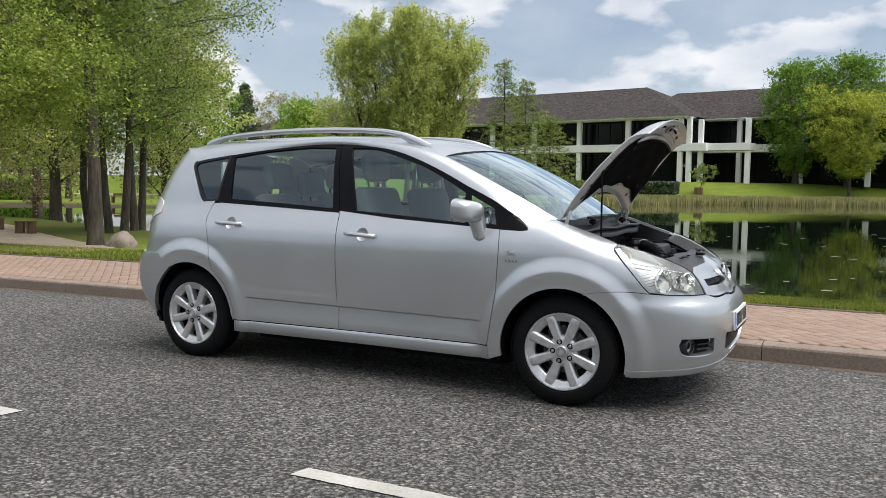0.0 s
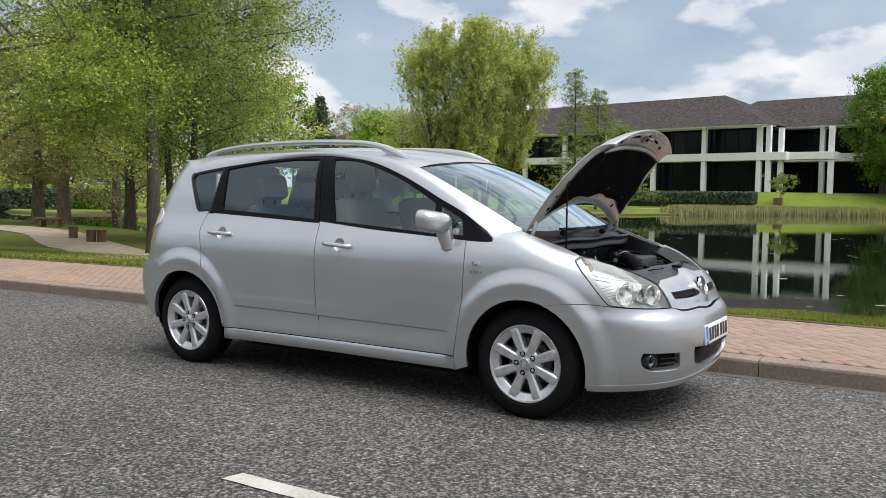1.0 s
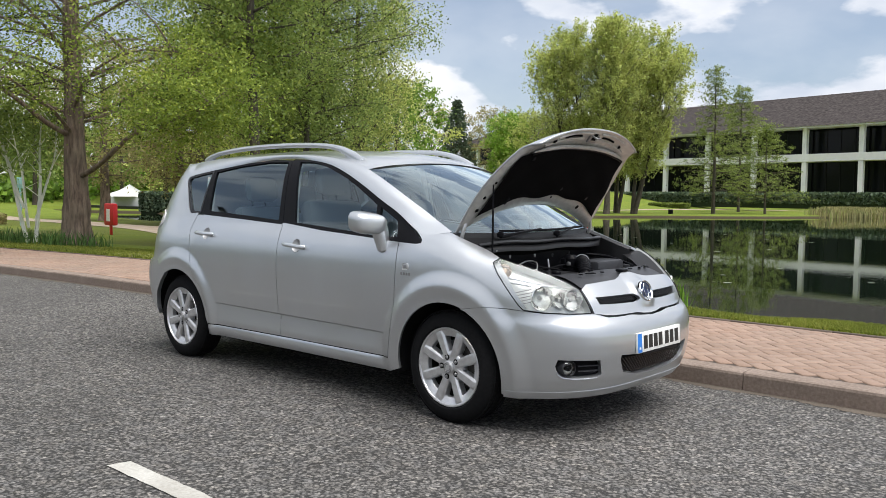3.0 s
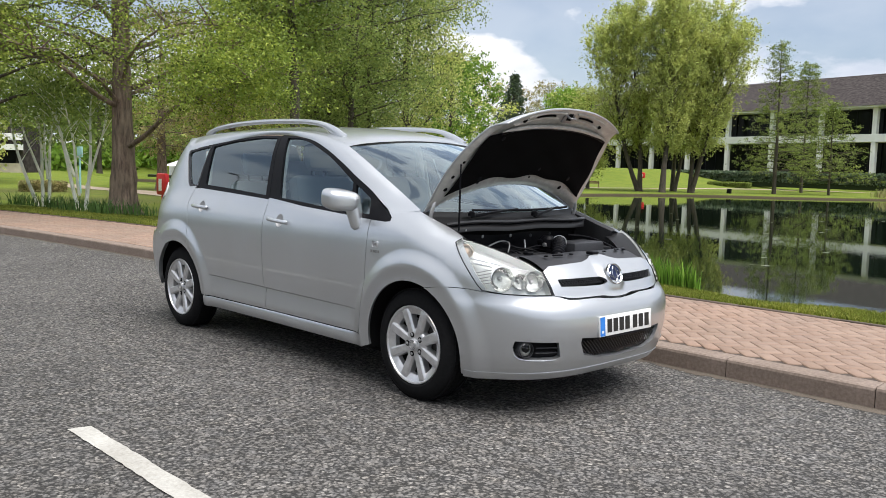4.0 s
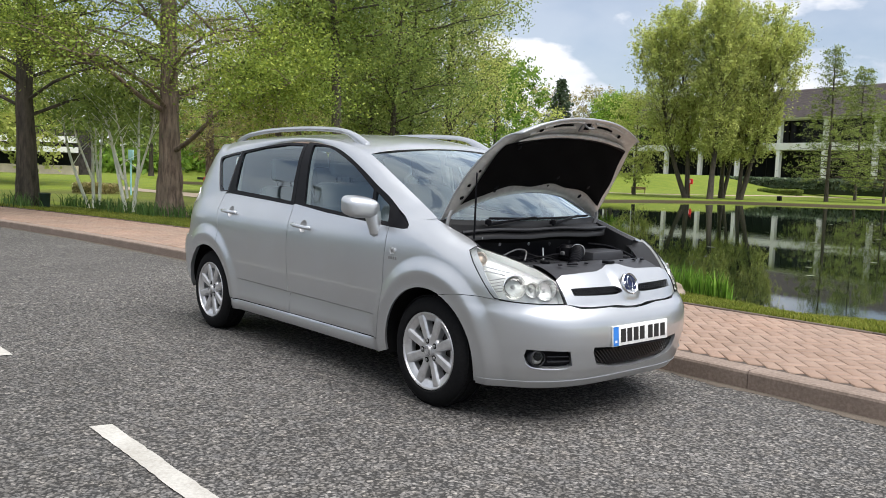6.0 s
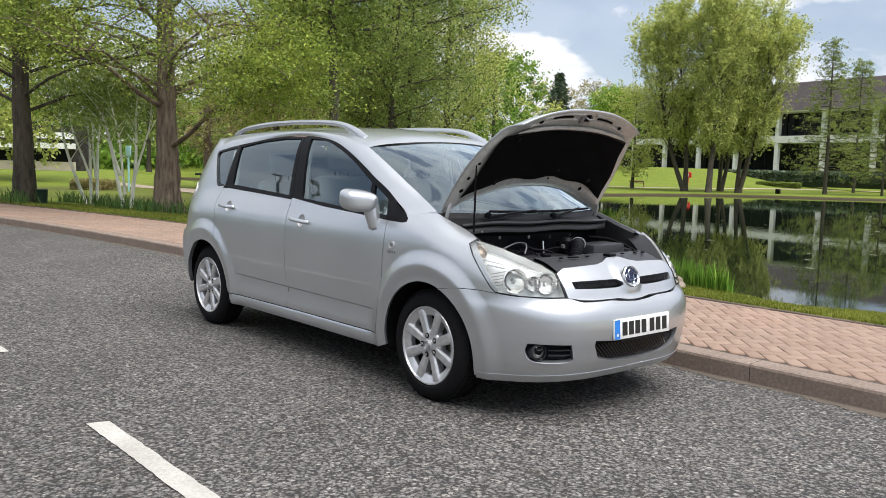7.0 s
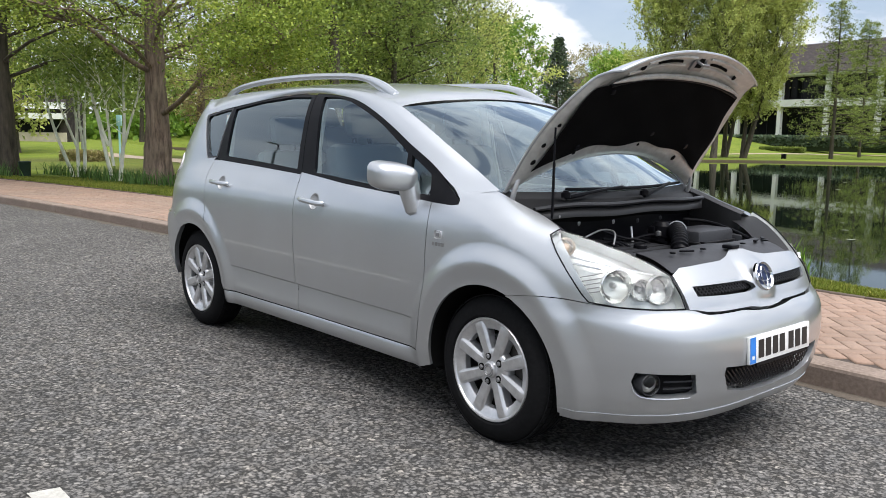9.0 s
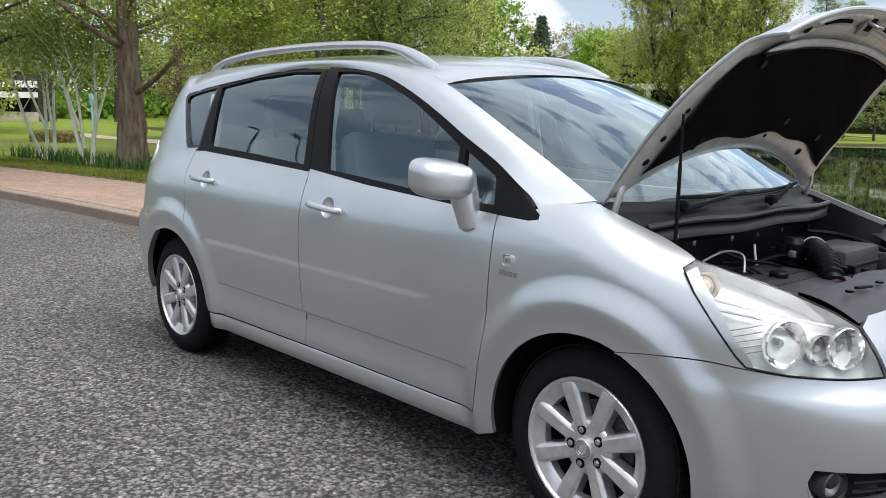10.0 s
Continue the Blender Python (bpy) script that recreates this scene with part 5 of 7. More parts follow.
for y0, length, off in ((-0.42, 0.56, 0.0), (0.10, 0.50, 0.008)):
    base = screen_surf(np.array(y0 / 0.7), np.array(1.0)) + np.array([0.055, 0, -0.016])
    tip = screen_surf(np.array((y0 + length * 0.75) / 0.72), np.array(0.985)) + np.array([0.012, 0, 0.016])
    mid = (np.array(base) + np.array(tip)) / 2 + np.array([0.016, 0, 0.006])
    wiper = part("wiper_arm", tubed(curve([tuple(base), tuple(mid), tuple(tip)], 6), [0.011] * 4 + [0.007] * 9, 6), TRIM, car, "black windscreen wiper")
    blade = [tuple(screen_surf(np.array((y0 + length * t) / 0.72 - 0.02), np.array(0.985)) + np.array([0.010, 0, 0.009])) for t in np.linspace(0.10, 1.08, 10)]
    part("wiper_blade", tubed(blade, 0.0075, 6), TRIM, wiper)
    part("wiper_pivot", lathed([(0.022, 0.0), (0.022, 0.02), (0.012, 0.03), (0, 0.03)], Matrix.Translation(Vector(base) + Vector((0, 0, 0.0))), 16), TRIM, wiper)

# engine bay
# Floor, bulkhead, inner panels and block are coloured black for the bay's shade.
bay = part("engine_bay", boxed(1.30, 1.98, -0.60, 0.60, 0.40, 0.44, 0.0), DARK, car, "engine bay coloured black for its shade")
rim_line = [tuple(bay_rim(y)) for y in np.linspace(-0.64, 0.64, 33)]
mid_line = [(x - 0.03, y, 0.958 + 0.005 * math.sin(9 * y)) for x, y, _ in rim_line]
low_line = [(min(x - 0.07, 1.40), y, 0.915 + 0.006 * math.sin(9 * y)) for x, y, _ in rim_line]
loft("bulkhead", rim_line, mid_line, DARK, bay, n=4)
loft("bulkhead_step", mid_line, low_line, DARK, bay, n=2)
loft("bulkhead_wall", low_line, [(x - 0.02, y, 0.42) for x, y, _ in low_line], TRIM, bay, n=3)
part("bulkhead_lip", tubed([(x + 0.002, y, z) for x, y, z in mid_line], 0.0035, 6, False), STEEL, bay)
for s in (-1, 1):
    tp = [(x, s * (float(side_y(x, float(hood_z(x)) - 0.004)) - 0.012), float(hood_z(x)) - 0.006) for x in np.linspace(1.28, 1.64, 9)]
    dn = [(x, y - s * 0.03, z - 0.012) for x, y, z in tp]
    # Flange and inner wing are silver paint, coloured near-black for the bay's shade.
    loft("wing_flange", tp, dn, PLASTIC_SHADE, bay, n=3, flip=s > 0)
    tp2 = dn
    loft("inner_wing", tp2, [(x, s * 0.60, 0.44) for x, _, _ in dn], PLASTIC_SHADE, bay, n=3, flip=s > 0)
    bk = [tuple(nose(np.array(s * a * D), np.array(z)) - np.array([0.01, s * 0.012, 0.006])) for a, z in ((58.3, 0.922), (54, 0.912), (48, 0.888), (41, 0.850), (35.5, 0.812), (31.8, 0.775))]
    loft("lamp_shroud", bk, [(p[0] - 0.07, p[1] - s * 0.07, p[2] - 0.03) for p in bk], PLASTIC_SHADE, bay, n=3, flip=s > 0)
    part("strut_tower", lathed([(0.13, 0.60), (0.115, 0.80), (0.09, 0.83), (0.04, 0.835), (0.035, 0.86), (0, 0.86)], Matrix.Translation((1.56, s * 0.50, 0.0)), 24), PLASTIC_SHADE, bay)
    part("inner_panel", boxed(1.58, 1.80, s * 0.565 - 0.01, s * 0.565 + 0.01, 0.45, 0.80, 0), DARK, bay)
# slam panel and plastic cover along the front
tp = [tuple(nose_grille(np.array(a * D), np.array(z)) - np.array([0.012, 0, 0.012])) for a, z in ((-30, 0.79), (-20, 0.80), (-12, 0.803), (-8, 0.812), (-4, 0.828), (0, 0.832), (4, 0.828), (8, 0.812), (12, 0.803), (20, 0.80), (30, 0.79))]
cover = loft("front_cover", tp, [(min(p[0] - 0.17, 1.86), p[1], 0.835) for p in tp], PLASTIC_LITE, bay, bulge=0.012, n=5, label="grey plastic radiator cover", flip=True)
loft("cover_drop", [(min(p[0] - 0.17, 1.86), p[1], 0.835) for p in tp], [(min(p[0] - 0.18, 1.85), p[1], 0.60) for p in tp], PLASTIC_SHADE, bay, n=2, flip=True)
for y in (-0.36, -0.14, 0.18, 0.38):
    part("cover_clip", lathed([(0.012, 0), (0.012, 0.006), (0, 0.008)], Matrix.Translation((1.93, y, 0.836)), 12), TRIM, cover)
part("latch", boxed(1.95, 2.0, -0.03, 0.03, 0.835, 0.852, 0.006), TRIM, cover)
eng = part("engine_cover", boxed(1.44, 1.79, -0.40, 0.10, 0.70, 0.805, 0.03), PLASTIC_LITE, bay, "dark grey plastic engine cover")
for k in range(4):
    part("cover_ridge", boxed(1.47 + 0.07 * k, 1.484 + 0.07 * k, -0.34 + 0.02 * k, 0.02 + 0.01 * k, 0.800, 0.8085, 0.003), PLASTIC_SHADE, eng)
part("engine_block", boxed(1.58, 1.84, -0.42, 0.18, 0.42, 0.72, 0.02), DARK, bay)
airbox = part("air_filter_box", boxed(1.51, 1.69, 0.22, 0.53, 0.62, 0.865, 0.02), PLASTIC_LITE, bay, "dark grey air filter box")
part("air_box_lid", boxed(1.505, 1.695, 0.215, 0.535, 0.80, 0.812, 0.004), PLASTIC_SHADE, airbox)
hose = curve([(1.56, 0.24, 0.855), (1.60, 0.17, 0.862), (1.67, 0.09, 0.845), (1.73, 0.0, 0.81), (1.775, -0.05, 0.74)], 18)
part("intake_hose", tubed(hose, [0.033 + 0.008 * (k % 4 > 1) for k in range(len(hose))], 16), TRIM, bay, "ribbed black intake hose")
part("throttle_body", lathed([(0.045, 0), (0.045, 0.06), (0.03, 0.08), (0, 0.08)], pose(1.52, 0.16, 0.82), 18), TRIM, bay)
part("battery", boxed(1.83, 1.95, 0.30, 0.50, 0.60, 0.80, 0.008), TRIM, bay)
part("hose_clamp", tubed([hose[8], hose[11]], 0.046, 18), ALLOY, bay, "bright hose clamp")
for bx, by, bz, bs in ((1.50, 0.12, 0.86, 0.018), (1.53, 0.20, 0.885, 0.014), (1.555, 0.09, 0.85, 0.012), (1.70, 0.24, 0.80, 0.016), (1.73, 0.29, 0.79, 0.014)):
    part("plug_connector", boxed(bx - bs, bx + bs, by - bs * 0.7, by + bs * 0.7, bz - bs, bz + bs, 0.004), TRIM if bs > 0.013 else STEEL, bay)
part("dipstick", tubed([(1.47, 0.02, 0.78), (1.45, 0.03, 0.83), (1.44, 0.035, 0.875)], 0.005, 8), ALLOY, bay)
part("battery_cap", boxed(1.765, 1.815, -0.045, 0.01, 0.765, 0.80, 0.01), plain("red cap", (0.45, 0.03, 0.02), 0.5), bay, "red battery terminal cap")
part("brake_reservoir", boxed(1.50, 1.57, -0.46, -0.38, 0.78, 0.85, 0.015), plain("smoky plastic", (0.06, 0.06, 0.055), 0.4), bay)
# pipes, relay box and small fittings round the engine
part("bay_pipe", tubed(curve([(1.42, 0.50, 0.885), (1.52, 0.565, 0.875), (1.66, 0.57, 0.845), (1.80, 0.55, 0.80)], 5), 0.009, 8), TRIM, bay)
part("bay_pipe", tubed(curve([(1.41, -0.30, 0.83), (1.46, -0.22, 0.875), (1.52, -0.20, 0.87), (1.55, -0.24, 0.82)], 6), 0.0045, 8), STEEL, bay, "bent bright metal pipe")
part("relay_box", boxed(1.60, 1.72, 0.545, 0.60, 0.72, 0.83, 0.01), PLASTIC_LITE, bay)
for y, z in ((-0.30, 0.905), (-0.05, 0.90), (0.14, 0.895), (0.33, 0.90)):
    part("grommet", lathed([(0.014, 0), (0.014, 0.006), (0.006, 0.010), (0, 0.010)], Matrix.Translation((1.392, y, z)) @ Matrix.Rotation(math.pi / 2, 4, "Y"), 14), STEEL if y < 0 else PLASTIC_LITE, bay)
for x, y, turn in ((1.905, 0.34, 20), (1.885, 0.44, 34), (1.93, -0.26, -14)):
    part("cover_slot", boxed(-0.008, 0.008, -0.035, 0.035, -0.004, 0.004, 0.003, pose(x, y, 0.839, 0, 0, turn)), TRIM, cover)
part("filler_cap", lathed([(0.030, 0.0), (0.030, 0.016), (0.024, 0.022), (0, 0.022)], pose(1.62, -0.14, 0.803), 20), TRIM, eng)
rr = random.Random(11)
for k in range(9):
    y0, y1 = rr.uniform(-0.5, 0.2), rr.uniform(-0.3, 0.5)
    pts = curve([(1.42, y0, rr.uniform(0.78, 0.88)), (1.47, (y0 * 2 + y1) / 3, rr.uniform(0.80, 0.87)), (1.53, (y0 + 2 * y1) / 3, rr.uniform(0.78, 0.84)), (rr.uniform(1.55, 1.62), y1, rr.uniform(0.70, 0.8))], 6)
    part("cable", tubed(pts, rr.uniform(0.004, 0.008), 8), TRIM, bay)
wall_clip = curve([(1.39, y, z) for y, z in ((-0.42, 0.845), (-0.25, 0.85), (-0.1, 0.84), (0.02, 0.862), (0.16, 0.866), (0.3, 0.858))], 5)
part("wall_seam", tubed(wall_clip, 0.004, 6), STEEL, bay, "pressed seam across the bulkhead")
for k in range(10):
    part("bolt", lathed([(0.006, 0), (0.006, 0.005), (0, 0.006)], Matrix.Translation((1.452, -0.5 + 0.11 * k, rr.uniform(0.945, 0.972))) @ Matrix.Rotation(math.pi / 2, 4, "Y"), 8), STEEL, bay)
seal = [(x + 0.004, y, z + 0.004) for x, y, z in rim_line]
part("bay_seal", tubed(seal, 0.010, 8), plain("grey rubber seal", (0.03, 0.03, 0.032), 0.35), bay)

# the raised bonnet
HINGE, LIFT = Vector((1.300, 0, 1.052)), radians(50.4)


def bonnet_point(u, v, drop=0.0):
    """u from side to side, v from the hinge line towards the tip."""
    v0 = 0.17 * (1 - u * u)
    vv = v0 + (0.79 - v0 - 0.115 * abs(u) ** 2.4) * v
    hw = 0.683 - 0.165 * max(0.0, v) ** 2.6
    y = u * hw
    h = 0.030 * math.sin(math.pi * min(1, vv / 0.79)) + 0.038 * (1 - abs(u) ** 2.2) - 0.05 * max(0.0, (v - 0.86) / 0.14) ** 2 - drop
    x = HINGE.x + vv * math.cos(LIFT) - h * math.sin(LIFT)
    return Vector((x, y, HINGE.z + vv * math.sin(LIFT) + h * math.cos(LIFT) - 0.0))


def bonnet_sheet(us, vs, drop=0.0):
    return [[bonnet_point(u, v, drop(u, v) if callable(drop) else drop) for u in us] for v in vs]


def sheet(name, P, mat, parent, label="", flip=False):
    P = np.array([[tuple(c) for c in r] for r in P])
    i = np.arange(P.shape[0] * P.shape[1]).reshape(P.shape[:2])
    q = np.stack([i[:-1, :-1], i[:-1, 1:], i[1:, 1:], i[1:, :-1]], axis=-1).reshape(-1, 4)
    return put(name, fast_mesh(name, P.reshape(-1, 3), q[:, ::-1] if flip else q, mat, True), parent, label)


us, vs = np.linspace(-1, 1, 41), np.linspace(0, 1, 31)
bonnet = sheet("bonnet", bonnet_sheet(us, vs), PAINT, car, "silver bonnet propped open")


def inner_depth(u, v):
    """The pressed inner frame: raised rim, sunken ribs."""
    rim = min(1 - abs(u), v, 1 - v) / 0.05
    d = 0.006 + 0.022 * min(1.0, max(0.0, rim))
    if v > 0.80:
        d += 0.014 * math.sin((v - 0.8) / 0.2 * math.pi) * (0.6 + 0.4 * math.cos(u * 9))
    return d


sheet("bonnet_frame", bonnet_sheet(us, vs, inner_depth), PRIMER, bonnet, "pressed beige-silver inner frame", True)
rimpts = [bonnet_point(u, 0, 0.003) for u in us] + [bonnet_point(1, v, 0.003) for v in vs] + [bonnet_point(u, 1, 0.003) for u in us[::-1]] + [bonnet_point(-1, v, 0.003) for v in vs[::-1]]
part("bonnet_hem", tubed(rimpts, 0.006, 6, False), PAINT, bonnet)
ui, vi = np.linspace(-0.91, 0.91, 41), np.linspace(0.0, 1.0, 25)


def pad_v(u, t):
    lo = 0.135 + 0.03 * math.exp(-((u - 0.1) / 0.16) ** 2) - 0.02 * math.cos(u * 5.5) + 0.010 * math.sin(u * 13)
    hi = 0.735 + 0.065 * abs(u) ** 2 + 0.006 * math.sin(u * 17)
    return lo + (hi - lo) * t


pad = [[bonnet_point(u * (1.0 - 0.05 * t) + 0.05 * max(0.0, -u) ** 2 * math.sin(t * 5), pad_v(u, t), 0.037 + 0.012 * min(1, min(t, 1 - t, 1 - abs(u) / 0.91) / 0.10) + 0.006 * math.sin(u * 11 + 2 * t) * math.sin(t * 9 + u)) for u in ui] for t in vi]
sheet("bonnet_insulation", pad, FELT, bonnet, "black felt insulation pad", True)
for u, t in ((-0.6, 0.12), (0.12, 0.16), (0.6, 0.12), (-0.7, 0.9)):
    p = bonnet_point(u, pad_v(u, t), 0.052)
    part("pad_clip", lathed([(0.014, 0), (0.012, 0.004), (0, 0.005)], Matrix.Translation(p) @ Vector((math.sin(LIFT), 0, -math.cos(LIFT))).to_track_quat("Z", "Y").to_matrix().to_4x4(), 12), TRIM, bonnet)
for u, v, r in ((0, 0.93, 0.022), (-0.35, 0.91, 0.010), (0.35, 0.91, 0.010), (-0.62, 0.89, 0.016), (0.62, 0.89, 0.016), (-0.93, 0.35, 0.012), (-0.93, 0.22, 0.014), (-0.92, 0.5, 0.010), (-0.55, 0.13, 0.010), (0.6, 0.10, 0.016), (0.1, 0.12, 0.008)):
    p = bonnet_point(u, v, inner_depth(u, v) + 0.002)
    # Near-black discs laid on the frame give its holes their shade.
    part("frame_hole", lathed([(r, 0), (r * 0.9, 0.002), (0, 0.001)], Matrix.Translation(p) @ Vector((math.sin(LIFT), 0, -math.cos(LIFT))).to_track_quat("Z", "Y").to_matrix().to_4x4(), 14), DARK, bonnet)
p = bonnet_point(0, 0.92, 0.04)
part("bonnet_striker", tubed([p + Vector((0, -0.03, 0)), p + Vector((0.03, -0.02, -0.02)), p + Vector((0.03, 0.02, -0.02)), p + Vector((0, 0.03, 0))], 0.006, 8), STEEL, bonnet)
for s in (-1, 1):
    for v0, u0, u1, r in ((0.865, 0.12, 0.72, 0.008), (0.955, 0.10, 0.66, 0.006)):
        part("frame_ridge", tubed([bonnet_point(s * u, v0 - 0.02 * u * u, inner_depth(s * u, v0) + 0.002) for u in np.linspace(u0, u1, 9)], r, 8), PRIMER, bonnet)
    slit = [bonnet_point(s * u, 0.905 - 0.03 * u * u, inner_depth(s * u, 0.9) + 0.003) for u in np.linspace(0.20, 0.46, 7)]
    part("frame_slot", tubed(slit, 0.007, 8), DARK, bonnet)
latch_c = bonnet_point(0, 0.90, inner_depth(0, 0.9) + 0.004)
tilt_m = Matrix.Translation(latch_c) @ Vector((math.sin(LIFT), 0, -math.cos(LIFT))).to_track_quat("Z", "Y").to_matrix().to_4x4()
latch_plate = part("latch_plate", boxed(-0.045, 0.045, -0.035, 0.035, -0.004, 0.008, 0.003, tilt_m), STEEL, bonnet, "steel latch plate")
part("latch_hole", boxed(-0.022, 0.022, -0.016, 0.016, 0.007, 0.010, 0.001, tilt_m), DARK, latch_plate)
bar = [bonnet_point(u, 0.765 + 0.065 * u * u, 0.046) for u in np.linspace(-0.80, 0.84, 16)]
part("front_rib", tubed(bar, [0.003, 0.008] + [0.012] * (len(bar) - 4) + [0.008, 0.003], 8), PRIMER, bonnet)
part("pad_edge", tubed([p + Vector((-0.012, 0, -0.010)) for p in bar], 0.007, 8), TRIM, bonnet)
for s in (-1, 1):
    a, b = Vector((1.33, s * 0.665, 1.015)), bonnet_point(s * 0.95, 0.10, 0.012)
    c = bonnet_point(s * 0.94, 0.24, 0.012)
    hinge = part("bonnet_hinge", tubed([a, a + Vector((0.015, 0, 0.05)), b], 0.011, 8), ALLOY, car)
    part("hinge_arm", tubed([b, c], [0.012, 0.007], 8), ALLOY, hinge)
    for q in (b, c):
        part("hinge_bolt", lathed([(0.012, 0), (0.012, 0.01), (0, 0.014)], Matrix.Translation(q) @ Vector((math.sin(LIFT), 0, -math.cos(LIFT))).to_track_quat("Z", "Y").to_matrix().to_4x4(), 6), ALLOY, hinge)
prop_top, prop_low = Vector((1.527, -0.628, 1.325)), Vector((1.535, -0.64, 0.955))
prop = part("bonnet_prop", tubed([prop_low, prop_low + Vector((0, 0, 0.2)), prop_top], 0.0042, 8), TRIM, car, "thin steel bonnet prop rod")
part("prop_grip", tubed([prop_low + (prop_top - prop_low) * 0.02, prop_low + (prop_top - prop_low) * 0.62], 0.0058, 8), TRIM, prop)

# cabin
def seat(x, y, sx=0.26, back=0.62, parent=car, kind="front_seat"):
    base = part(kind, boxed(x - 0.25, x + 0.25, y - sx, y + sx, 0.45, 0.66, 0.06), SEAT, parent, "dark grey cloth seat")
    part("seat_back", boxed(-0.07, 0.07, -sx + 0.01, sx - 0.01, 0.0, back, 0.06, pose(x - 0.22, y, 0.62, 0, -13, 0)), SEAT, base)
    part("headrest", boxed(-0.05, 0.05, -0.135, 0.135, back + 0.05, back + 0.24, 0.045, pose(x - 0.21, y, 0.60, 0, -10, 0)), SEAT, base)
    for dy in (-0.06, 0.06):
        part("headrest_post", tubed([(x - 0.36, y + dy, 0.62 + back * 0.9), (x - 0.375, y + dy, 0.62 + back + 0.12)], 0.007, 6), TRIM, base)


for y in (-0.38, 0.38):
    seat(0.22, y)
    seat(-0.62, y, 0.24, 0.56, kind="rear_seat")
seat(-0.62, 0.0, 0.14, 0.50, kind="rear_seat")
part("dashboard", boxed(0.78, 1.30, -0.70, 0.70, 0.72, 0.975, 0.07), DASH, car, "grey plastic dashboard")
bm = bmesh.new()
ringpts = [(0.18 * math.cos(a), 0.18 * math.sin(a), 0) for a in np.linspace(0, 2 * math.pi, 33)]
tube(bm, ringpts, 0.014, 8, False)
bmesh.ops.transform(bm, matrix=pose(0.62, -0.38, 0.93, 0, -62, 0), verts=bm.verts)
wheel_s = part("steering_wheel", bm, TRIM, car)
part("steering_hub", lathed([(0.07, -0.02), (0.06, 0.02), (0, 0.03)], pose(0.62, -0.38, 0.93, 0, -62, 0), 20), TRIM, wheel_s)
part("rear_mirror", boxed(0.66, 0.69, -0.12, 0.12, 1.36, 1.42, 0.012), TRIM, car)
for s in (-1, 1):
    part("belt_strap", tubed([(-0.16, s * 0.66, 1.36), (-0.10, s * 0.70, 0.9), (-0.08, s * 0.70, 0.6)], [0.012] * 3, 6), plain("belt webbing", (0.30, 0.29, 0.27), 0.8), car)

# ---- trees ----
LEAF_REDWOOD = mat_leaf("feathery redwood leaf", (0.105, 0.16, 0.038), (0.235, 0.315, 0.058), (0.38, 0.43, 0.082), 0.44)
LEAF_ALDER = mat_leaf("alder leaf", (0.14, 0.20, 0.062), (0.275, 0.365, 0.102), (0.40, 0.455, 0.135), 0.5)
LEAF_WILLOW = mat_leaf("willow leaf", (0.38, 0.43, 0.13), (0.51, 0.56, 0.18), (0.60, 0.62, 0.22), 0.55)
LEAF_BRIGHT = mat_leaf("bright spring leaf", (0.14, 0.25, 0.03), (0.22, 0.37, 0.05), (0.33, 0.46, 0.07), 0.45)
LEAF_YELLOW = mat_leaf("yellow-green leaf", (0.25, 0.30, 0.045), (0.40, 0.45, 0.07), (0.54, 0.57, 0.10), 0.5)
LEAF_DARK = mat_leaf("dark green leaf", (0.09, 0.165, 0.028), (0.17, 0.29, 0.045), (0.26, 0.38, 0.06), 0.5)
LEAF_FIR = mat_leaf("fir needles", (0.06, 0.095, 0.07), (0.11, 0.155, 0.105), (0.17, 0.21, 0.13), 0.3)
LEAF_BROWN = mat_leaf("bare brown spray", (0.26, 0.21, 0.10), (0.40, 0.34, 0.17), (0.38, 0.40, 0.16), 0.5)
LEAF_LARCH = mat_leaf("larch needles", (0.135, 0.182, 0.047), (0.23, 0.29, 0.074), (0.324, 0.378, 0.108), 0.5)
BARK = mat_bark("grey brown bark", (0.032, 0.027, 0.021), (0.11, 0.092, 0.072))
BARK_RED = mat_bark("red brown fibrous bark", (0.075, 0.052, 0.042), (0.27, 0.205, 0.165), 15)
BARK_BIRCH = mat_bark("white birch bark", (0.80, 0.78, 0.74), (0.95, 0.94, 0.91), 6)


def leaf_mesh(name, at, size, mat, rng, flat=0.0, long=1.7):
    """Loose lozenge leaves at the given places."""
    n = len(at)
    a = rng.normal(size=(n, 3))
    a[:, 2] *= (1 - 0.6 * flat)
    a /= np.linalg.norm(a, axis=1, keepdims=True)
    b = rng.normal(size=(n, 3))
    b[:, 2] *= (1 - flat)
    b -= a * np.sum(a * b, axis=1, keepdims=True)
    b /= np.linalg.norm(b, axis=1, keepdims=True) + 1e-9
    s = size * rng.uniform(0.6, 1.35, (n, 1))
    L, Wd = a * s * long * 0.5, b * s * 0.5
    bend = np.cross(a, b) * s * 0.12
    V = np.stack([at - L, at + Wd + bend, at + L, at - Wd + bend], axis=1).reshape(-1, 3)
    return fast_mesh(name, V, np.arange(4 * n).reshape(n, 4), mat)


def round_crown(t):
    return math.sqrt(max(0.02, 1 - (2 * t - 1) ** 2))


def cone_crown(t):
    return max(0.04, 1.05 - t)


def plume_crown(t):
    return (0.62 + 0.55 * min(1.0, t / 0.45)) * math.sqrt(max(0.03, 1 - max(0.0, (t - 0.35) / 0.68) ** 2.2)) / 1.1


def tall_crown(t):
    return min(1.0, 0.55 + 2.2 * t) * math.sqrt(max(0.02, 1 - max(0, (t - 0.55) / 0.45) ** 2))


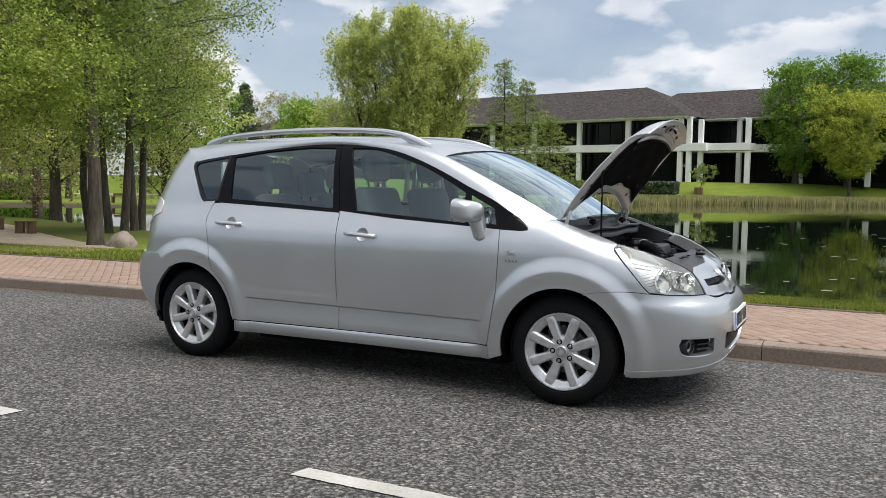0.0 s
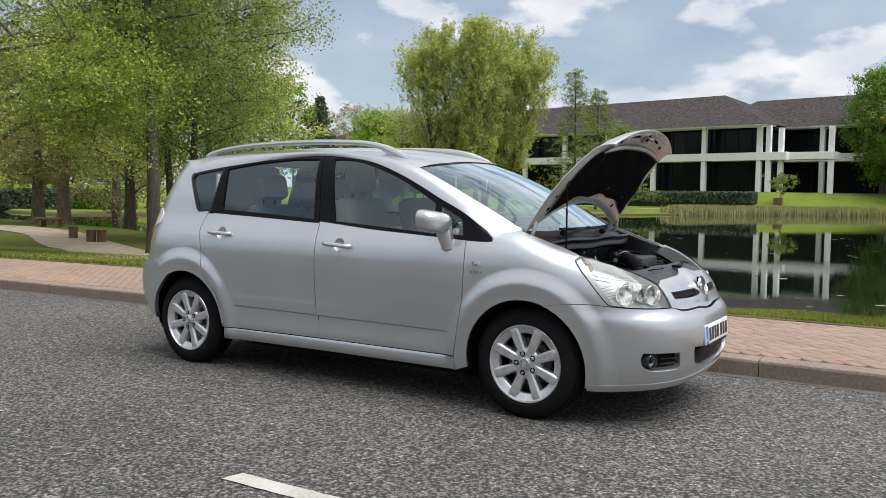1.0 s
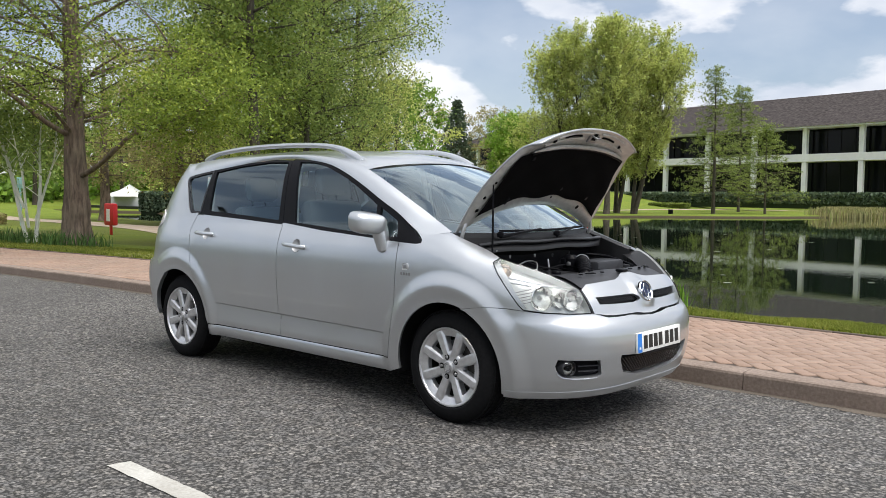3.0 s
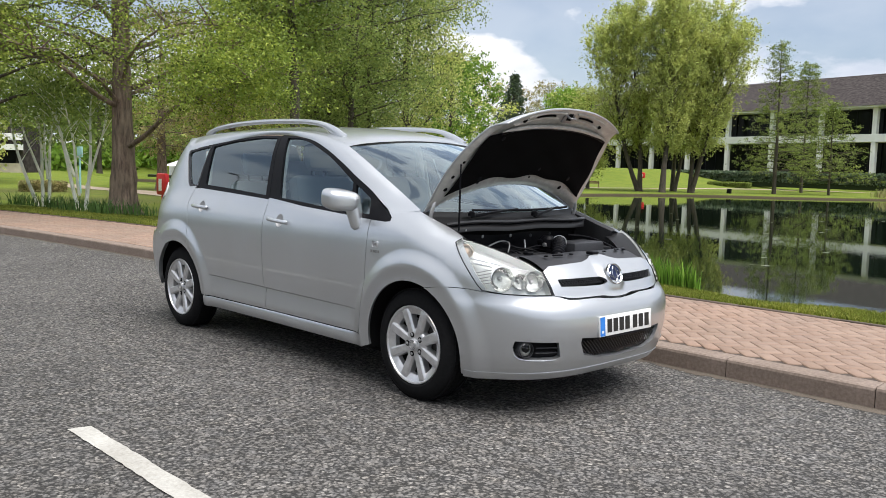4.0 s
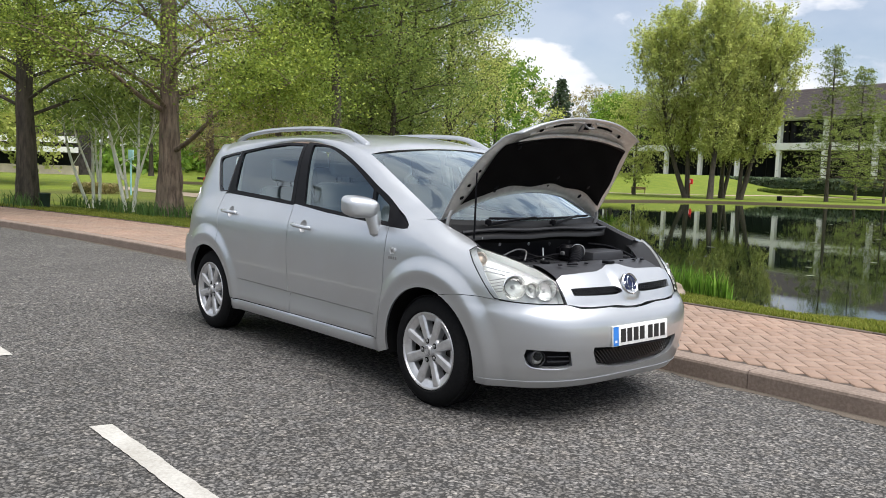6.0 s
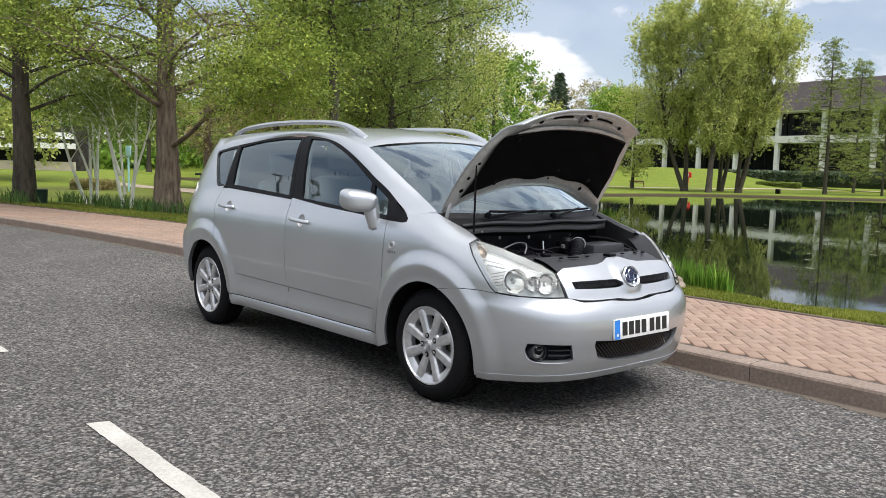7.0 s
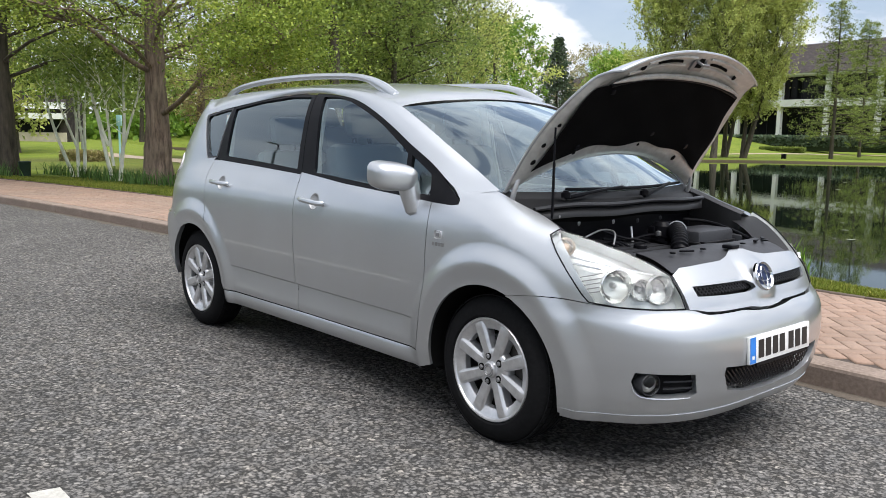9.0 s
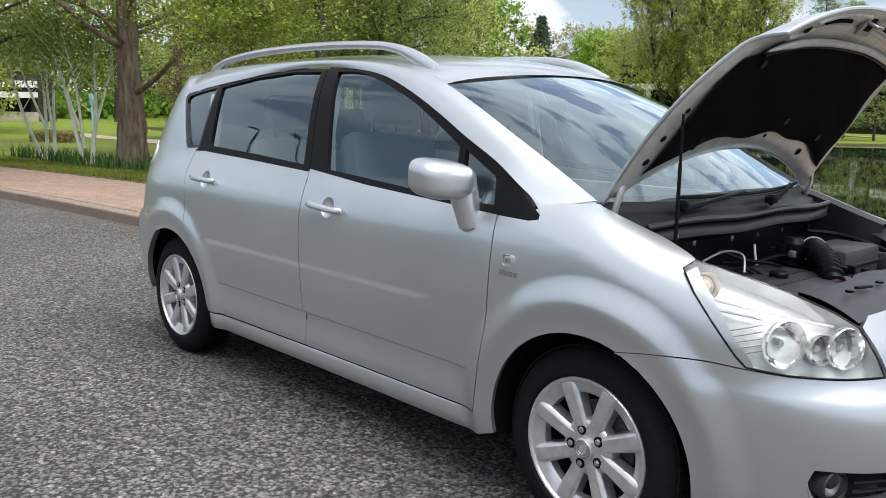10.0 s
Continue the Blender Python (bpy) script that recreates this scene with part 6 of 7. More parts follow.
def tree(name, label, x, y, h, r0, spread, first, limbs, leaves, leaf, leaf_mat, bark, seed, crown=round_crown, rise=0.35, droop=0.0, hang=0.0, clump=0.35, lean=(0, 0), flare=1.5, z=None, flat=0.2, group="", subs=4, stems=1, long=1.7, fork=0.0, vee=0.0, clear=0.0, low=0.4, lobes=(), wobble=0.012):
    rng = np.random.default_rng(seed)
    base = float(ground_z(np.array([x]), np.array([y]))[0]) if z is None else z
    root = thing(name, label, "tree", group, (x, y, base))
    wood, anchors = bmesh.new(), []
    for st in range(stems):
        sa = 2 * math.pi * st / stems + seed
        off = np.array([math.cos(sa), math.sin(sa)]) * (0.22 * (stems > 1))
        ln = np.array(lean) + off * fork * (stems > 1)
        ts = np.linspace(0, 1, 9)
        wob = np.cumsum(rng.normal(0, wobble * h / 8, (9, 2)), axis=0)
        trunk = np.stack([off[0] + ln[0] * ts * h + wob[:, 0], off[1] + ln[1] * ts * h + wob[:, 1], ts * h * (1 if st == 0 else rng.uniform(0.8, 1))], axis=1)
        if vee:
            out = vee * (1 - np.exp(-np.maximum(0, ts * h - 0.5) / 2.4)) * (0.7 + 0.6 * (st % 2))
            trunk[:, :2] += np.outer(out, [math.cos(sa), math.sin(sa)]) - off * 0.75
        trunk[0, 2] = -0.12
        rad = r0 * (1 - 0.9 * ts)
        pts = [trunk[0], trunk[0] * 0.85 + trunk[1] * 0.15, trunk[0] * 0.6 + trunk[1] * 0.4] + list(trunk[1:])
        rr = [rad[0] * flare, rad[0] * (1 + (flare - 1) * 0.45), rad[0] * (1 + (flare - 1) * 0.1)] + list(rad[1:])
        if name == "redwood_tree":
            rs = np.interp(np.linspace(0, len(pts) - 1, 8 * (len(pts) - 1) + 1), range(len(pts)), rr)
            first_vert = len(wood.verts)
            tube(wood, curve(pts, 8), [max(0.01, q) for q in rs], 26)
            wood.verts.ensure_lookup_table()
            for v in wood.verts[first_vert:]:
                cx, cy = np.interp(v.co.z, trunk[:, 2], trunk[:, 0]), np.interp(v.co.z, trunk[:, 2], trunk[:, 1])
                a = math.atan2(v.co.y - cy, v.co.x - cx)
                low_z = math.exp(-max(0.0, v.co.z) / 1.3)
                swell = 0.10 * math.sin(5 * a + 0.6 * v.co.z + seed) * (0.4 + low_z) + 0.16 * noise.noise((2.2 * math.cos(a), 2.2 * math.sin(a) + seed, 0.9 * v.co.z)) + 0.5 * low_z * max(0.0, noise.noise((3.5 * math.cos(a), 3.5 * math.sin(a), 2.4 * v.co.z + seed)) - 0.15)
                v.co.x, v.co.y = cx + (v.co.x - cx) * (1 + swell), cy + (v.co.y - cy) * (1 + swell)
        else:
            tube(wood, pts, [max(0.01, q) for q in rr], 12)
        for i in range(limbs // stems):
            f = (i + rng.uniform(0.2, 0.8)) / (limbs // stems)
            t = first + (1 - first) * f
            k = t * 8
            p0 = trunk[int(min(k, 7))] + (trunk[int(min(k, 7)) + 1] - trunk[int(min(k, 7))]) * (k - int(min(k, 7)))
            az = i * 2.39996 + rng.uniform(-0.4, 0.4) + seed + st
            L = spread * crown(f) * rng.uniform(0.75, 1.1)
            s = np.linspace(0, 1, 6)[:, None]
            turn = rng.uniform(-0.35, 0.35)
            d = np.stack([np.cos(az + turn * s[:, 0]), np.sin(az + turn * s[:, 0])], axis=1)
            limb = p0 + np.concatenate([d * s * L, (L * (rise * s - droop * s * s)) + rng.normal(0, 0.02 * L, (6, 1)) * s], axis=1)
            lr = max(0.012, min(0.052, r0 * 0.34) * (1 - 0.75 * t))
            tube(wood, limb, [lr * (1 - 0.8 * q) + 0.004 for q in s[:, 0]], 5, False)
            anchors.append((limb[2:], 1.0))
            for _ in range(subs):
                u = rng.uniform(0.3, 1.0)
                kk = u * 5
                q0 = limb[int(min(kk, 4))] + (limb[int(min(kk, 4)) + 1] - limb[int(min(kk, 4))]) * (kk - int(min(kk, 4)))
                a2 = az + rng.choice([-1, 1]) * rng.uniform(0.4, 1.2)
                l2 = L * rng.uniform(0.22, 0.45)
                s2 = np.linspace(0, 1, 4)[:, None]
                sub = q0 + np.concatenate([np.cos(a2) * s2 * l2, np.sin(a2) * s2 * l2, l2 * ((rise + rng.uniform(-0.2, 0.35)) * s2 - droop * s2 * s2)], axis=1)
                tube(wood, sub, [lr * 0.35 * (1 - 0.8 * q) + 0.003 for q in s2[:, 0]], 4, False)
                anchors.append((sub[1:], 1.3))
    clouds = []
    for dx, dy, dz, r, n in lobes:
        reach = math.hypot(dx, dy)
        limb = curve([(0, 0, dz - 1.5), (dx * 0.25, dy * 0.25, dz - 1.15), (dx * 0.55, dy * 0.55, dz - 0.55), (dx * 0.8, dy * 0.8, dz - 0.45), (dx * 1.15, dy * 1.15, dz - 0.1)], 4)
        tube(wood, limb, [0.066 * (1 - 0.85 * k / (len(limb) - 1)) + 0.006 for k in range(len(limb))], 7, False)
        hub = np.array([dx, dy, dz])
        tufts = hub + rng.normal(0, 1, (n // 40, 3)) * np.array([r * 0.55, r * 0.55, r * 0.40])
        for q in tufts[:: max(1, len(tufts) // 40)]:
            k = limb[rng.integers(len(limb) // 2, len(limb))]
            tube(wood, [k, (np.array(k) + q) / 2 + np.array([0, 0, 0.1]), q], [0.014, 0.009, 0.003], 4, False)
        clouds.append(tufts[rng.integers(0, len(tufts), n)] + rng.normal(0, 0.17, (n, 3)) * np.array([1, 1, 0.5]))
    part("trunk", wood, bark, root, angle=70)
    P = np.concatenate([a for a, _ in anchors])
    pick = rng.integers(0, len(P), leaves)
    A = P[pick] + rng.normal(0, 1, (leaves, 3)) * np.array([clump, clump, clump * 0.65])
    # leaves gather in tufts
    tuft = rng.normal(0, 1, (max(1, leaves // 26), 3)) * np.array([clump, clump, clump * 0.5]) + P[rng.integers(0, len(P), max(1, leaves // 26))]
    own = rng.random(leaves) < 0.85
    A[own] = tuft[rng.integers(0, len(tuft), own.sum())] + rng.normal(0, clump * 0.30, (own.sum(), 3)) * np.array([1, 1, 1 - 0.6 * flat])
    if hang:
        A[:, 2] -= rng.exponential(hang, leaves) * 0.6
    A = A[(np.hypot(A[:, 0], A[:, 1]) > clear) & (A[:, 2] > low * rng.uniform(0.75, 1.35, len(A)))]
    if clouds:
        A = np.concatenate([A] + clouds)
    put("crown", leaf_mesh("crown", A, leaf, leaf_mat, rng, flat, long), root)
    return root


# beside the pavement
tree("redwood_tree", "tall dawn redwood with fluted brown trunk and feathery foliage", -15.9, 5.0, 15, 0.275, 6.2, 0.16, 60, 105000, 0.039, LEAF_REDWOOD, BARK_RED, 3, cone_crown, 0.50, 0.38, 0.25, 0.50, flare=1.75, flat=0.55, clear=1.3, low=1.9, lobes=((5.2, -0.1, 3.15, 1.3, 16000), (0.9, -3.3, 4.1, 1.0, 6000), (3.0, 2.4, 4.6, 1.4, 10000)), group="redwoods", subs=6)
tree("redwood_tree", "dawn redwood with dark trunk and yellow-green foliage", -18.73, 2.34, 13, 0.255, 5.2, 0.17, 52, 80000, 0.040, LEAF_REDWOOD, BARK, 8, cone_crown, 0.50, 0.38, 0.25, 0.5, flare=1.35, flat=0.55, clear=1.1, low=2.0, group="redwoods", subs=6)
tree("redwood_tree", "dawn redwood further along the footway", -25.5, 0.6, 14, 0.27, 5.0, 0.16, 34, 26000, 0.07, LEAF_REDWOOD, BARK_RED, 12, cone_crown, 0.32, 0.25, 0.25, 0.5, flat=0.5, group="redwoods", subs=5)
# the clump on the near shore
tree("alder_tree", "slender alder with upright trunk on the lake shore", -12.1, 7.42, 13, 0.15, 2.25, 0.30, 40, 30000, 0.053, LEAF_ALDER, BARK, 21, round_crown, 0.45, 0.15, 0.15, 0.42, lean=(-0.01, 0.0), wobble=0.03, group="shore alders", subs=6)
tree("alder_tree", "many-stemmed alder leaning over the water", -17.2, 12.7, 11, 0.125, 3.2, 0.26, 44, 36000, 0.05, LEAF_ALDER, BARK, 22, round_crown, 0.4, 0.15, 0.2, 0.45, stems=2, fork=0.25, wobble=0.04, flare=1.15, group="shore alders", subs=6)
tree("alder_tree", "many-stemmed alder behind the boulder", -17.9, 14.0, 11.5, 0.125, 2.9, 0.25, 44, 36000, 0.05, LEAF_ALDER, BARK, 24, round_crown, 0.42, 0.15, 0.2, 0.45, stems=2, fork=0.2, wobble=0.04, flare=1.15, group="shore alders", subs=6)
tree("alder_tree", "leaning alder with a dark forked trunk", -18.8, 13.0, 10.5, 0.12, 4.0, 0.26, 36, 30000, 0.055, LEAF_ALDER, BARK, 25, round_crown, 0.42, 0.15, 0.2, 0.45, lean=(-0.05, 0.02), wobble=0.055, flare=1.15, group="shore alders", subs=5)
tree("poplar_tree", "tall pale green poplar with upright shoots", -24.2, 21.6, 15.5, 0.24, 2.4, 0.10, 66, 46000, 0.07, LEAF_WILLOW, BARK, 31, tall_crown, 1.3, 0.25, 0.4, 0.42, subs=5)
tree("poplar_tree", "broad pale green poplar on the far shore", -27.5, 18.6, 14, 0.24, 3.6, 0.12, 46, 30000, 0.08, LEAF_WILLOW, BARK, 32, tall_crown, 0.8, 0.25, 0.5, 0.5, subs=5)


def birch(x, y, seed, stems, h):
    """White stems that splay along the row of trees; each is (foot, lean, bow, height at which it leaves the clump)."""
    rng = np.random.default_rng(seed)
    base = float(ground_z(np.array([x]), np.array([y]))[0])
    root = thing("birch_tree", "multi-stemmed white birch with bare white trunks", "tree", "white birches", (x, y, base))
    tips = []
    for foot, lean, bow, z0 in stems:
        s = np.linspace(0, 1, 14)
        ph, across = rng.uniform(0, 6.28), rng.uniform(-0.12, 0.12)
        top = h * rng.uniform(0.85, 1.0) - z0
        pts = []
        for q in s:
            o = foot + lean * top * (q + bow * q * (1 - q)) + 0.05 * math.sin(7 * q + ph) * q
            w = across * top * q + 0.05 * math.cos(6 * q + ph) * q + 0.06 * math.sin(9 * foot)
            pts.append((o * 0.70 - w * 0.71, o * 0.71 + w * 0.70, z0 - 0.1 + top * q))
        r0 = 0.052 if z0 == 0 else 0.034
        part("stem", tubed(pts, [r0 * (1 - 0.80 * q) + 0.006 for q in s], 9), BARK_BIRCH, root)
        for q in (0.42, 0.55, 0.64, 0.73, 0.82, 0.93):
            p = Vector(pts[int(q * 13)])
            az = rng.uniform(0, 6.28)
            tip = p + Vector((math.cos(az) * 0.6, math.sin(az) * 0.6, rng.uniform(0.35, 0.9)))
            part("twig", tubed([p, (p + tip) / 2 + Vector((0, 0, 0.06)), tip], [0.015, 0.009, 0.004], 5), BARK_BIRCH, root)
            tips += [tuple(tip), tuple((p + tip) / 2), pts[-1]]
    P = np.array(tips)
    A = P[rng.integers(0, len(P), 7000)] + rng.normal(0, 0.40, (7000, 3))
    A = A[A[:, 2] > h * rng.uniform(0.42, 0.75, len(A))]
    put("crown", leaf_mesh("crown", A, 0.05, LEAF_ALDER, rng), root)


birch(-21.05, 4.75, 2, ((-0.08, -0.26, 0.5, 0), (0.02, -0.11, -0.3, 0), (0.14, 0.01, 0.2, 0), (0.13, -0.05, 0.4, 0.9), (0.0, -0.28, 0.3, 0.9)), 3.7)
birch(-17.65, 4.6, 5, ((-0.05, -0.22, 0.5, 0), (0.06, 0.09, 0.3, 0), (-0.06, -0.08, -0.3, 0.5), (0.09, 0.24, 0.5, 0.7), (-0.16, -0.30, 0.2, 1.0)), 3.6)

# brown deciduous conifers and woods beyond the left lawn
for k, (x, y, h) in enumerate(((-34.2, 18.6, 9), (-31.6, 18.2, 9.5), (-40, 17.5, 10), (-37, 25.0, 10))):
    tree("cypress_tree", "swamp cypress still brown and thinly leaved", x, y, h, 0.30, 3.4, 0.22, 34, 9000, 0.09, LEAF_BROWN, BARK_RED, 40 + k, round_crown, 0.12, 0.22, 0.15, 0.45, flare=1.7, group="brown cypresses", subs=5)
WOODS = ((-58, 44, 13), (-66, 36, 12), (-52, 52, 12), (-74, 44, 14), (-80, 30, 13), (-48, 10, 10), (-54, 3, 12), (-44, 2, 11), (-64, -2, 13), (-78, 8, 14), (-84, 20, 14), (-38, -6, 11), (-50, -12, 12),
         (-60, 60, 12), (-70, 70, 13), (-86, 60, 14), (-94, 46, 14))
for k, (x, y, h) in enumerate(WOODS):
    mat = (LEAF_ALDER, LEAF_WILLOW, LEAF_DARK, LEAF_ALDER)[k % 4]
    tree("park_tree", "leafy park tree beyond the lawn", x, y, h, 0.25, h * 0.40, 0.16, 30, 5500, 0.19, mat, BARK, 60 + k, round_crown, 0.45, 0.15, 0.2, 0.75, group="park trees", subs=4)
tree("fir_tree", "dark conical fir standing among bare trees", -82, 95, 14.0, 0.25, 4.6, 0.06, 140, 30000, 0.15, LEAF_FIR, BARK, 91, cone_crown, -0.05, 0.18, 0.1, 0.28, flat=0.6, subs=4)
tree("park_tree", "low olive-green tree beside the willows", -43.6, 62.4, 9.4, 0.16, 3.0, 0.14, 36, 10000, 0.11, LEAF_WILLOW, BARK, 95, round_crown, 0.45, 0.15, 0.2, 0.5, group="park trees", subs=5)
tree("lime_tree", "fresh bright green lime tree", -63.3, 84.5, 9.8, 0.22, 3.0, 0.14, 44, 20000, 0.15, LEAF_BRIGHT, BARK, 92, round_crown, 0.4, 0.1, 0.1, 0.7)
for k, (x, y, h, sp) in enumerate(((-92, 100, 13, 3.6), (-87, 102, 12, 3.2), (-76, 96, 12, 2.6), (-70, 92, 9.5, 2.8), (-98, 92, 13, 3.6))):
    tree("bare_tree", "thinly leaved tree on the skyline", x, y, h, 0.18, sp, 0.15, 34, 4500, 0.13, LEAF_BROWN, BARK, 100 + k, round_crown, 0.8, 0.1, 0.0, 0.6, group="skyline trees", subs=5)

# willows and larches on the far bank
for k, (x, y, h, sp, ln, n, st) in enumerate(((-37.0, 61.1, 15.0, 2.7, (-0.10, -0.10), 34000, 2), (-33.6, 59.4, 16.0, 1.9, (-0.012, -0.012), 26000, 1), (-36.8, 66.6, 15.8, 2.0, (0.045, 0.045), 26000, 3), (-33.4, 63.8, 14.8, 2.8, (0.09, 0.095), 38000, 3))):
    tree("willow_tree", "tall upright crack willow in pale spring leaf", x, y, h, 0.29 - 0.03 * st, sp, 0.20, 84, int(1.3 * n), 0.096, LEAF_WILLOW, BARK, 120 + k, plume_crown, 1.75, 0.35, 0.45, 0.36, lean=ln, stems=st, vee=0.75, low=2.3, flare=1.35, wobble=0.024, group="far bank willows", subs=6, long=2.2)
for k, (x, y, h, sp, n) in enumerate(((-30.2, 73.4, 14.0, 3.7, 13000), (-32.6, 85.2, 13.4, 5.6, 19000), (-26.6, 77.1, 8.6, 3.9, 9000))):
    tree("larch_tree", "open-branched larch with layered needles", x, y, h, 0.19 - 0.035 * k, sp, 0.13, 56, n, 0.085, LEAF_LARCH, BARK, 130 + k, cone_crown, 0.10, 0.10, 0.05, 0.42, flat=0.75, group="larches", subs=7, flare=1.2)
tree("maple_tree", "large dark green tree before the offices", -5.4, 109.2, 14.6, 0.35, 4.0, 0.10, 56, 30000, 0.15, LEAF_DARK, BARK, 141, round_crown, 0.45, 0.1, 0.1, 0.8, subs=5)
tree("maple_tree", "large dark green tree before the offices", 0.5, 109.8, 15.4, 0.35, 4.0, 0.10, 56, 30000, 0.15, LEAF_DARK, BARK, 142, round_crown, 0.45, 0.1, 0.1, 0.8, subs=5)
tree("small_maple_tree", "small yellow-green maple with thin trunk", 0.9, 104.6, 11.4, 0.2, 4.9, 0.22, 52, 26000, 0.125, LEAF_YELLOW, BARK, 143, round_crown, 0.5, 0.1, 0.1, 0.6, subs=5)

# ---- offices across the lake ----
ROOF = plain("brown roof tile", (0.050, 0.043, 0.041), 0.9, scale=2.5, vary=0.6, bump=0.3, spec=0.1)
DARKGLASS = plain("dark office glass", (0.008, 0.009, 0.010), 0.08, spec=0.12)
# Near-black that puts the shade behind the columns into walls and frames.
SHADE = plain("facade recess shade", (0.014, 0.014, 0.015), 0.8, spec=0.15)
OFFICE = pose(-17.3, 105.2, 2.05) @ Matrix(((-0.984, 0.179, 0, 0), (0.179, 0.984, 0, 0), (0, 0, 1, 0), (0, 0, 0, 1)))


def office_part(name, parent, mat, x0, x1, y0, y1, z0, z1, bevel=0.0, label=""):
    bm = boxed(x0, x1, y0, y1, z0, z1, bevel, OFFICE)
    return part(name, bm, mat, parent, label, smooth=False)


def wing(x0, x1, y0, depth, bays, roof_in, ridge, label):
    b = thing("office_building", label, "building")
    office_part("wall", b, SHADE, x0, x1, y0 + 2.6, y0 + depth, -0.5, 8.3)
    step = (x1 - x0) / bays
    for k in range(bays):
        for z0, z1 in ((0.15, 3.95), (5.05, 8.1)):
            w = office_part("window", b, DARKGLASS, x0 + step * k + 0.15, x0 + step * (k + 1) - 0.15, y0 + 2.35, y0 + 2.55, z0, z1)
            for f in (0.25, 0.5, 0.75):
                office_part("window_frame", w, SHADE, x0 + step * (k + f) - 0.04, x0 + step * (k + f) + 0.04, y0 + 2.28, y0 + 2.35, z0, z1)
    for k in range(bays + 1):
        cx = x0 + step * k
        for z0, z1 in ((-0.4, 4.02), (4.98, 8.35)):
            office_part("column", b, RENDER_WHITE, cx - 0.30, cx + 0.30, y0, y0 + 0.6, z0, z1, 0.03)
    office_part("balcony_band", b, RENDER_WHITE, x0 - 0.5, x1 + 0.5, y0 - 0.12, y0 + 2.4, 4.0, 5.0, 0.03, "white concrete balcony band")
    office_part("eaves_board", b, RENDER_WHITE, x0 - 1.2, x1 + 1.2, y0 - 1.0, y0 + 2.4, 8.32, 8.5, 0.0)
    bm = bmesh.new()
    e = [(x0 - 1.4, y0 - 1.2), (x1 + 1.4, y0 - 1.2), (x1 + 1.4, y0 + depth), (x0 - 1.4, y0 + depth)]
    low = [bm.verts.new(OFFICE @ Vector((*p, 8.5))) for p in e]
    mid = y0 + depth * 0.45
    r0, r1 = bm.verts.new(OFFICE @ Vector((x0 + roof_in, mid, ridge))), bm.verts.new(OFFICE @ Vector((x1 - roof_in, mid, ridge)))
    for f in ((low[0], low[1], r1, r0), (low[2], low[3], r0, r1), (low[1], low[2], r1), (low[3], low[0], r0), low[::-1]):
        bm.faces.new(f)
    roof = part("roof", bm, ROOF, b, "low-pitched brown tiled roof", smooth=False)
    return b, roof


main, roof = wing(1.9, 89.9, 0.0, 26, 12, 9.8, 13.9, "long two-storey office with white columns and brown roof")
for cx, cy, top_z in ((0.72, 0.0, 8.35), (-0.55, 0.7, 8.0), (-6.4, 1.1, 7.95)):
    for z0, z1 in ((-0.4, 4.02), (4.98, top_z)):
        office_part("column", main, RENDER_WHITE, cx - 0.30, cx + 0.30, cy, cy + 0.56, z0, z1, 0.03)
office_part("balcony_corner", main, RENDER_WHITE, -1.6, 1.4, -0.11, 2.3, 4.0, 5.0, 0.03)
office_part("balcony_return", main, RENDER_WHITE, -6.8, -1.6, 0.8, 3.2, 4.05, 4.95, 0.03)
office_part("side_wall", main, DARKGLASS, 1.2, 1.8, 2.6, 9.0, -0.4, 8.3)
wing(-58.0, 12.0, 6.6, 22, 9, 3.0, 13.3, "second office wing set back, brown tiled roof")

# office beyond the left trees
CREAM = plain("cream render", (0.50, 0.44, 0.35), 0.85, scale=2)
left_b = thing("office_building", "low white office with ribbon windows behind birches", "building")
LB = pose(-66.5, 18.2, -0.25, 0, 0, 48)
for nm, mat, y0, y1, z0, z1 in (("wall", ROOF, 0, 3, 0, 4.0), ("base_wall", CREAM, -0.2, 0, 0, 1.1), ("fascia", RENDER_WHITE, -0.9, 0, 2.15, 2.6), ("fascia", RENDER_WHITE, -0.5, 0, 2.95, 3.45)):
    part(nm, boxed(-26, 0.4, y0, y1, z0, z1, 0, LB), mat, left_b, smooth=False)
for k in range(16):
    for z0, z1 in ((1.1, 2.15),):
        w = part("window", boxed(-25.6 + 1.6 * k, -24.2 + 1.6 * k, -0.06, 0.02, z0, z1, 0, LB), DARKGLASS, left_b, smooth=False)
pav = thing("lake_pavilion", "white tented pavilion beyond the water", "pavilion")
part("wall", boxed(-71, -65, 33.0, 36, 0.0, 0.9, 0.05), RENDER_WHITE, pav, smooth=False)
part("canopy", lathed([(2.4, 0.9), (1.7, 1.15), (0.8, 1.5), (0.0, 2.0)], pose(-68, 33.5, 0.0), 6), RENDER_WHITE, pav)
part("deck", boxed(-73, -63, 31.8, 33, -0.5, 0.05, 0.02), PLASTIC_SHADE, pav, smooth=False)

# woods that close the view beyond the lawns
def far_woods(label, pts, h, n, mat, seed):
    rng = np.random.default_rng(seed)
    c = np.array(curve(pts, 10))
    k = rng.integers(0, len(c) - 1, n)
    P = c[k] + (c[k + 1] - c[k]) * rng.random((n, 1)) + rng.normal(0, 2.2, (n, 2))
    top = h * (0.72 + 0.28 * np.array([noise.noise((float(a) * 0.16, float(b) * 0.16, seed)) for a, b in P]))
    z = ground_z(P[:, 0], P[:, 1]) + top * rng.random(n) ** 0.8
    ob = put("far_woods", leaf_mesh("far_woods", np.concatenate([P, z[:, None]], axis=1), 0.5, mat, rng))
    tagged(ob, label, "woods", kind="stuff")


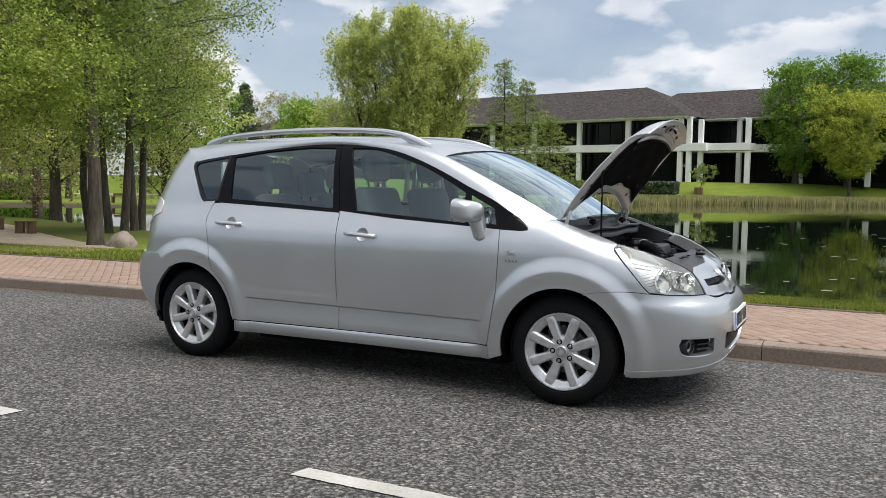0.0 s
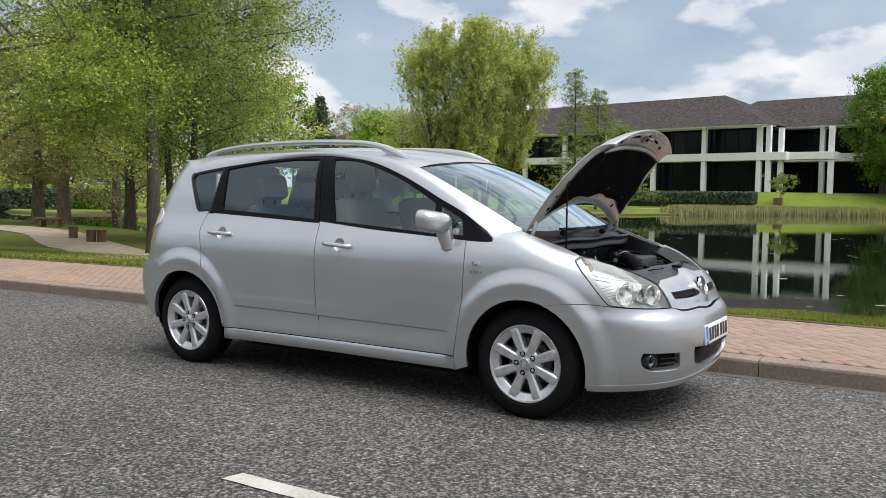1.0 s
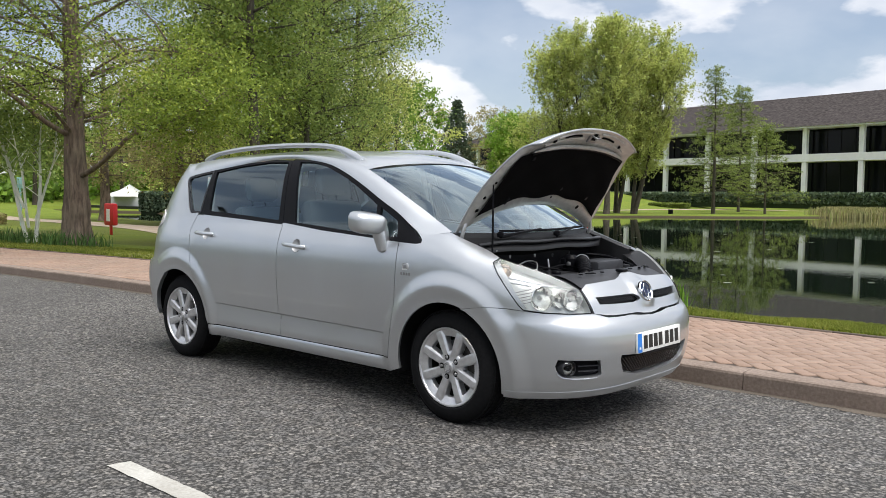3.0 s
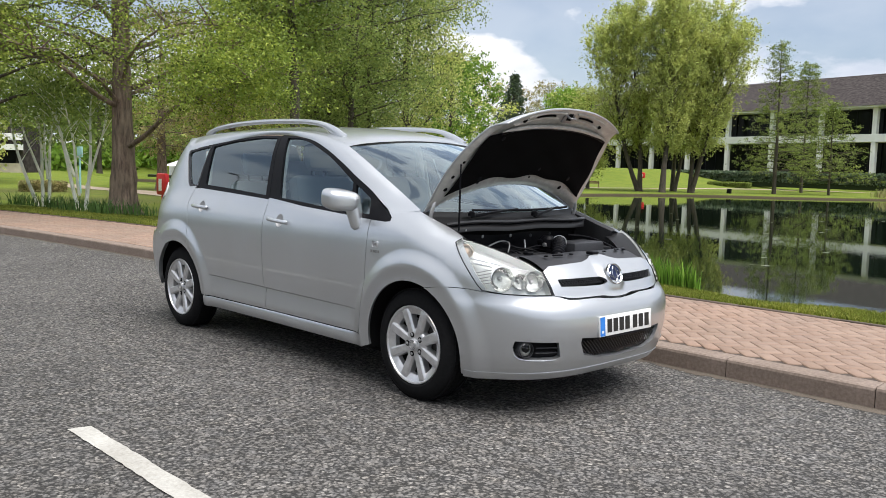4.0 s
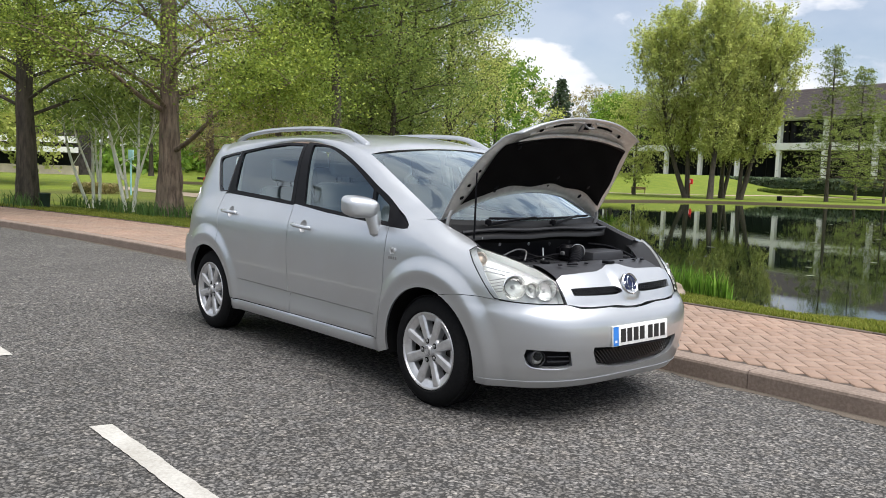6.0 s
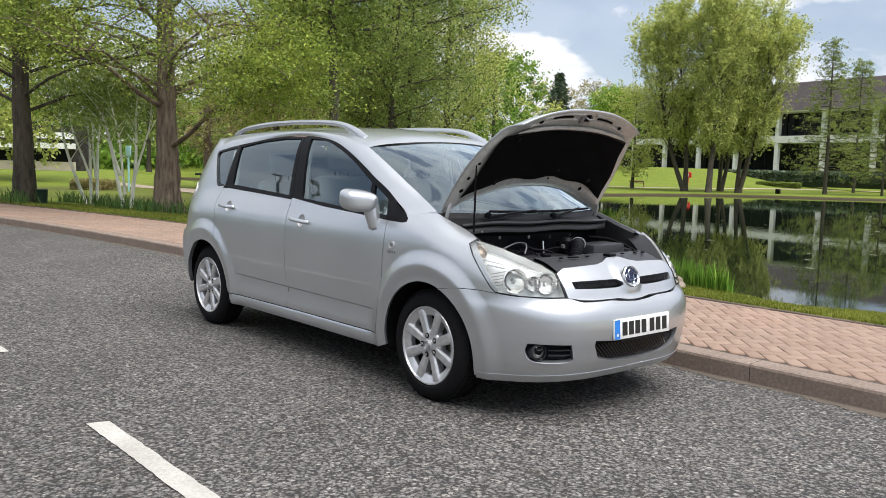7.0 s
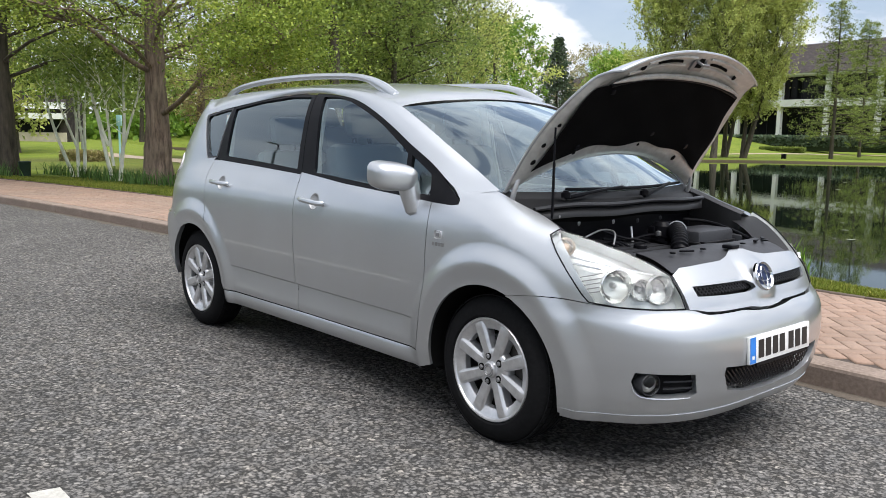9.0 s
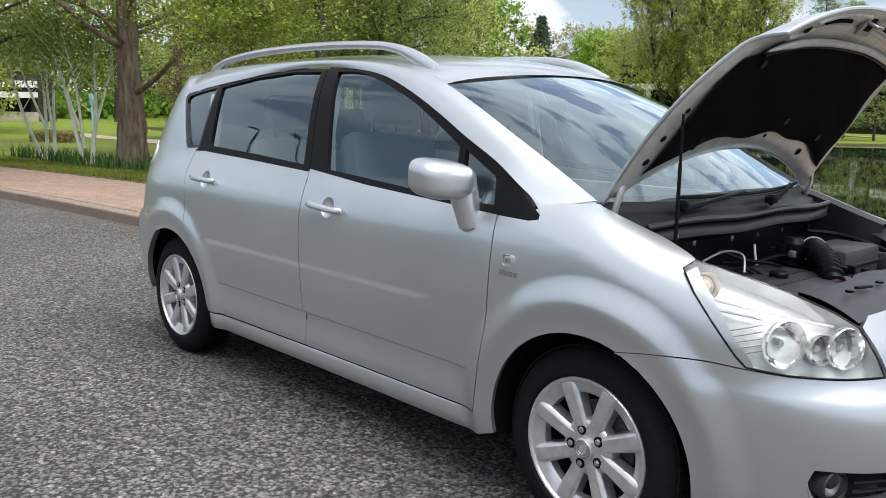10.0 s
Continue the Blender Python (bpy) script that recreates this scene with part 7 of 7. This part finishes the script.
far_woods("hazy belt of spring woods beyond the lawns", [(-112, -60), (-108, -20), (-104, 10), (-106, 40), (-112, 66), (-118, 92)], 11, 26000, LEAF_ALDER, 3)
far_woods("belt of park trees across the road", [(-80, -26), (-40, -34), (-10, -37), (25, -37), (60, -30), (85, -12)], 8, 22000, LEAF_FIR, 9)
far_woods("darker undergrowth beneath the far trees", [(-108, -50), (-104, -15), (-100, 12), (-102, 40), (-108, 64)], 4.0, 14000, LEAF_DARK, 5)

# ---- street lamps across the road ----
LAMPBLACK = plain("black lamp paint", (0.012, 0.012, 0.013), 0.4)


def street_lamp(x, y, h, turn):
    r = thing("street_lamp", "black steel lamp post across the road", "street lamp", "street lamps", (x, y, 0))
    r.rotation_euler = (0, 0, radians(turn))
    pole = part("pole", tubed([(0, 0, -0.1), (0, 0, 1.1), (0, 0, 1.15), (0, 0, h - 0.3)], [0.10, 0.10, 0.07, 0.05], 12), LAMPBLACK, r)
    part("arm", tubed(curve([(0, 0, h - 0.35), (0.02, 0, h - 0.1), (0.15, 0, h + 0.05), (0.45, 0, h + 0.1)], 5), 0.032, 8), LAMPBLACK, r)
    head = part("lantern", boxed(0.35, 1.0, -0.13, 0.13, h + 0.06, h + 0.18, 0.04), LAMPBLACK, r)
    part("diffuser", boxed(0.42, 0.95, -0.10, 0.10, h + 0.035, h + 0.062, 0.01), plain("lantern glass", (0.5, 0.5, 0.48), 0.2), head)


street_lamp(-25.3, -13.6, 7.9, 60)
street_lamp(-26.0, -15.9, 8.4, 60)

# ---- park things ----
def hedge(x0, x1, y0, y1, h, seed, label, turn=0.0, mat=LEAF_DARK, size=0.16, n=6000, z=None):
    rng = np.random.default_rng(seed)
    cx, cy = (x0 + x1) / 2, (y0 + y1) / 2
    base = float(ground_z(np.array([cx]), np.array([cy]))[0]) if z is None else z
    root = thing("hedge", label, "hedge", "", (cx, cy, base))
    root.rotation_euler = (0, 0, radians(turn))
    a, b = (x1 - x0) / 2, (y1 - y0) / 2
    part("core", boxed(-a + 0.1, a - 0.1, -b + 0.1, b - 0.1, -0.6, h - 0.12, 0.05), plain("hedge shade", (0.018, 0.030, 0.010), 0.9), root)
    P = rng.uniform(-1, 1, (n, 3)) * np.array([a, b, h / 2]) + np.array([0, 0, h / 2])
    side = rng.integers(0, 3, n)
    P[side == 0, 1] = -b * rng.uniform(0.9, 1.05, (side == 0).sum())
    P[side == 1, 2] = h * rng.uniform(0.93, 1.04, (side == 1).sum())
    P[side == 2, 0] = np.sign(P[side == 2, 0]) * a
    put("foliage", leaf_mesh("foliage", P, size, mat, rng), root)


hedge(-86, -16.2, 97.4, 99.0, 1.12, 1, "clipped dark hedge along the office front", -10.3, LEAF_FIR, 0.26, 14000, 0.75)
hedge(-61.0, -55.0, 31.8, 33.4, 1.5, 2, "clipped dark green hedge by the lawn", 45, LEAF_FIR, 0.16, 4000)
hedge(-57.5, -52.5, 36.2, 37.8, 1.5, 3, "clipped bright green hedge by the lawn", 40, LEAF_DARK, 0.16, 4000)
hedge(-47.0, -42.0, 92.0, 93.2, 0.45, 4, "low spreading shrubs on the bank", 0, LEAF_LARCH, 0.2, 3500)
hedge(-39.0, -37.2, 10.0, 11.0, 0.45, 5, "low brown and gold shrub bed", 35, LEAF_BROWN, 0.14, 3500)
tree("planter_shrub", "thin spreading shrub growing in the timber planter", -14.75, 96.3, 2.4, 0.05, 1.5, 0.15, 18, 1500, 0.11, LEAF_LARCH, BARK, 151, round_crown, 0.6, 0.1, 0.1, 0.3, lean=(0.25, 0.0), z=1.25, subs=4)


def planks(name, label, category, x, y, turn, parts, mats):
    base = float(ground_z(np.array([x]), np.array([y]))[0])
    root = thing(name, label, category, "", (x, y, base))
    root.rotation_euler = (0, 0, radians(turn))
    for (nm, bx, mi) in parts:
        part(nm, boxed(*bx, 0.008), mats[mi], root)
    return root


WOOD = mat_bark("weathered timber", (0.11, 0.065, 0.04), (0.21, 0.13, 0.08), 9)
RED = plain("red plastic", (0.55, 0.02, 0.025), 0.4)
for x, y, t in ((-47.5, 68.5, 40), (-44.4, 37.4, 20)):
    planks("bench", "wooden park bench on the lawn", "bench", x, y, t, [("seat", (-0.75, 0.75, -0.2, 0.2, 0.40, 0.45), 0), ("backrest", (-0.75, 0.75, 0.2, 0.25, 0.50, 0.68), 0), ("leg", (-0.7, -0.64, -0.18, 0.22, -0.1, 0.5), 0), ("leg", (0.64, 0.7, -0.18, 0.22, -0.1, 0.5), 0)], [WOOD])
planks("picnic_bench", "low timber bench on the shore lawn", "bench", -28.6, 15.6, 25, [("seat", (-0.55, 0.55, -0.2, 0.2, 0.32, 0.40), 0), ("leg", (-0.42, -0.3, -0.18, 0.18, -0.1, 0.32), 0), ("leg", (0.3, 0.42, -0.18, 0.18, -0.1, 0.32), 0)], [WOOD])
for x, y in ((-21.0, 11.5), (-19.15, 10.85), (-18.88, 11.02)):
    ob = planks("timber_post", "stout square timber bollard beside the path", "bollard", x, y, 20, [("post", (-0.10, 0.10, -0.10, 0.10, -0.2, 0.34), 0), ("cap", (-0.115, 0.115, -0.115, 0.115, 0.34, 0.38), 0)], [WOOD])
for x, y, s in ((-25.1, 10.4, 1.0), (-46.0, 75.6, 1.15)):
    base = float(ground_z(np.array([x]), np.array([y]))[0])
    r = thing("lifebuoy_station", "red lifebuoy housing on a post", "lifebuoy", "", (x, y, base))
    part("post", boxed(-0.04, 0.04, -0.04, 0.04, -0.2, 1.1, 0.005), RED, r)
    part("housing", boxed(-0.36, 0.36, -0.10, 0.10, 0.35 + 0.75 * (s > 1), 1.15 + 0.55 * (s > 1), 0.06), RED, r)
    part("panel", boxed(-0.12, 0.12, -0.115, -0.10, 0.5 + 0.75 * (s > 1), 0.95 + 0.6 * (s > 1), 0.0), WHITE, r)
sg = thing("path_sign", "pale blue post sign beside the path", "sign", "", (-35.8, 11.4, -0.3))
part("post", tubed([(0, 0, -0.1), (0, 0, 2.2)], 0.05, 8), plain("pale blue paint", (0.30, 0.55, 0.58), 0.5), sg)
part("board", boxed(-0.3, 0.3, -0.03, 0.03, 1.7, 2.2, 0.01), plain("pale blue board", (0.35, 0.58, 0.60), 0.5), sg)
bn = thing("litter_bin", "dark green litter bin beside a trunk", "bin", "", (-18.25, 2.60, 0.05))
part("body", lathed([(0.12, -0.1), (0.14, 0.36), (0.15, 0.38), (0.13, 0.40), (0.12, 0.30)], None, 20), plain("dark green bin", (0.012, 0.03, 0.02), 0.5), bn)
bx = thing("access_box", "small black box on the far bank", "box", "", (-31.5, 67.2, -0.15))
part("body", boxed(-0.18, 0.18, -0.15, 0.15, -0.3, 0.32, 0.03), TRIM, bx)
pl = thing("planter", "brown square planter by the offices", "planter", "", (-14.95, 96.3, 0.62))
part("body", boxed(-0.45, 0.45, -0.45, 0.45, -0.4, 0.75, 0.04), WOOD, pl)


def boulder(x, y, sx, sy, sz, seed, label, z=None):
    rng = random.Random(seed)
    bm = bmesh.new()
    bmesh.ops.create_icosphere(bm, subdivisions=4, radius=1.0)
    for v in bm.verts:
        n = noise.noise(v.co * 1.3 + Vector((seed, 0, 0))) * 0.25 + noise.noise(v.co * 3.5) * 0.07
        p = v.co * (1 + n)
        v.co = Vector((p.x * sx, p.y * sy, max(-0.35, p.z) * sz))
    base = float(ground_z(np.array([x]), np.array([y]))[0]) if z is None else z
    ob = part("boulder", bm, STONE, None, angle=60)
    ob.location = (x, y, base)
    tagged(ob, label, "boulder")


boulder(-11.2, 7.4, 0.34, 0.29, 0.33, 4, "rounded pinkish-brown boulder at the lawn edge")
boulder(-0.16, 3.80, 0.22, 0.16, 0.12, 7, "rounded grey-brown boulder by the reeds")
boulder(-10.1, 7.4, 0.2, 0.2, 0.12, 9, "small stone beside the boulder")

# gravel path on the left lawn
def path_ribbon(pts, w, name, label):
    c = curve(pts, 8)
    V, n = [], len(c)
    for i, (x, y) in enumerate(c):
        a, b = c[max(0, i - 1)], c[min(n - 1, i + 1)]
        d = math.hypot(b[0] - a[0], b[1] - a[1])
        nx_, ny_ = -(b[1] - a[1]) / d, (b[0] - a[0]) / d
        for k in (-1, -0.5, 0, 0.5, 1):
            px_, py_ = x + nx_ * w * k, y + ny_ * w * k
            V.append((px_, py_, float(ground_z(np.array([px_]), np.array([py_]))[0]) + 0.02))
    i = np.arange(n * 5).reshape(n, 5)
    q = np.stack([i[:-1, :-1], i[1:, :-1], i[1:, 1:], i[:-1, 1:]], axis=-1).reshape(-1, 4)
    ob = put(name, fast_mesh(name, V, q, PATHMAT, True))
    return tagged(ob, label, "path", kind="structure")


path_ribbon([(-9.4, 3.1), (-11.0, 5.7), (-14.5, 8.0), (-19.5, 10.5), (-26, 13.5), (-36, 15.0), (-48, 14.0)], 1.0, "lawn_path", "pale pinkish gravel path across the lawn")
path_ribbon([(-72, 56), (-56, 60), (-47, 66.5), (-44, 78), (-41, 90), (-34, 98), (-22, 103)], 0.9, "bank_path", "pale path along the far bank")


# ---- grass, reeds and small growth ----
def blades(name, label, category, P, height, width, mat, rng, lean=0.35):
    """Upright bent blades at the given feet."""
    n = len(P)
    a = rng.uniform(0, 2 * math.pi, n)
    side = np.stack([np.cos(a), np.sin(a), 0 * a], axis=1)
    h = height * rng.uniform(0.55, 1.2, (n, 1))
    tip = rng.normal(0, lean, (n, 2))
    mid = P + np.concatenate([tip * h * 0.35, h * 0.6], axis=1)
    top = P + np.concatenate([tip * h, h], axis=1)
    w = side * width * rng.uniform(0.7, 1.3, (n, 1))
    V = np.stack([P - w, P + w, mid + w * 0.8, mid - w * 0.8, top], axis=1).reshape(-1, 3)
    o = np.arange(n)[:, None] * 5
    F = np.concatenate([o + np.array([0, 1, 2]), o + np.array([0, 2, 3]), o + np.array([3, 2, 4])])
    ob = put(name, fast_mesh(name, V, F, mat))
    return tagged(ob, label, category, kind="stuff")


def feet(n, x0, x1, fy0, fy1, rng, power=1.0):
    x = rng.uniform(x0, x1, n)
    t = rng.random(n) ** power
    y = fy0(x) + (fy1(x) - fy0(x)) * t
    return np.stack([x, y, ground_z(x, y) - 0.01], axis=1)


rng = np.random.default_rng(77)
BLADE = mat_leaf("grass blade", (0.095, 0.13, 0.018), (0.185, 0.225, 0.03), (0.33, 0.31, 0.085), 0.3)
REED = mat_leaf("green reed", (0.08, 0.18, 0.025), (0.16, 0.31, 0.04), (0.26, 0.41, 0.07), 0.4)
DRYREED = mat_leaf("dry reed", (0.26, 0.24, 0.12), (0.42, 0.38, 0.20), (0.30, 0.35, 0.12), 0.4)
IRIS = mat_leaf("daffodil leaf", (0.05, 0.10, 0.03), (0.085, 0.165, 0.045), (0.14, 0.23, 0.07), 0.3)
verge = lambda x: kerb_y(x) + WALKWAY
blades("grass_blades", "short mown grass along the footway", "grass", feet(70000, -3, 7, lambda x: verge(x) + 0.01, lambda x: verge(x) + 0.62, rng), 0.032, 0.003, BLADE, rng)
blades("grass_blades", "short mown grass on the park lawn", "grass", feet(70000, -19, -3, lambda x: verge(x) + 0.01, lambda x: verge(x) + 3.2, rng, 1.6), 0.06, 0.005, BLADE, rng)
blades("reed_bed", "fresh green reeds at the water's edge", "reeds", feet(1500, -0.75, 0.50, lambda x: 3.93 - 0.12 * x, lambda x: 4.32 - 0.1 * x, rng), 0.30, 0.008, REED, rng, 0.16)
blades("reed_bed", "fresh green reeds at the water's edge", "reeds", feet(500, -4.4, -2.2, lambda x: 4.7 - 0.55 * (x + 2.2), lambda x: 5.2 - 0.6 * (x + 2.2), rng), 0.5, 0.012, REED, rng, 0.16)
pts = np.array([(-20.7, 76.5), (-18.7, 80.5), (-12.5, 88.5), (-5, 92), (4.2, 98), (30, 103), (60, 98)])
s = rng.random(42000) ** 0.9 * (len(pts) - 1)
k = np.minimum(s.astype(int), len(pts) - 2)
c = pts[k] + (pts[k + 1] - pts[k]) * (s - k)[:, None] + rng.normal(0, 0.7, (len(s), 2)) + np.array([-0.3, 0.6])
F3 = np.concatenate([c, np.maximum(ground_z(c[:, 0], c[:, 1]), WATER_Z)[:, None] - 0.02], axis=1)
blades("reed_bed", "dry yellow reeds fringing the far bank", "reeds", F3, 0.75, 0.04, DRYREED, rng, 0.12)
for cx, cy, n in ((-15.3, 4.2, 170), (-16.7, 3.9, 90), (-14.9, 4.8, 110), (-18.4, 4.9, 130), (-19.9, 4.7, 130), (-17.8, 1.9, 110), (-22.5, 4.6, 110), (-20.8, 2.6, 90)):
    P = np.stack([cx + rng.normal(0, 0.38, n), cy + rng.normal(0, 0.22, n), 0 * np.zeros(n)], axis=1)
    P[:, 2] = ground_z(P[:, 0], P[:, 1]) - 0.01
    blades("daffodil_clump", "tuft of dark green daffodil leaves under the trees", "plant", P, 0.38, 0.011, IRIS, rng, 0.3)
# floating leaves
n = 120
lx, ly = rng.uniform(-16, 8, n), rng.uniform(8, 40, n) ** 1.0
A = rng.uniform(0, 6.28, n)
V, F = [], []
for i in range(n):
    r = rng.uniform(0.04, 0.12)
    o = len(V)
    V += [(lx[i] + r * math.cos(A[i] + q * math.pi / 3) * rng.uniform(0.8, 1.2), ly[i] + r * math.sin(A[i] + q * math.pi / 3), WATER_Z + 0.006) for q in range(6)]
    F.append([o + q for q in range(6)])
pads = put("floating_leaves", fast_mesh("floating_leaves", V, F, plain("lily pad", (0.16, 0.17, 0.10), 0.4)))
tagged(pads, "small pale leaves floating on the lake", "lily pads", kind="stuff")
